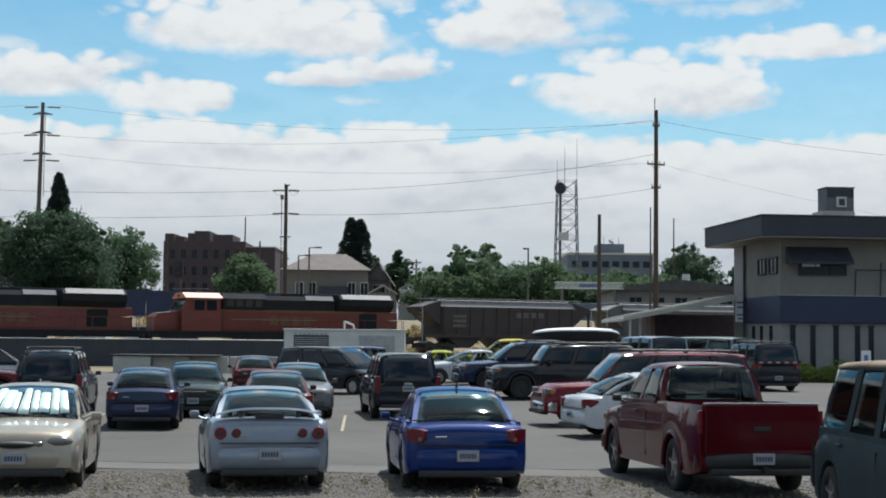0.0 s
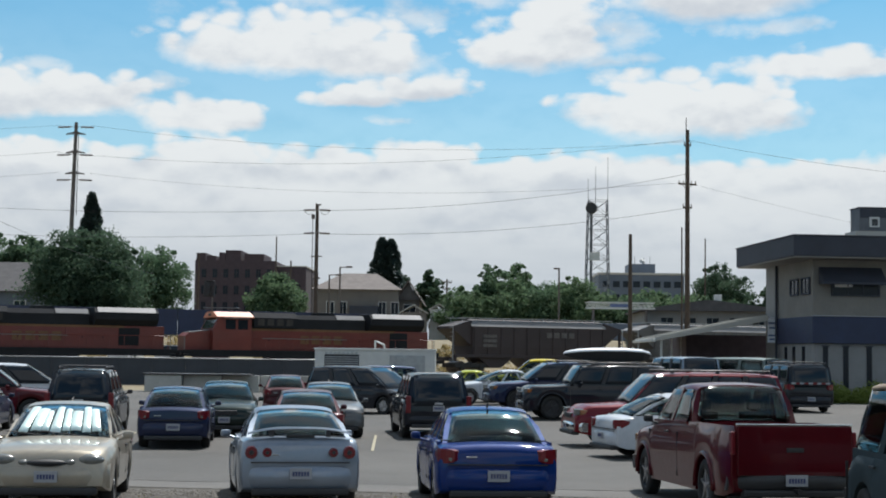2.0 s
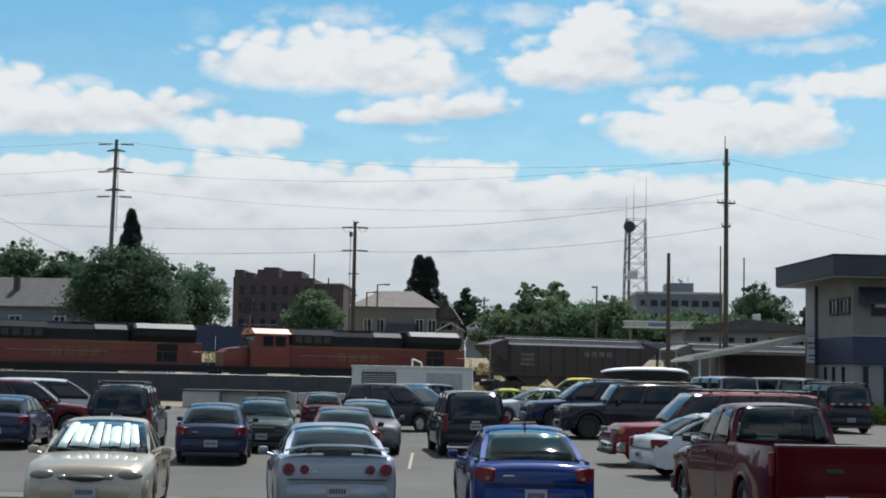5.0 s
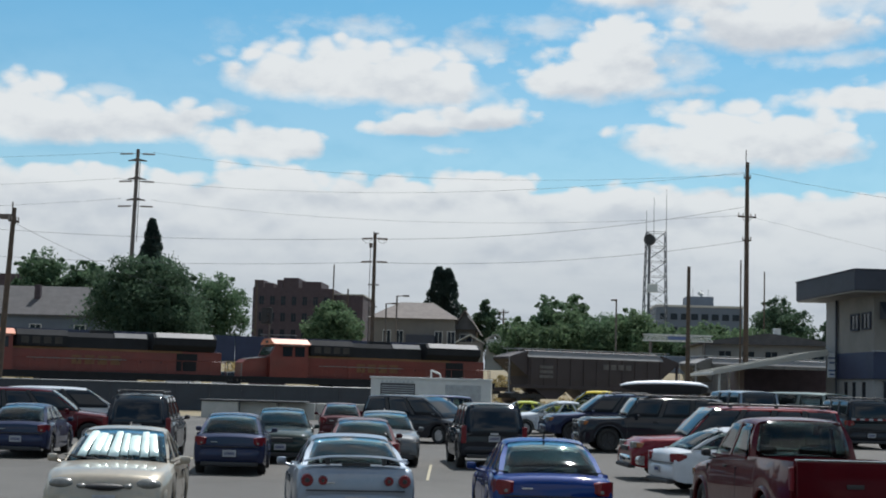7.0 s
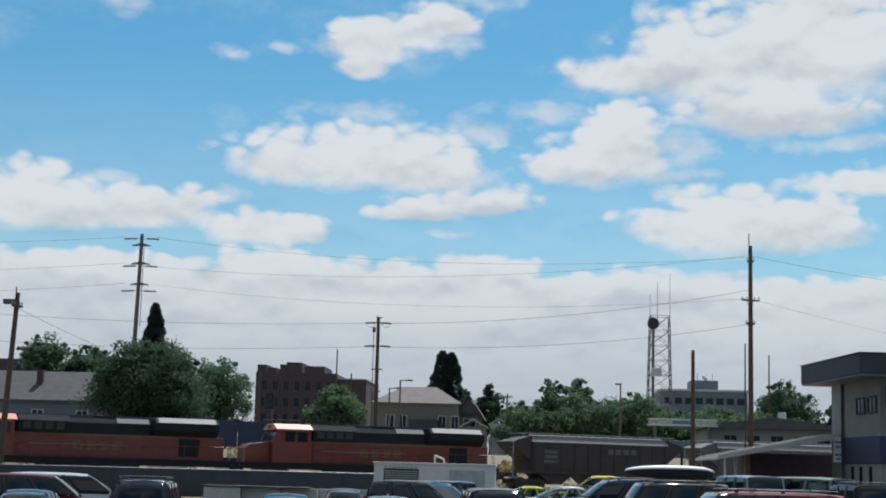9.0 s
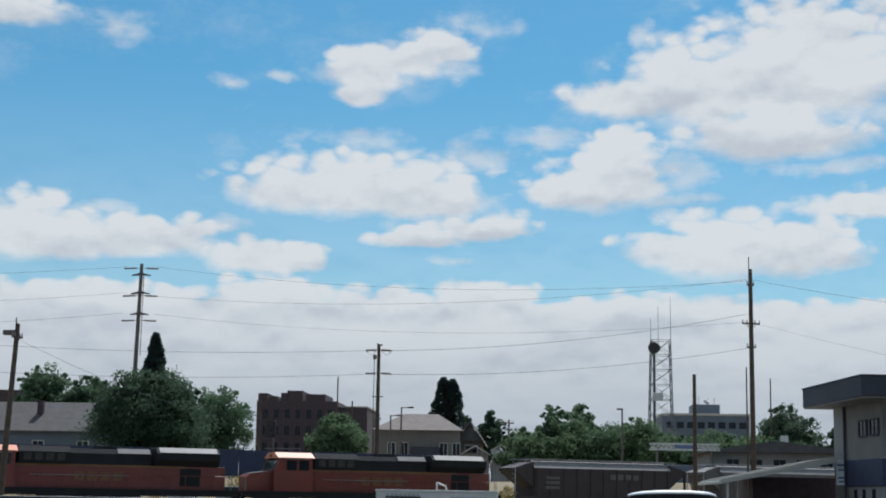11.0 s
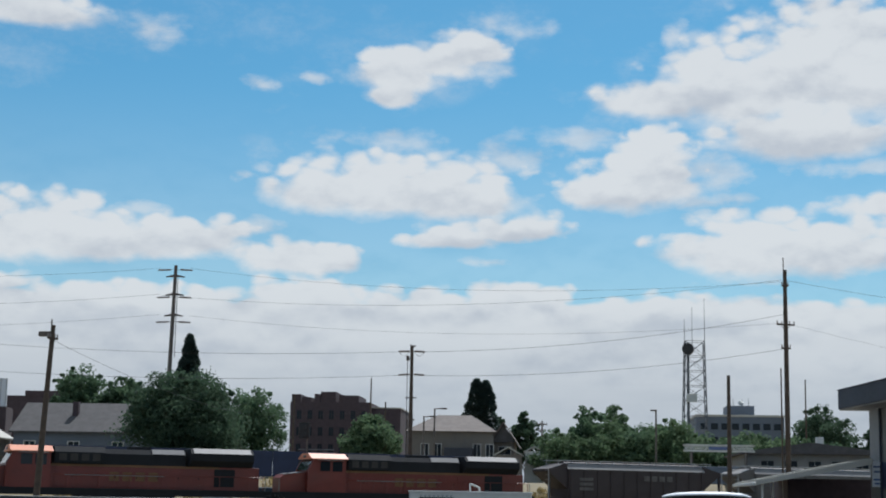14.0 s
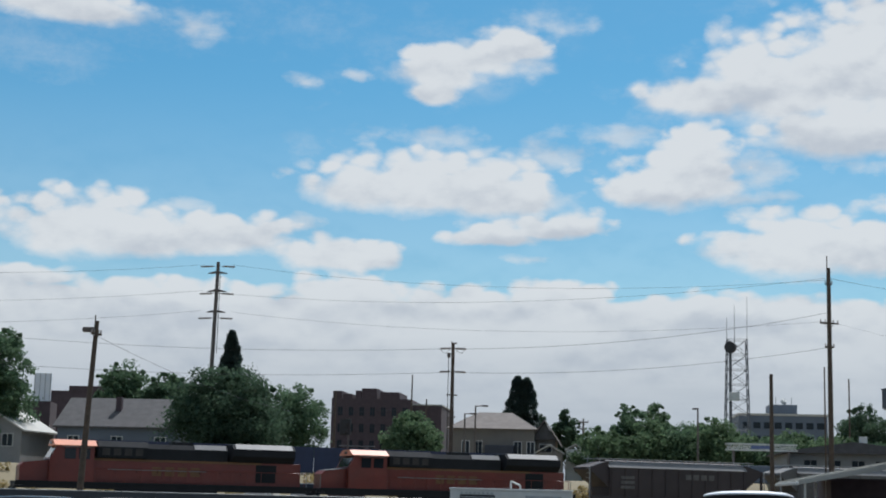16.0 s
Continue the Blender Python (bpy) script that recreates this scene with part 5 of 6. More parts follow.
BALLAST = material("ballast", (0.14, 0.13, 0.125), 0.95, scale=1.2, bump=1.0, bump_scale=9, second=(0.24, 0.22, 0.2))
TIE = material("sleeper_wood", (0.06, 0.045, 0.035), 0.9, vary=0.3, scale=2)
TRACK_ANG = math.degrees(math.atan2(TRACK_D.y, TRACK_D.x))


def track_pose(s, z=TRACK_Z):
    """x along the track, y across it away from the lot."""
    p = TRACK_P + TRACK_D * s
    return pose(p.x, p.y, z, 0, 0, TRACK_ANG)


def railway():
    t = thing("railway_track", track_pose(0, 0), "single railway track on a grey ballast bed", "track", kind="structure")
    part("ballast", prism([(-3.2, -0.6), (3.2, -0.6), (1.9, TRACK_Z - 0.18), (-1.9, TRACK_Z - 0.18)], "x", -160, 190), BALLAST, t)
    for y in (-0.75, 0.75):
        part("rail", prism([(y - 0.07, TRACK_Z - 0.16), (y + 0.07, TRACK_Z - 0.16), (y + 0.035, TRACK_Z), (y - 0.035, TRACK_Z)], "x", -160, 190), RAIL_STEEL, t)
    me = None
    for k in range(200):
        x = -70 + k * 0.6
        if me is None:
            ob = part("sleeper", box((-0.11, -1.3, TRACK_Z - 0.26), (0.11, 1.3, TRACK_Z - 0.161)), TIE, t)
            me = ob.data
        else:
            ob = part("sleeper", me, TIE, t)
        ob.matrix_basis = pose(x, 0, 0)


def bogie(parent, x, axles, pitch):
    b = part("bogie", box((x - pitch * (axles - 1) / 2 - 0.7, -1.2, 0.45), (x + pitch * (axles - 1) / 2 + 0.7, 1.2, 0.85), 0.06), LOCO_GREY, parent)
    for k in range(axles):
        xx = x + (k - (axles - 1) / 2) * pitch
        part("wheelset", rod((xx, -0.86, 0.5), (xx, 0.86, 0.5), 0.5, None, 20), RAIL_STEEL, b)
        for sd in (-1, 1):
            part("axle_box", box((xx - 0.2, sd * 1.12 - 0.12, 0.32), (xx + 0.2, sd * 1.12 + 0.12, 0.68), 0.03), LOCO_GREY, b)
            part("spring", rod((xx + pitch / 2 - 0.1, sd * 1.15, 0.5), (xx + pitch / 2 - 0.1, sd * 1.15, 0.95), 0.11, None, 8), LOCO_GREY, b)


def locomotive(s, label):
    """x runs from the nose (negative) to the tail; 22.3 m over the couplers."""
    t = thing("locomotive", track_pose(s), label, "locomotive", "locomotives of the train")
    part("frame", box((-10.9, -1.5, 1.15), (10.9, 1.5, 1.62), 0.04), LOCO_BLACK, t)
    part("walkway_edge", box((-10.9, -1.55, 1.50), (10.9, -1.503, 1.66)), LOCO_BLACK, t)
    part("fuel_tank", prism([(-1.35, 0.35), (1.35, 0.35), (1.5, 0.65), (1.5, 1.15), (-1.5, 1.15), (-1.5, 0.65)], "x", -3.4, 3.6), LOCO_BLACK, t)
    for x in (-7.0, 7.0):
        bogie(t, x, 3, 2.0)
    # nose with sloping top, cab, hoods
    part("nose", prism([(-10.6, 1.62), (-7.9, 1.62), (-7.9, 3.25), (-8.5, 3.15), (-10.3, 2.95), (-10.6, 2.7)], "y", -0.95, 0.95), ORANGE, t)
    # thin pale sheet: sunlight on the nose top put in as colour
    part("nose_top", prism([(-10.25, 2.98), (-8.5, 3.18), (-8.5, 3.21), (-10.25, 3.01)], "y", -0.8, 0.8), ROOF_PALE, t, "pale sheet for sunlight on the nose top")
    cab = part("cab", prism([(-8.6, 1.62), (-5.5, 1.62), (-5.5, 4.25), (-8.1, 4.25), (-8.6, 3.25)], "y", -1.5, 1.5), ORANGE, t)
    rf = prism([(-1.62, 4.22), (-0.75, 4.62), (0.75, 4.62), (1.62, 4.22), (1.62, 4.16), (-1.62, 4.16)], "x", -8.35, -5.35)
    part("cab_roof", rf, CAB_ROOF, t, "orange cab roof with sunlight put into its colour")
    for x0, x1 in ((-7.6, -6.8), (-6.6, -5.8)):
        part("side_window", box((x0, -1.53, 3.25), (x1, -1.505, 4.0), 0.01), GLASS, cab)
    part("windscreen", prism([(-8.62, 3.32), (-8.59, 3.30), (-8.12, 4.14), (-8.16, 4.16)], "y", -1.2, 1.2), GLASS, cab)
    part("sun_visor", box((-7.8, -1.75, 4.08), (-5.7, -1.52, 4.12), 0.01), ROOF_PALE, cab)
    part("number_board", box((-8.3, -0.9, 4.26), (-8.2, -0.4, 4.48), 0.01), SIGN_WHITE, t)
    for y in (-0.16, 0.16):
        part("headlight", rod((-8.42, y, 4.38), (-8.2, y, 4.38), 0.1, None, 12), LAMP_CLEAR, t)
    part("hood_lower", box((-5.5, -1.0, 1.62), (10.1, 1.0, 3.35), 0.04), ORANGE, t)
    part("hood_stripe", box((-5.45, -1.012, 3.2), (7.0, -1.003, 3.36)), LOCO_YELLOW, t)
    part("hood_upper", prism([(-1.0, 3.351), (1.0, 3.351), (1.0, 4.15), (0.7, 4.5), (-0.7, 4.5), (-1.0, 4.15)], "x", -5.3, 4.4), LOCO_BLACK, t)
    part("dynamic_brake", prism([(-1.25, 3.45), (1.25, 3.45), (1.25, 4.2), (0.8, 4.62), (-0.8, 4.62), (-1.25, 4.2)], "x", -5.2, -1.6), LOCO_BLACK, t)
    for k in range(4):
        part("vent", box((-4.9 + k * 0.8, -1.275, 3.6), (-4.35 + k * 0.8, -1.252, 4.1), 0.01), LOCO_GREY, t)
    part("exhaust", box((0.3, -0.5, 4.5), (1.9, 0.5, 4.72), 0.04), LOCO_BLACK, t)
    # pale sheet over the black hood; its colour carries the sunlight
    part("roof_panel", prism([(-0.98, 4.2), (-0.72, 4.52), (0.72, 4.52), (0.72, 4.55), (-0.74, 4.55), (-1.03, 4.2)], "x", 1.9, 4.3), ROOF_PALE, t, "pale roof panel coloured as sunlit")
    rad = prism([(-1.05, 3.36), (1.05, 3.36), (1.55, 3.8), (1.55, 4.3), (1.1, 4.66), (-1.1, 4.66), (-1.55, 4.3), (-1.55, 3.8)], "x", 4.7, 9.5)
    part("radiator", rad, LOCO_BLACK, t, "flared black radiator housing")
    part("radiator_top", prism([(-1.52, 4.34), (-1.1, 4.68), (1.1, 4.68), (1.1, 4.71), (-1.12, 4.71), (-1.56, 4.34)], "x", 4.9, 9.3), ROOF_PALE, t)
    for k in range(7):
        x = -5.1 + k * 1.55
        d = part("hood_door", box((x, -1.028, 1.72), (x + 1.35, -1.003, 3.15), 0.01), ORANGE, t)
        part("latch", box((x + 1.2, -1.04, 2.4), (x + 1.26, -1.03, 2.55)), LOCO_BLACK, d)
    part("rear_grille", box((6.6, -1.03, 1.9), (8.2, -1.003, 3.2), 0.01), LOCO_BLACK, t)
    for k in range(4):
        part("side_mark", box((-1.2 + k * 0.95, -1.036, 2.2), (-0.5 + k * 0.95, -1.0295, 2.85)), LOCO_YELLOW, t, "faded yellow block of side lettering")
    bm = box((-4.4, -1.04, 2.56), (2.8, -1.031, 2.62))
    part("side_line", bm, ROOF_PALE, t)
    for k in range(15):
        x = -5.4 + k * 1.12
        part("handrail_post", rod((x, -1.46, 1.62), (x, -1.46, 2.65), 0.025, None, 5), ORANGE, t)
    part("handrail", rod((-5.5, -1.46, 2.65), (10.4, -1.46, 2.65), 0.025, None, 6), ORANGE, t)
    for x in (-10.8, 10.5):
        bm = bmesh.new()
        for k in range(4):
            box((x - 0.1, -1.5, 0.35 + k * 0.32), (x + 0.4, -1.1, 0.39 + k * 0.32), 0, bm)
        part("steps", bm, ROOF_PALE, t)
        part("step_rail", rod((x - 0.05, -1.47, 0.4), (x - 0.05, -1.47, 2.6), 0.03, None, 6), ROOF_PALE, t)
    part("plough", prism([(-11.3, 0.2), (-10.9, 0.2), (-10.8, 1.2), (-11.0, 1.2)], "y", -1.4, 1.4), LOCO_BLACK, t)
    for x in (-11.2, 11.0):
        part("coupler", box((x - 0.35, -0.15, 0.75), (x + 0.3, 0.15, 1.05), 0.04), LOCO_GREY, t)
    for sd in (-1, 1):
        part("ditch_light", rod((-10.95, sd * 0.8, 1.35), (-10.85, sd * 0.8, 1.35), 0.12, None, 12), LAMP_CLEAR, t)


def hopper(s, mat, label):
    t = thing("hopper_wagon", track_pose(s), label, "railway wagon", "hopper wagons of the train")
    out = [(-1.55, 1.5), (1.55, 1.5), (1.6, 2.2), (1.6, 3.9), (1.25, 4.35), (0.6, 4.52), (-0.6, 4.52), (-1.25, 4.35), (-1.6, 3.9), (-1.6, 2.2)]
    part("body", prism(out, "x", -6.6, 6.6), mat, t)
    for sg in (-1, 1):
        part("slope_sheet", prism([(sg * 6.6, 4.40), (sg * 8.4, 3.9), (sg * 8.4, 3.7), (sg * 6.6, 2.3)], "y", -1.45, 1.45), mat, t)
        part("end_frame", box((sg * 8.2 - 0.15, -1.5, 1.0), (sg * 8.2 + 0.15, 1.5, 1.35), 0.03), mat, t)
        part("end_post", box((sg * 8.3 - 0.08, -1.45, 1.35), (sg * 8.3 + 0.08, -1.25, 3.75), 0.02), mat, t)
        ladder = part("ladder", box((sg * 8.45 - 0.025, -1.60, 1.0), (sg * 8.45 + 0.025, -1.55, 3.9)), GALV, t)
        for k in range(8):
            part("rung", box((sg * 8.45 - 0.02, -1.55, 1.1 + k * 0.38), (sg * 8.45 + 0.02, -1.0, 1.14 + k * 0.38)), GALV, ladder)
        bogie(t, sg * 6.4, 2, 1.8)
        part("coupler", box((sg * 8.9 - 0.45, -0.14, 0.75), (sg * 8.9 + 0.45, 0.14, 1.02), 0.04), LOCO_GREY, t)
    part("sill", box((-8.3, -1.62, 1.32), (8.3, -1.45, 1.58), 0.02), mat, t)
    for k in range(3):
        x = -4.2 + k * 4.2
        part("hopper_bin", prism([(x - 1.9, 1.5), (x + 1.9, 1.5), (x + 0.5, 0.45), (x - 0.5, 0.45)], "y", -1.3, 1.3), mat, t)
    for k in range(11):
        x = -6.4 + k * 1.28
        part("rib", box((x - 0.05, -1.66, 1.6), (x + 0.05, -1.602, 3.9), 0.01), mat, t)
    # pale strip on the roof shoulder, sunlight put in as colour
    part("roof_edge", prism([(-1.64, 3.92), (-1.27, 4.38), (-1.22, 4.36), (-1.6, 3.88)], "x", -6.7, 6.7), ROOF_PALE, t, "pale strip for sunlight along the roof edge")
    for sd in (-1, 1):
        part("roof_walk", box((-7.6, sd * 1.05 - 0.22, 4.60), (7.6, sd * 1.05 + 0.22, 4.65)), GALV, t)
        for k in range(12):
            part("walk_bracket", box((-7.3 + k * 1.32, sd * 1.05 - 0.03, 4.36), (-7.24 + k * 1.32, sd * 1.05 + 0.03, 4.60)), GALV, t)
    part("hatch_cover", box((-6.2, -0.35, 4.53), (6.2, 0.35, 4.68), 0.03), mat, t)
    for k in range(4):
        part("side_mark", box((0.6 + k * 0.75, -1.672, 3.05), (1.15 + k * 0.75, -1.662, 3.5)), SIDE_MARK, t, "pale worn block of side lettering")
    for k in range(3):
        part("side_mark", box((-5.6, -1.672, 2.2 + k * 0.4), (-4.3, -1.662, 2.45 + k * 0.4)), SIDE_MARK, t, "pale worn line of side lettering")


TRAIN = -48.5
railway()
locomotive(TRAIN + 11.2, "orange and black diesel locomotive leading the train")
locomotive(TRAIN + 33.6, "second orange and black diesel locomotive, cab roof coloured as sunlit")
hopper(TRAIN + 54.2, HOPPER_BROWN, "dark brown covered hopper wagon with pale roof edge")
hopper(TRAIN + 72.8, HOPPER_GREY, "grey covered hopper wagon with roof walkways")
hopper(TRAIN + 91.4, HOPPER_BROWN, "dark brown covered hopper wagon behind the canopy")


# ---- poles, wires, tower ----
def pole(x, y, top, r, arms, label, mat=WOOD_POLE, base=None, tip=0.0, lean=0.0):
    z0 = ground_z(x, y) - 0.2 if base is None else base
    p = thing("utility_pole", pose(x, y, z0), label, "utility pole", "utility poles")
    h = top - z0
    part("shaft", rod((-lean, 0, 0), (0, 0, h), r * 1.25, r * 0.8, 12), mat, p)
    for dz, half, ang in arms:
        a = part("crossarm", box((-half, -0.07, dz - 0.07), (half, 0.07, dz + 0.07), 0.015), mat, p)
        a.matrix_basis = Matrix.Translation((0, 0, h)) @ Matrix.Rotation(radians(ang), 4, "Z")
        for k in (-0.95, -0.45, 0.45, 0.95):
            part("insulator", rod((half * k, 0, dz + 0.07), (half * k, 0, dz + 0.32), 0.06, 0.04, 8), INSULATOR, a)
        for sd in (-1, 1):
            part("brace", rod((sd * half * 0.55, 0.02, dz - 0.06), (0, 0.05, dz - 0.55), 0.025, None, 5), mat, a)
    if tip:
        part("tip", rod((-0.12, 0, h - 0.5), (-0.12, 0, h + tip), 0.045, None, 6), mat, p)
    return p


pole(18.8, 132, 22.4, 0.21, ((-1.4, 0.32, 20), (-4.83, 0.85, 20), (-6.9, 0.42, 20)), "tall dark timber power pole with short arms", tip=1.1)


def strain_set(p, h, dz, out, length, side, drop=0.0):
    """A long insulator strung along the line, with its shackle, beside a pole."""
    a, b = Vector((side * out, 0, h + dz)), Vector((side * (out + length), -0.1, h + dz - drop))
    bm = rod(a, b, 0.075, None, 8)
    for k in range(6):
        q = a.lerp(b, 0.12 + 0.15 * k)
        rod(q - (b - a) * 0.02, q + (b - a) * 0.02, 0.11, None, 10, bm)
    rod(Vector((side * 0.1, 0, h + dz + 0.02)), a, 0.022, None, 5, bm)
    part("strain_insulator", bm, INSULATOR, p)


def swept_arm(p, h, dz, half, mat):
    """A davit arm pair, thick at the pole, drooping towards its tips."""
    rows = [[(x, y, h + dz - 0.16 * abs(x) + q) for y, q in ((-w, -w), (w, -w), (w, w), (-w, w))] for x, w in ((-half, 0.05), (-half * 0.5, 0.09), (0, 0.15), (half * 0.5, 0.09), (half, 0.05))]
    part("crossarm", loft(rows), mat, p)


STACK = pole(-40.5, 150, 25.3, 0.22, (), "tall steel transmission pole with three pairs of swept arms", STEEL_POLE, lean=0.35)
STACK_H = 25.3 - STACK.matrix_basis.translation.z
for arm_z, string_z in ((-1.05, -0.45), (-2.95, -3.3), (-5.1, -5.85)):
    swept_arm(STACK, STACK_H, arm_z, 0.98, STEEL_POLE)
    for side in (-1, 1):
        strain_set(STACK, STACK_H, string_z, 0.5, 1.3, side, 0.06)
part("riser_cable", rod((0.32, -0.2, STACK_H - 9.5), (0.32, -0.2, STACK_H - 1.3), 0.035, None, 6), WIRE, STACK)
for step_z in (13.0, 14.6, 16.2, 17.8):
    part("arm_bolt", rod((0.12, -0.25, step_z), (0.40, -0.25, step_z), 0.03, None, 5), GALV, STACK)
MID = pole(-13.5, 128, 14.95, 0.17, (), "dark timber power pole with strung insulators", tip=0.2)
MID_H = 14.95 - MID.matrix_basis.translation.z
for string_z in (-0.4, -2.4):
    for side in (-1, 1):
        strain_set(MID, MID_H, string_z, 0.22, 0.9, side, 0.05)
for side in (-1, 1):
    loop = bmesh.new()
    pts = [Vector((side * (0.2 + 0.95 * t), -0.12, MID_H - 0.42 - 0.42 * math.sin(math.pi * t))) for t in (0, 0.2, 0.4, 0.6, 0.8, 1.0)]
    for p0, p1 in zip(pts, pts[1:]):
        rod(p0, p1, 0.016, None, 5, loop)
    part("jumper_loop", loop, WIRE, MID)
part("top_bracket", box((-0.1, -0.06, MID_H - 0.02), (0.32, 0.06, MID_H + 0.1), 0.02), STEEL_POLE, MID)
part("small_arm", box((-0.5, -0.05, MID_H - 4.45), (0.45, 0.05, MID_H - 4.36), 0.01), WOOD_POLE, MID)
part("switch_box", box((-0.48, -0.16, MID_H - 1.2), (-0.2, 0.16, MID_H - 0.8), 0.04), STEEL_POLE, MID)
part("riser_cable", rod((-0.36, -0.1, 4.0), (-0.36, -0.1, MID_H - 1.2), 0.03, None, 6), WIRE, MID)
pole(10.45, 100, 10.45, 0.14, (), "bare brown timber pole stub")
LAMP = pole(-34.7, 98, 13.2, 0.19, ((-0.9, 0.5, 70),), "leaning timber pole with a lamp head on top", tip=0.4, lean=0.55)
part("lamp_head", box((-0.95, -0.22, -0.75), (-0.12, 0.22, -0.4), 0.09), STEEL_POLE, LAMP, "grey lamp head").matrix_basis = Matrix.Translation((0, 0, 13.4))
for px, py, ptop, pr in ((-33.2, 180, 14.2, 0.13), (-31.8, 240, 20.9, 0.13), (-24.5, 200, 14.6, 0.12), (35.5, 230, 20.6, 0.12), (17.9, 129, 13.5, 0.07)):
    pole(px, py, ptop, pr, (), "thin far bare timber pole")
pole(-3.9, 220, 13.4, 0.13, ((-0.5, 0.8, 30), (-1.5, 0.6, 30)), "small far timber pole with crossarms")


def wire(a, b, sag, r=0.025, name="power_line"):
    cu = bpy.data.curves.new(name, "CURVE")
    cu.dimensions, cu.bevel_depth, cu.bevel_resolution = "3D", r * 0.65, 1
    sp = cu.splines.new("POLY")
    n = 24
    sp.points.add(n)
    for k in range(n + 1):
        t = k / n
        p = Vector(a).lerp(Vector(b), t)
        sp.points[k].co = (p.x, p.y, p.z - sag * 4 * t * (1 - t), 1)
    cu.materials.append(WIRE)
    tagged(new(name, cu), "thin black overhead power line slung between poles", "power line", "overhead lines")


# lines: between the three poles and on out of sight
R1, M1, T1 = (18.8, 132), (-13.5, 128), (-40.5, 150)
for dz, mz, far_z, off in ((18.5, 14.5, 16.1, 0.0), (15.5, 12.5, 13.4, 0.3)):
    wire((R1[0], R1[1] + off, dz), (M1[0] + 0.6, M1[1] + off, mz), 0.75, 0.026)
    wire((M1[0] - 0.6, M1[1] + off, mz), (-75, 132, far_z + 1.2), 1.2, 0.022)
wire((R1[0] + 0.3, 132, 21.4), (T1[0] + 1.6, 150, 25.0), 1.5, 0.018)
wire((R1[0] - 0.3, 132, 21.5), (T1[0] - 1.6, 150, 22.2), 1.6, 0.018)
wire((R1[0] - 0.5, 132, 17.7), (T1[0] + 1.6, 150, 20.1), 1.4, 0.016)
wire((R1[0], 132, 21.5), (75, 128, 18.5), 2.2, 0.020)
wire((R1[0], 132, 17.7), (75, 128, 8.5), 1.5, 0.012)
for tz, ez in ((25.0, 26.0), (22.3, 22.6), (20.2, 20.0)):
    wire((T1[0] - 1.6, 150, tz), (-110, 145, ez), 1.8, 0.018)
wire((-34.7, 98, 12.2), (-30, 140, 9.5), 0.6, 0.018)
wire((M1[0], 128, 9.6), (-60, 180, 12.5), 1.0, 0.014)


def tower():
    t = thing("lattice_tower", pose(16.5, 200, 3.4), "grey steel lattice tower with a drum dish and whip aerials", "tower")
    h, w0, w1 = 19.7, 1.7, 1.25
    cor = [(-1, -1), (1, -1), (1, 1), (-1, 1)]
    at_z = lambda c, z: Vector((c[0] * (w0 + (w1 - w0) * z / h), c[1] * (w0 + (w1 - w0) * z / h), z))
    for c in cor:
        part("leg", rod(at_z(c, 0), at_z(c, h), 0.09, 0.07, 6), DULL_STEEL, t)
    n = 10
    for k in range(n):
        z0, z1 = h * k / n, h * (k + 1) / n
        for i in range(4):
            a, b = cor[i], cor[(i + 1) % 4]
            part("brace", rod(at_z(a, z0), at_z(b, z1), 0.032, None, 5), DULL_STEEL, t)
            part("brace", rod(at_z(b, z0), at_z(a, z1), 0.032, None, 5), DULL_STEEL, t)
            part("girt", rod(at_z(a, z1), at_z(b, z1), 0.038, None, 5), DULL_STEEL, t)
    part("dish", rod((-1.0, -1.5, 18.6), (-0.8, -0.9, 18.6), 0.75, 0.75, 20), TRIM, t, "dark drum dish")
    part("equipment_box", box((-1.2, -1.6, 11.6), (0.2, -1.3, 12.7), 0.04), WHITE_PAINT, t)
    part("cable_ladder", box((-1.1, -1.2, 0), (-0.75, -1.15, 18), 0), DULL_STEEL, t)
    for x, y, z in ((-0.35, -0.9, 24.2), (1.25, -1.2, 25.4), (-1.2, 1.0, 22.8)):
        part("aerial", rod((x, y, h - 1), (x, y, z), 0.05, 0.025, 6), DULL_STEEL, t)


tower()


def street_lamp(x, y, z, label, reach=0.9):
    l = thing("street_lamp", pose(x, y, 3.4), label, "street lamp", "far street lamps")
    part("post", rod((0, 0, 0), (0, 0, z - 3.4), 0.12, 0.09, 8), STEEL_POLE, l)
    part("arm", rod((0, 0, z - 3.45), (reach, 0, z - 3.4), 0.06, None, 6), STEEL_POLE, l)
    part("head", box((reach - 0.2, -0.25, z - 3.5), (reach + 0.5, 0.25, z - 3.32), 0.04), STEEL_POLE, l)


street_lamp(-15.2, 170, 12.1, "far street lamp with a flat head")
street_lamp(-16.6, 172, 11.3, "far street lamp beside the house")
street_lamp(9.7, 170, 12.2, "far street lamp over the trees", -0.4)
street_lamp(-22.6, 210, 12.8, "far street lamp beyond the trees", 0.5)


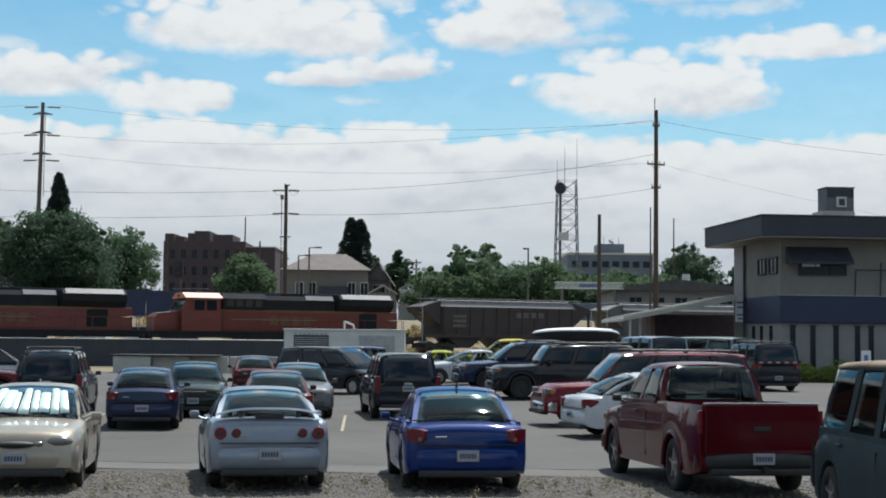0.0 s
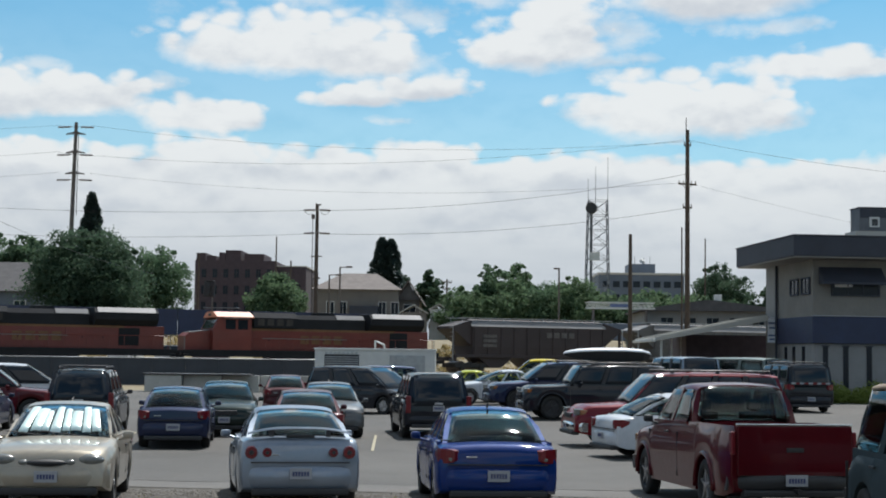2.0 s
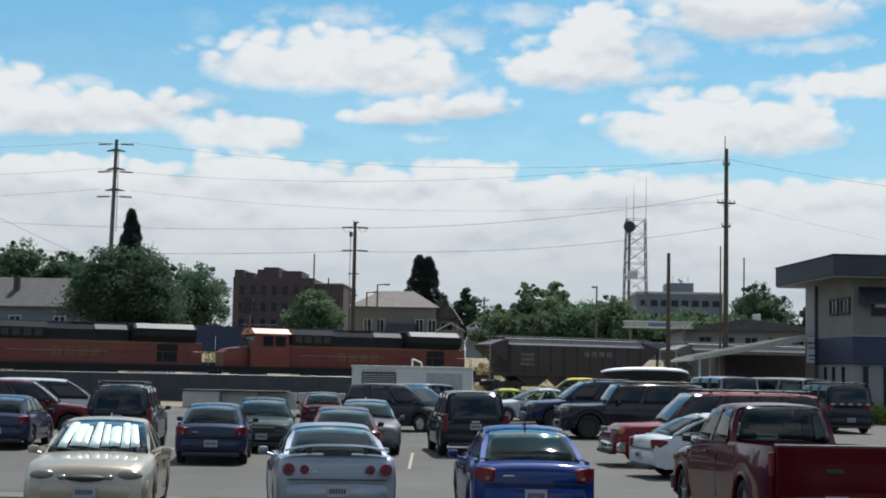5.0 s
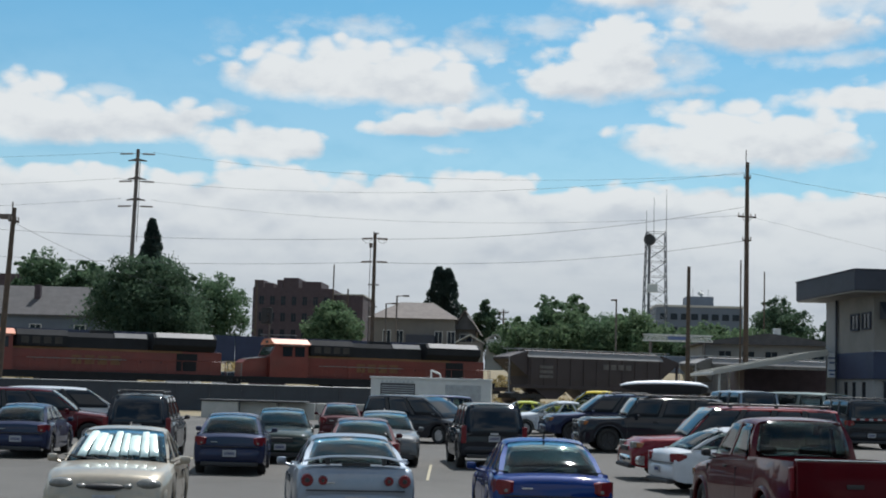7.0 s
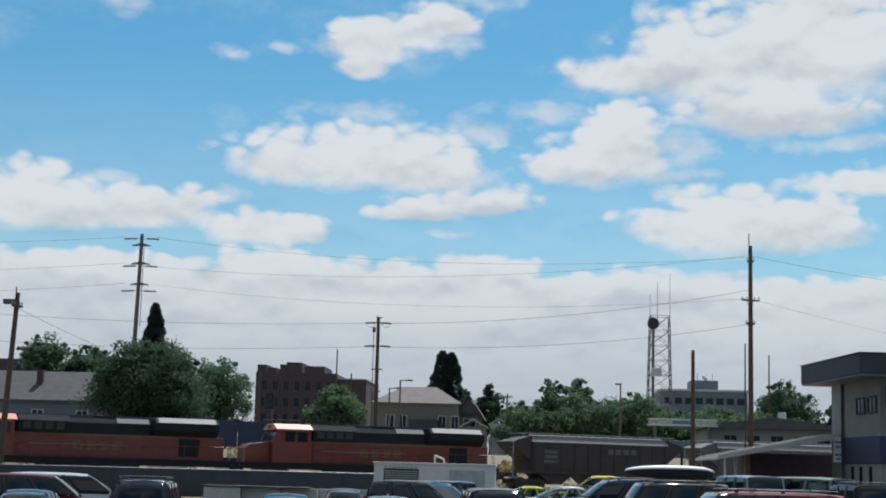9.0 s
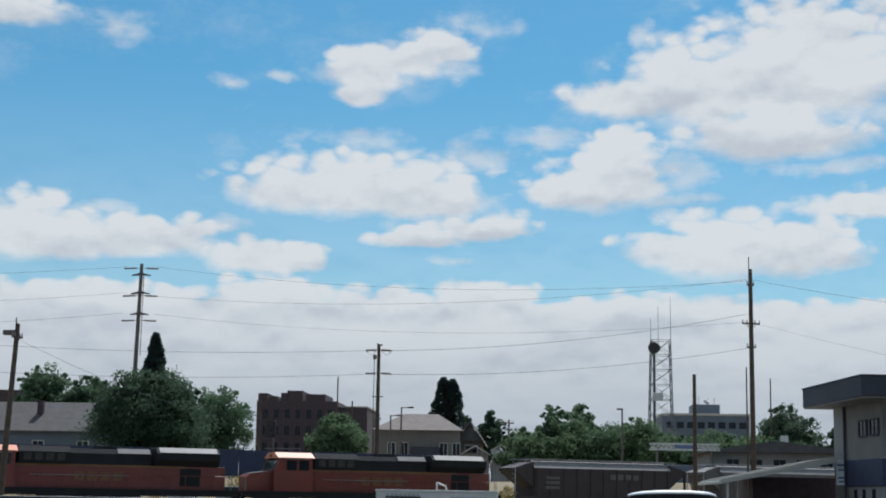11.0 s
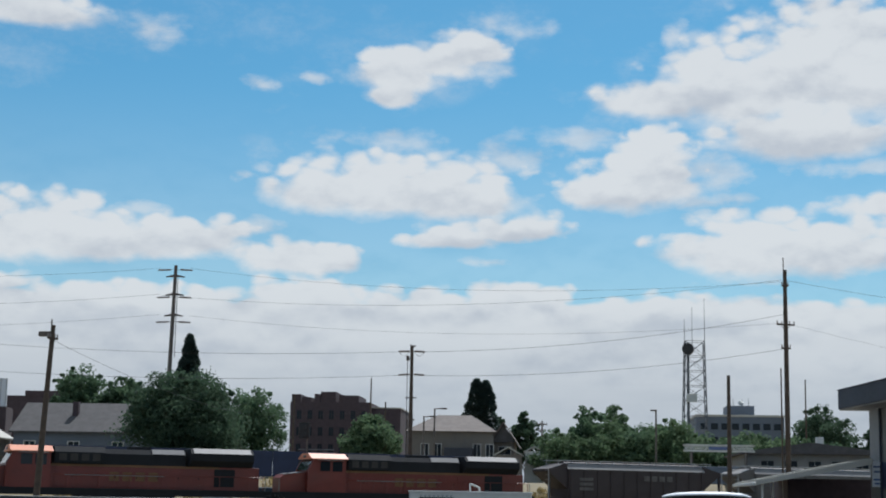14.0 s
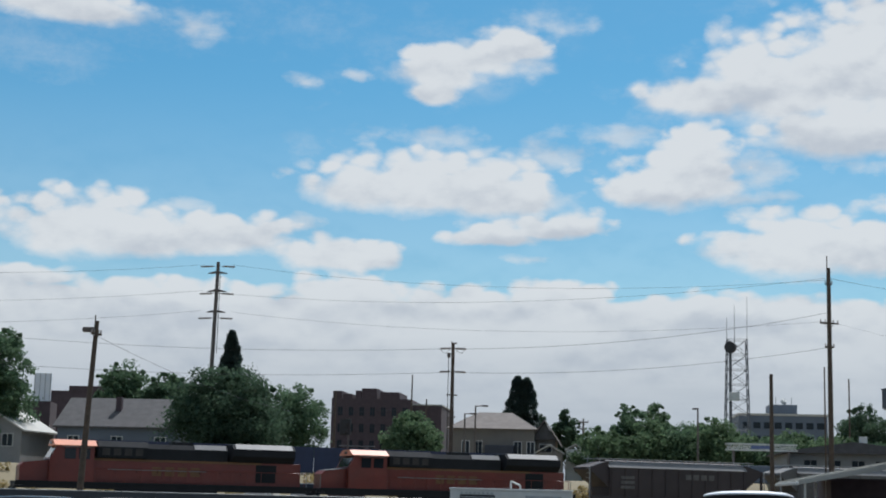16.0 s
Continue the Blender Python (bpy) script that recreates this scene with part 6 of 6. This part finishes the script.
def rail_signal():
    s = thing("rail_signal", pose(-21.5, 121.5, 0.6), "black railway signal mast with two dark heads", "railway signal")
    part("mast", rod((0.25, 0, 0), (0.25, 0, 7.4), 0.07, None, 8), STEEL_POLE, s)
    for z in (6.1, 3.0):
        h = part("head", box((-0.45, -0.12, z), (0.45, 0.1, z + 1.3), 0.08), TRIM, s, "black signal head")
        for k in range(2):
            part("hood", rod((0, -0.42, z + 0.35 + k * 0.55), (0, -0.1, z + 0.35 + k * 0.55), 0.17, 0.15, 12), TRIM, h)
        part("cap", box((-0.35, -0.2, z + 1.31), (0.35, 0.1, z + 1.36), 0.01), TRIM, s)
    part("platform", box((-0.5, 0.1, 5.2), (2.4, 0.6, 5.28), 0.01), DULL_STEEL, s)
    part("relay_box", box((-1.4, 0.4, 0), (1.6, 1.2, 2.0), 0.05), BRICK_DARK, s)


rail_signal()


def ladder_truck():
    """A folded white lattice boom above the tracks."""
    b = thing("boom_ladder", pose(11.6, 150, 3.6, 0, 0, 8), "white lattice boom of a ladder truck", "ladder truck")
    part("truck_body", box((-0.5, -1.1, 0.3), (6.8, 1.1, 2.0), 0.06), OFFICE, b)
    for y in (-0.5, 0.5):
        for z in (3.45, 4.05):
            part("chord", box((-0.3, y - 0.06, z), (6.6, y + 0.06, z + 0.1)), WHITE_PAINT, b)
        for k in range(14):
            x = -0.3 + k * 0.49
            part("lattice", rod((x, y, 3.5), (x + 0.49, y, 4.1), 0.035, None, 5), WHITE_PAINT, b)
            part("lattice", rod((x, y, 4.1), (x + 0.49, y, 3.5), 0.035, None, 5), WHITE_PAINT, b)
    for x in (0.4, 5.8):
        part("stand", box((x - 0.06, -0.4, 2.0), (x + 0.06, 0.4, 3.45), 0.02), STEEL_POLE, b)
    for x in (0.6, 5.4):
        for sd in (-1, 1):
            part("tyre", rod((x, sd * 1.0 - 0.12, 0.4), (x, sd * 1.0 + 0.12, 0.4), 0.48, None, 16), RUBBER, b)
    part("bar_mark", box((2.0, -0.58, 3.62), (4.2, -0.566, 3.95)), SIGN_INK, b)


ladder_truck()


# ---- roof box on the black wagon ----
def roof_box():
    g = thing("roof_box", lc.matrix_basis @ pose(0, -0.55, KINDS["tallsuv"]["top"] + 0.105), "long dark roof box with a pale lid", "roof box")
    spans = ((-1.45, 0.35, 0.17, 0.24), (-1.38, 0.62, 0.08, 0.31), (-1.15, 0.92, 0.03, 0.38), (-0.5, 1.0, 0.02, 0.42), (0.4, 1.0, 0.03, 0.41), (1.0, 0.86, 0.07, 0.37), (1.35, 0.58, 0.14, 0.31), (1.5, 0.28, 0.20, 0.26))
    shell, lid = [], []
    for y, k, z0, z1 in spans:
        zm = z0 + 0.82 * (z1 - z0)
        shell.append([(-0.32 * k, y, z0), (0.32 * k, y, z0), (0.43 * k, y, zm), (-0.43 * k, y, zm)])
        lid.append([(-0.45 * k, y, zm), (0.45 * k, y, zm), (0.44 * k, y, zm + 0.04), (0.36 * k, y, z1 + 0.03), (0, y, z1 + 0.05), (-0.36 * k, y, z1 + 0.03), (-0.44 * k, y, zm + 0.04)])
    part("shell", loft(shell), TRIM, g)
    part("lid", loft(lid), SIGN_WHITE, g, "pale curved lid", smooth=True)
    for sd in (-1, 1):
        part("clamp", box((sd * 0.34 - 0.05, -0.6, 0.0), (sd * 0.34 + 0.05, 0.5, 0.03)), TRIM, g)


roof_box()


# ---- trees ----
LEAF = leaf_material("green_leaves", (0.070, 0.125, 0.072), (0.130, 0.200, 0.115))
LEAF_DARK = leaf_material("dark_green_leaves", (0.048, 0.088, 0.056), (0.090, 0.140, 0.086))
LEAF_LIGHT = leaf_material("light_green_leaves", (0.085, 0.145, 0.075), (0.150, 0.215, 0.120))
NEEDLE = leaf_material("conifer_needles", (0.042, 0.070, 0.066), (0.078, 0.112, 0.096))


def leaves(centres, radii, count, size, rng, flat=0.8):
    """Leaf quads scattered through round clumps, thicker towards their skins."""
    c = np.repeat(np.array(centres), count, axis=0)
    r = np.repeat(np.array(radii), count)
    n = len(c)
    d = rng.normal(size=(n, 3))
    d /= np.linalg.norm(d, axis=1)[:, None]
    p = c + d * (r * rng.uniform(0.2, 1.15, n) ** 0.7)[:, None] * np.array((1, 1, flat))
    a = rng.normal(size=(n, 3)) + d * 0.3
    u = np.cross(a, d + rng.normal(size=(n, 3)) * 0.5)
    u /= np.linalg.norm(u, axis=1)[:, None] + 1e-6
    v = np.cross(u, a / (np.linalg.norm(a, axis=1)[:, None] + 1e-6))
    s = (size * rng.uniform(0.6, 1.3, n))[:, None]
    quad = np.stack((p - u * s * 0.5, p - v * s * 0.32, p + u * s * 0.5, p + v * s * 0.32), axis=1).reshape(-1, 3)
    return quad


def leaf_mesh(name, verts, mat):
    me = bpy.data.meshes.new(name)
    n = len(verts) // 4
    me.vertices.add(len(verts))
    me.vertices.foreach_set("co", verts.astype(np.float32).ravel())
    me.loops.add(4 * n)
    me.loops.foreach_set("vertex_index", np.arange(4 * n, dtype=np.int32))
    me.polygons.add(n)
    me.polygons.foreach_set("loop_start", np.arange(0, 4 * n, 4, dtype=np.int32))
    me.update()
    me.materials.append(mat)
    return me


def tree(x, y, top, width, base, mat, label, seed, clumps=70, per=110, leaf=0.42, ragged=0.25, depth=None):
    rng = np.random.default_rng(seed)
    z0 = ground_z(x, y) - 0.1
    t = thing("tree", pose(x, y, z0), label, "tree", "trees beyond the tracks")
    h, b = top - z0, base - z0
    mid, half = (h + b) / 2, (h - b) / 2
    dp = depth or width
    cs, rs = [], []
    clumps, per = int(clumps * 2.6), int(per * 0.95)
    lobes = [(rng.normal(size=3), rng.uniform(0.80, 1.12)) for k in range(9)]      # uneven bulges of the outline
    lobes = [(v / np.linalg.norm(v), q) for v, q in lobes]
    for k in range(clumps):
        d = rng.normal(size=3)
        d /= np.linalg.norm(d)
        bulge = 1 + ragged * sum((q - 0.93) * max(0.0, float(d @ v)) ** 3 for v, q in lobes) * 1.4
        q = rng.uniform(0.0, 1.0) ** 0.42 * 0.92 * bulge * (1 + ragged * rng.normal() * 0.16)
        taper = 1.0 - 0.22 * max(0, d[2]) - 0.10 * max(0, -d[2])
        cs.append((d[0] * q * width / 2 * taper, d[1] * q * dp / 2 * taper, mid + d[2] * q * half))
        rs.append(width * rng.uniform(0.08, 0.15))
    for k in range(26):                                   # small sprays that break the outline
        d = rng.normal(size=3)
        d[2] = abs(d[2]) - 0.25
        d /= np.linalg.norm(d)
        q = rng.uniform(0.90, 1.03)
        cs.append((d[0] * q * width / 2 * 0.92, d[1] * q * dp / 2 * 0.92, mid + d[2] * half * q))
        rs.append(width * rng.uniform(0.025, 0.045))
    leaf *= 0.78
    part("crown", leaf_mesh("crown", leaves(cs, rs, per, leaf, rng, 0.75), mat), mat, t)
    part("trunk", rod((0, 0, 0), (0.1, 0, b + half * 0.7), 0.035 * width + 0.05, 0.012 * width, 10), BARK, t)
    for k in range(7):
        c = cs[int(rng.integers(0, clumps))]
        part("limb", rod((0.03, 0, b * 0.6 + half * 0.1 * k / 2), c, 0.012 * width, 0.004 * width, 6), BARK, t)
    return t


def conifer(x, y, top, width, base, label, seed, per=4200, leaf=0.45, power=0.8, twin=None):
    rng = np.random.default_rng(seed)
    z0 = ground_z(x, y) - 0.1
    t = thing("conifer", pose(x, y, z0), label, "tree", "trees beyond the tracks")
    h, b = top - z0, base - z0
    all_v = []
    for ox, hh in ((0, h),) + ((twin,) if twin else ()):
        s = rng.uniform(0, 1, per) ** 0.75
        ang = rng.uniform(0, 2 * np.pi, per)
        lump = 1 + 0.16 * np.sin(ang * 3 + s * 17) + 0.10 * np.sin(s * 55)
        rad = (1 - s) ** power * width / 2 * lump * rng.uniform(0.55, 1.02, per) ** 0.5 + 0.08
        p = np.stack((ox + rad * np.cos(ang), rad * np.sin(ang), b + s * (hh - b)), 1)
        out = np.stack((np.cos(ang), np.sin(ang), rng.uniform(-0.5, 0.7, per)), 1)
        side = np.stack((-np.sin(ang), np.cos(ang), rng.normal(size=per) * 0.4), 1)
        sz = (leaf * rng.uniform(0.6, 1.2, per))[:, None]
        all_v.append(np.stack((p - out * sz * 0.5, p - side * sz * 0.3, p + out * sz * 0.5, p + side * sz * 0.3), 1).reshape(-1, 3))
    part("crown", leaf_mesh("crown", np.concatenate(all_v), NEEDLE), NEEDLE, t)
    part("trunk", rod((0, 0, 0), (0, 0, b + (h - b) * 0.9), 0.3, 0.05, 8), BARK, t)


tree(-36.4, 140, 13.7, 11.6, 3.4, LEAF_DARK, "broad dark green tree beside the tracks", 1, 150, 190, 0.34, 0.4)
tree(-31.9, 150, 12.9, 7.4, 4.0, LEAF, "open crowned grey-green tree", 3, 70, 90, 0.36, 0.5)
tree(-19.8, 150, 10.2, 6.2, 4.0, LEAF_LIGHT, "rounded light green tree before the brick block", 4, 60, 110, 0.36)
conifer(-43.8, 170, 20.3, 4.6, 9.0, "slim dark pointed conifer", 5, 9000, 0.5, 0.7)
conifer(-13.5, 220, 19.4, 5.6, 6.0, "dense dark twin-topped cedar", 6, 9000, 0.5, 0.55, (1.3, 15.4))
tree(-6.6, 230, 15.4, 5.0, 7.0, LEAF_DARK, "dark green rounded far tree", 7, 40, 90, 0.5)
tree(-10.6, 232, 14.6, 2.6, 8.0, LEAF_DARK, "small dark far tree", 8, 20, 80, 0.45)
for i, (tx, ty, tt, tw) in enumerate(((-1.0, 188, 10.8, 6.0), (2.5, 192, 14.0, 4.6), (4.2, 190, 11.8, 7.0), (6.0, 196, 14.0, 4.0), (9.6, 190, 11.6, 7.0), (12.6, 188, 12.2, 6.0), (16.0, 193, 10.5, 6.5), (20.5, 190, 9.8, 5.0), (23.5, 205, 11.5, 7.0), (29, 205, 11.0, 7.0), (34, 205, 10.2, 6))):
    tree(tx, ty, tt, tw * 1.35, 4.0, LEAF_LIGHT if i % 3 != 1 else LEAF, "mid green bushy tree in a row", 20 + i, 46, 95, 0.45, 0.45)
tree(39.8, 240, 17.2, 11.0, 6.0, LEAF_DARK, "broad dark far tree behind the warehouse", 41, 70, 110, 0.5)
tree(47.2, 238, 14.0, 5.0, 6.0, LEAF_DARK, "dark far tree beside the office", 42, 40, 90, 0.5)
tree(-63.6, 150, 18.6, 8.5, 4.5, LEAF, "tall leafy tree with trailing branches", 43, 80, 120, 0.42, 0.5)
tree(-57.4, 172, 16.6, 7.6, 8.0, LEAF, "leafy tree behind the grey-roofed house", 44, 60, 100, 0.45, 0.4)
tree(-51.9, 172, 15.6, 6.0, 8.0, LEAF, "smaller leafy tree behind the roofs", 45, 50, 100, 0.45, 0.4)


def hedge():
    rng = np.random.default_rng(60)
    cs, rs = [], []
    for k in range(80):
        cs.append((rng.uniform(15.6, 27), 69.9 + rng.uniform(-0.6, 0.6), rng.uniform(0.2, 0.85)))
        rs.append(rng.uniform(0.40, 0.62))
    tagged(new("hedge", leaf_mesh("hedge", leaves(cs, rs, 260, 0.13, rng), leaf_material("hedge_leaves", (0.13, 0.17, 0.035), (0.24, 0.29, 0.08)))), "clipped yellow-green hedge before the office", "hedge", kind="stuff")
    s = thing("notice_sign", pose(19.4, 68.7, 0), "small white notice on a short post", "sign")
    part("post", rod((0, 0, 0), (0, 0, 1.3), 0.03, None, 6), GALV, s)
    p = part("board", box((-0.22, -0.04, 1.05), (0.22, -0.033, 1.75)), SIGN_WHITE, s)
    part("bars", box((-0.09, -0.05, 1.25), (0.09, -0.042, 1.55)), SIGN_INK, p)


hedge()


def scrub():
    """Dry grass tussocks on the bank and weeds at the gravel's edge."""
    rng = np.random.default_rng(61)
    cs, rs = [], []
    for k in range(260):
        s, d = rng.uniform(-60, 25), rng.uniform(9, 20)
        p = TRACK_P + TRACK_D * s + TRACK_N * d
        cs.append((p.x, p.y, ground_z(p.x, p.y) + 0.2))
        rs.append(rng.uniform(0.3, 0.8))
    straw = leaf_material("dry_grass", (0.22, 0.17, 0.07), (0.40, 0.32, 0.16))
    tagged(new("dry_grass", leaf_mesh("dry_grass", leaves(cs, rs, 60, 0.3, rng), straw)), "straw-coloured dry grass tussocks on the bank", "grass", kind="stuff")
    cs, rs = [], []
    for k in range(150):
        x = rng.uniform(-9, 8)
        y = rng.uniform(18.6, 23.0)
        cs.append((x, y, ground_z(x, y) + 0.05))
        rs.append(rng.uniform(0.04, 0.13))
    weed = leaf_material("dry_weeds", (0.10, 0.10, 0.05), (0.34, 0.30, 0.20))
    tagged(new("weeds", leaf_mesh("weeds", leaves(cs, rs, 40, 0.035, rng, 1.2), weed)), "dry weeds growing out of the gravel", "weeds", kind="stuff")


scrub()


def gravel_stones():
    rng = np.random.default_rng(62)
    base = np.array(((1, 0, 0), (0, 1, 0), (-1, 0, 0), (0, -1, 0), (0, 0, 0.8), (0, 0, -0.6)), float)
    tri = ((0, 1, 4), (1, 2, 4), (2, 3, 4), (3, 0, 4), (1, 0, 5), (2, 1, 5), (3, 2, 5), (0, 3, 5))
    V, F = [], []
    for k in range(16000):
        x, y = rng.uniform(-9.5, 9), rng.uniform(17.5, 24.6)
        if y > 24.4 - 0.10 * x + 0.5 * rng.normal():
            continue
        s = rng.uniform(0.010, 0.034) * (1.5 if rng.random() < 0.06 else 1)
        a = rng.uniform(0, 6.3)
        m = np.array(((math.cos(a), -math.sin(a), 0), (math.sin(a), math.cos(a), 0), (0, 0, rng.uniform(0.5, 0.9))))
        o = len(V)
        for b in base * rng.uniform(0.7, 1.2, (6, 1)):
            p = m @ b * s
            V.append((x + p[0], y + p[1], ground_z(x, y) + 0.02 + p[2]))
        F += [tuple(o + i for i in t) for t in tri]
    tagged(new("gravel_stones", mesh_from("gravel_stones", V, F, STONE)), "loose grey gravel stones", "gravel", kind="stuff")
    for k, (x, y, a) in enumerate(((-2.5, 38.6, 3), (-8.9, 38.5, 8), (-5.4, 38.7, 8), (6.5, 55, 8))):
        p = thing("stall_line", pose(x, y, ground_z(x, y) + 0.02, 0, 0, a), "worn pale parking stall line", "road marking", "stall lines", "structure")
        part("stripe", box((-0.035, -3.4, 0), (0.035, 3.4, 0.005)), STRIPE, p)


gravel_stones()
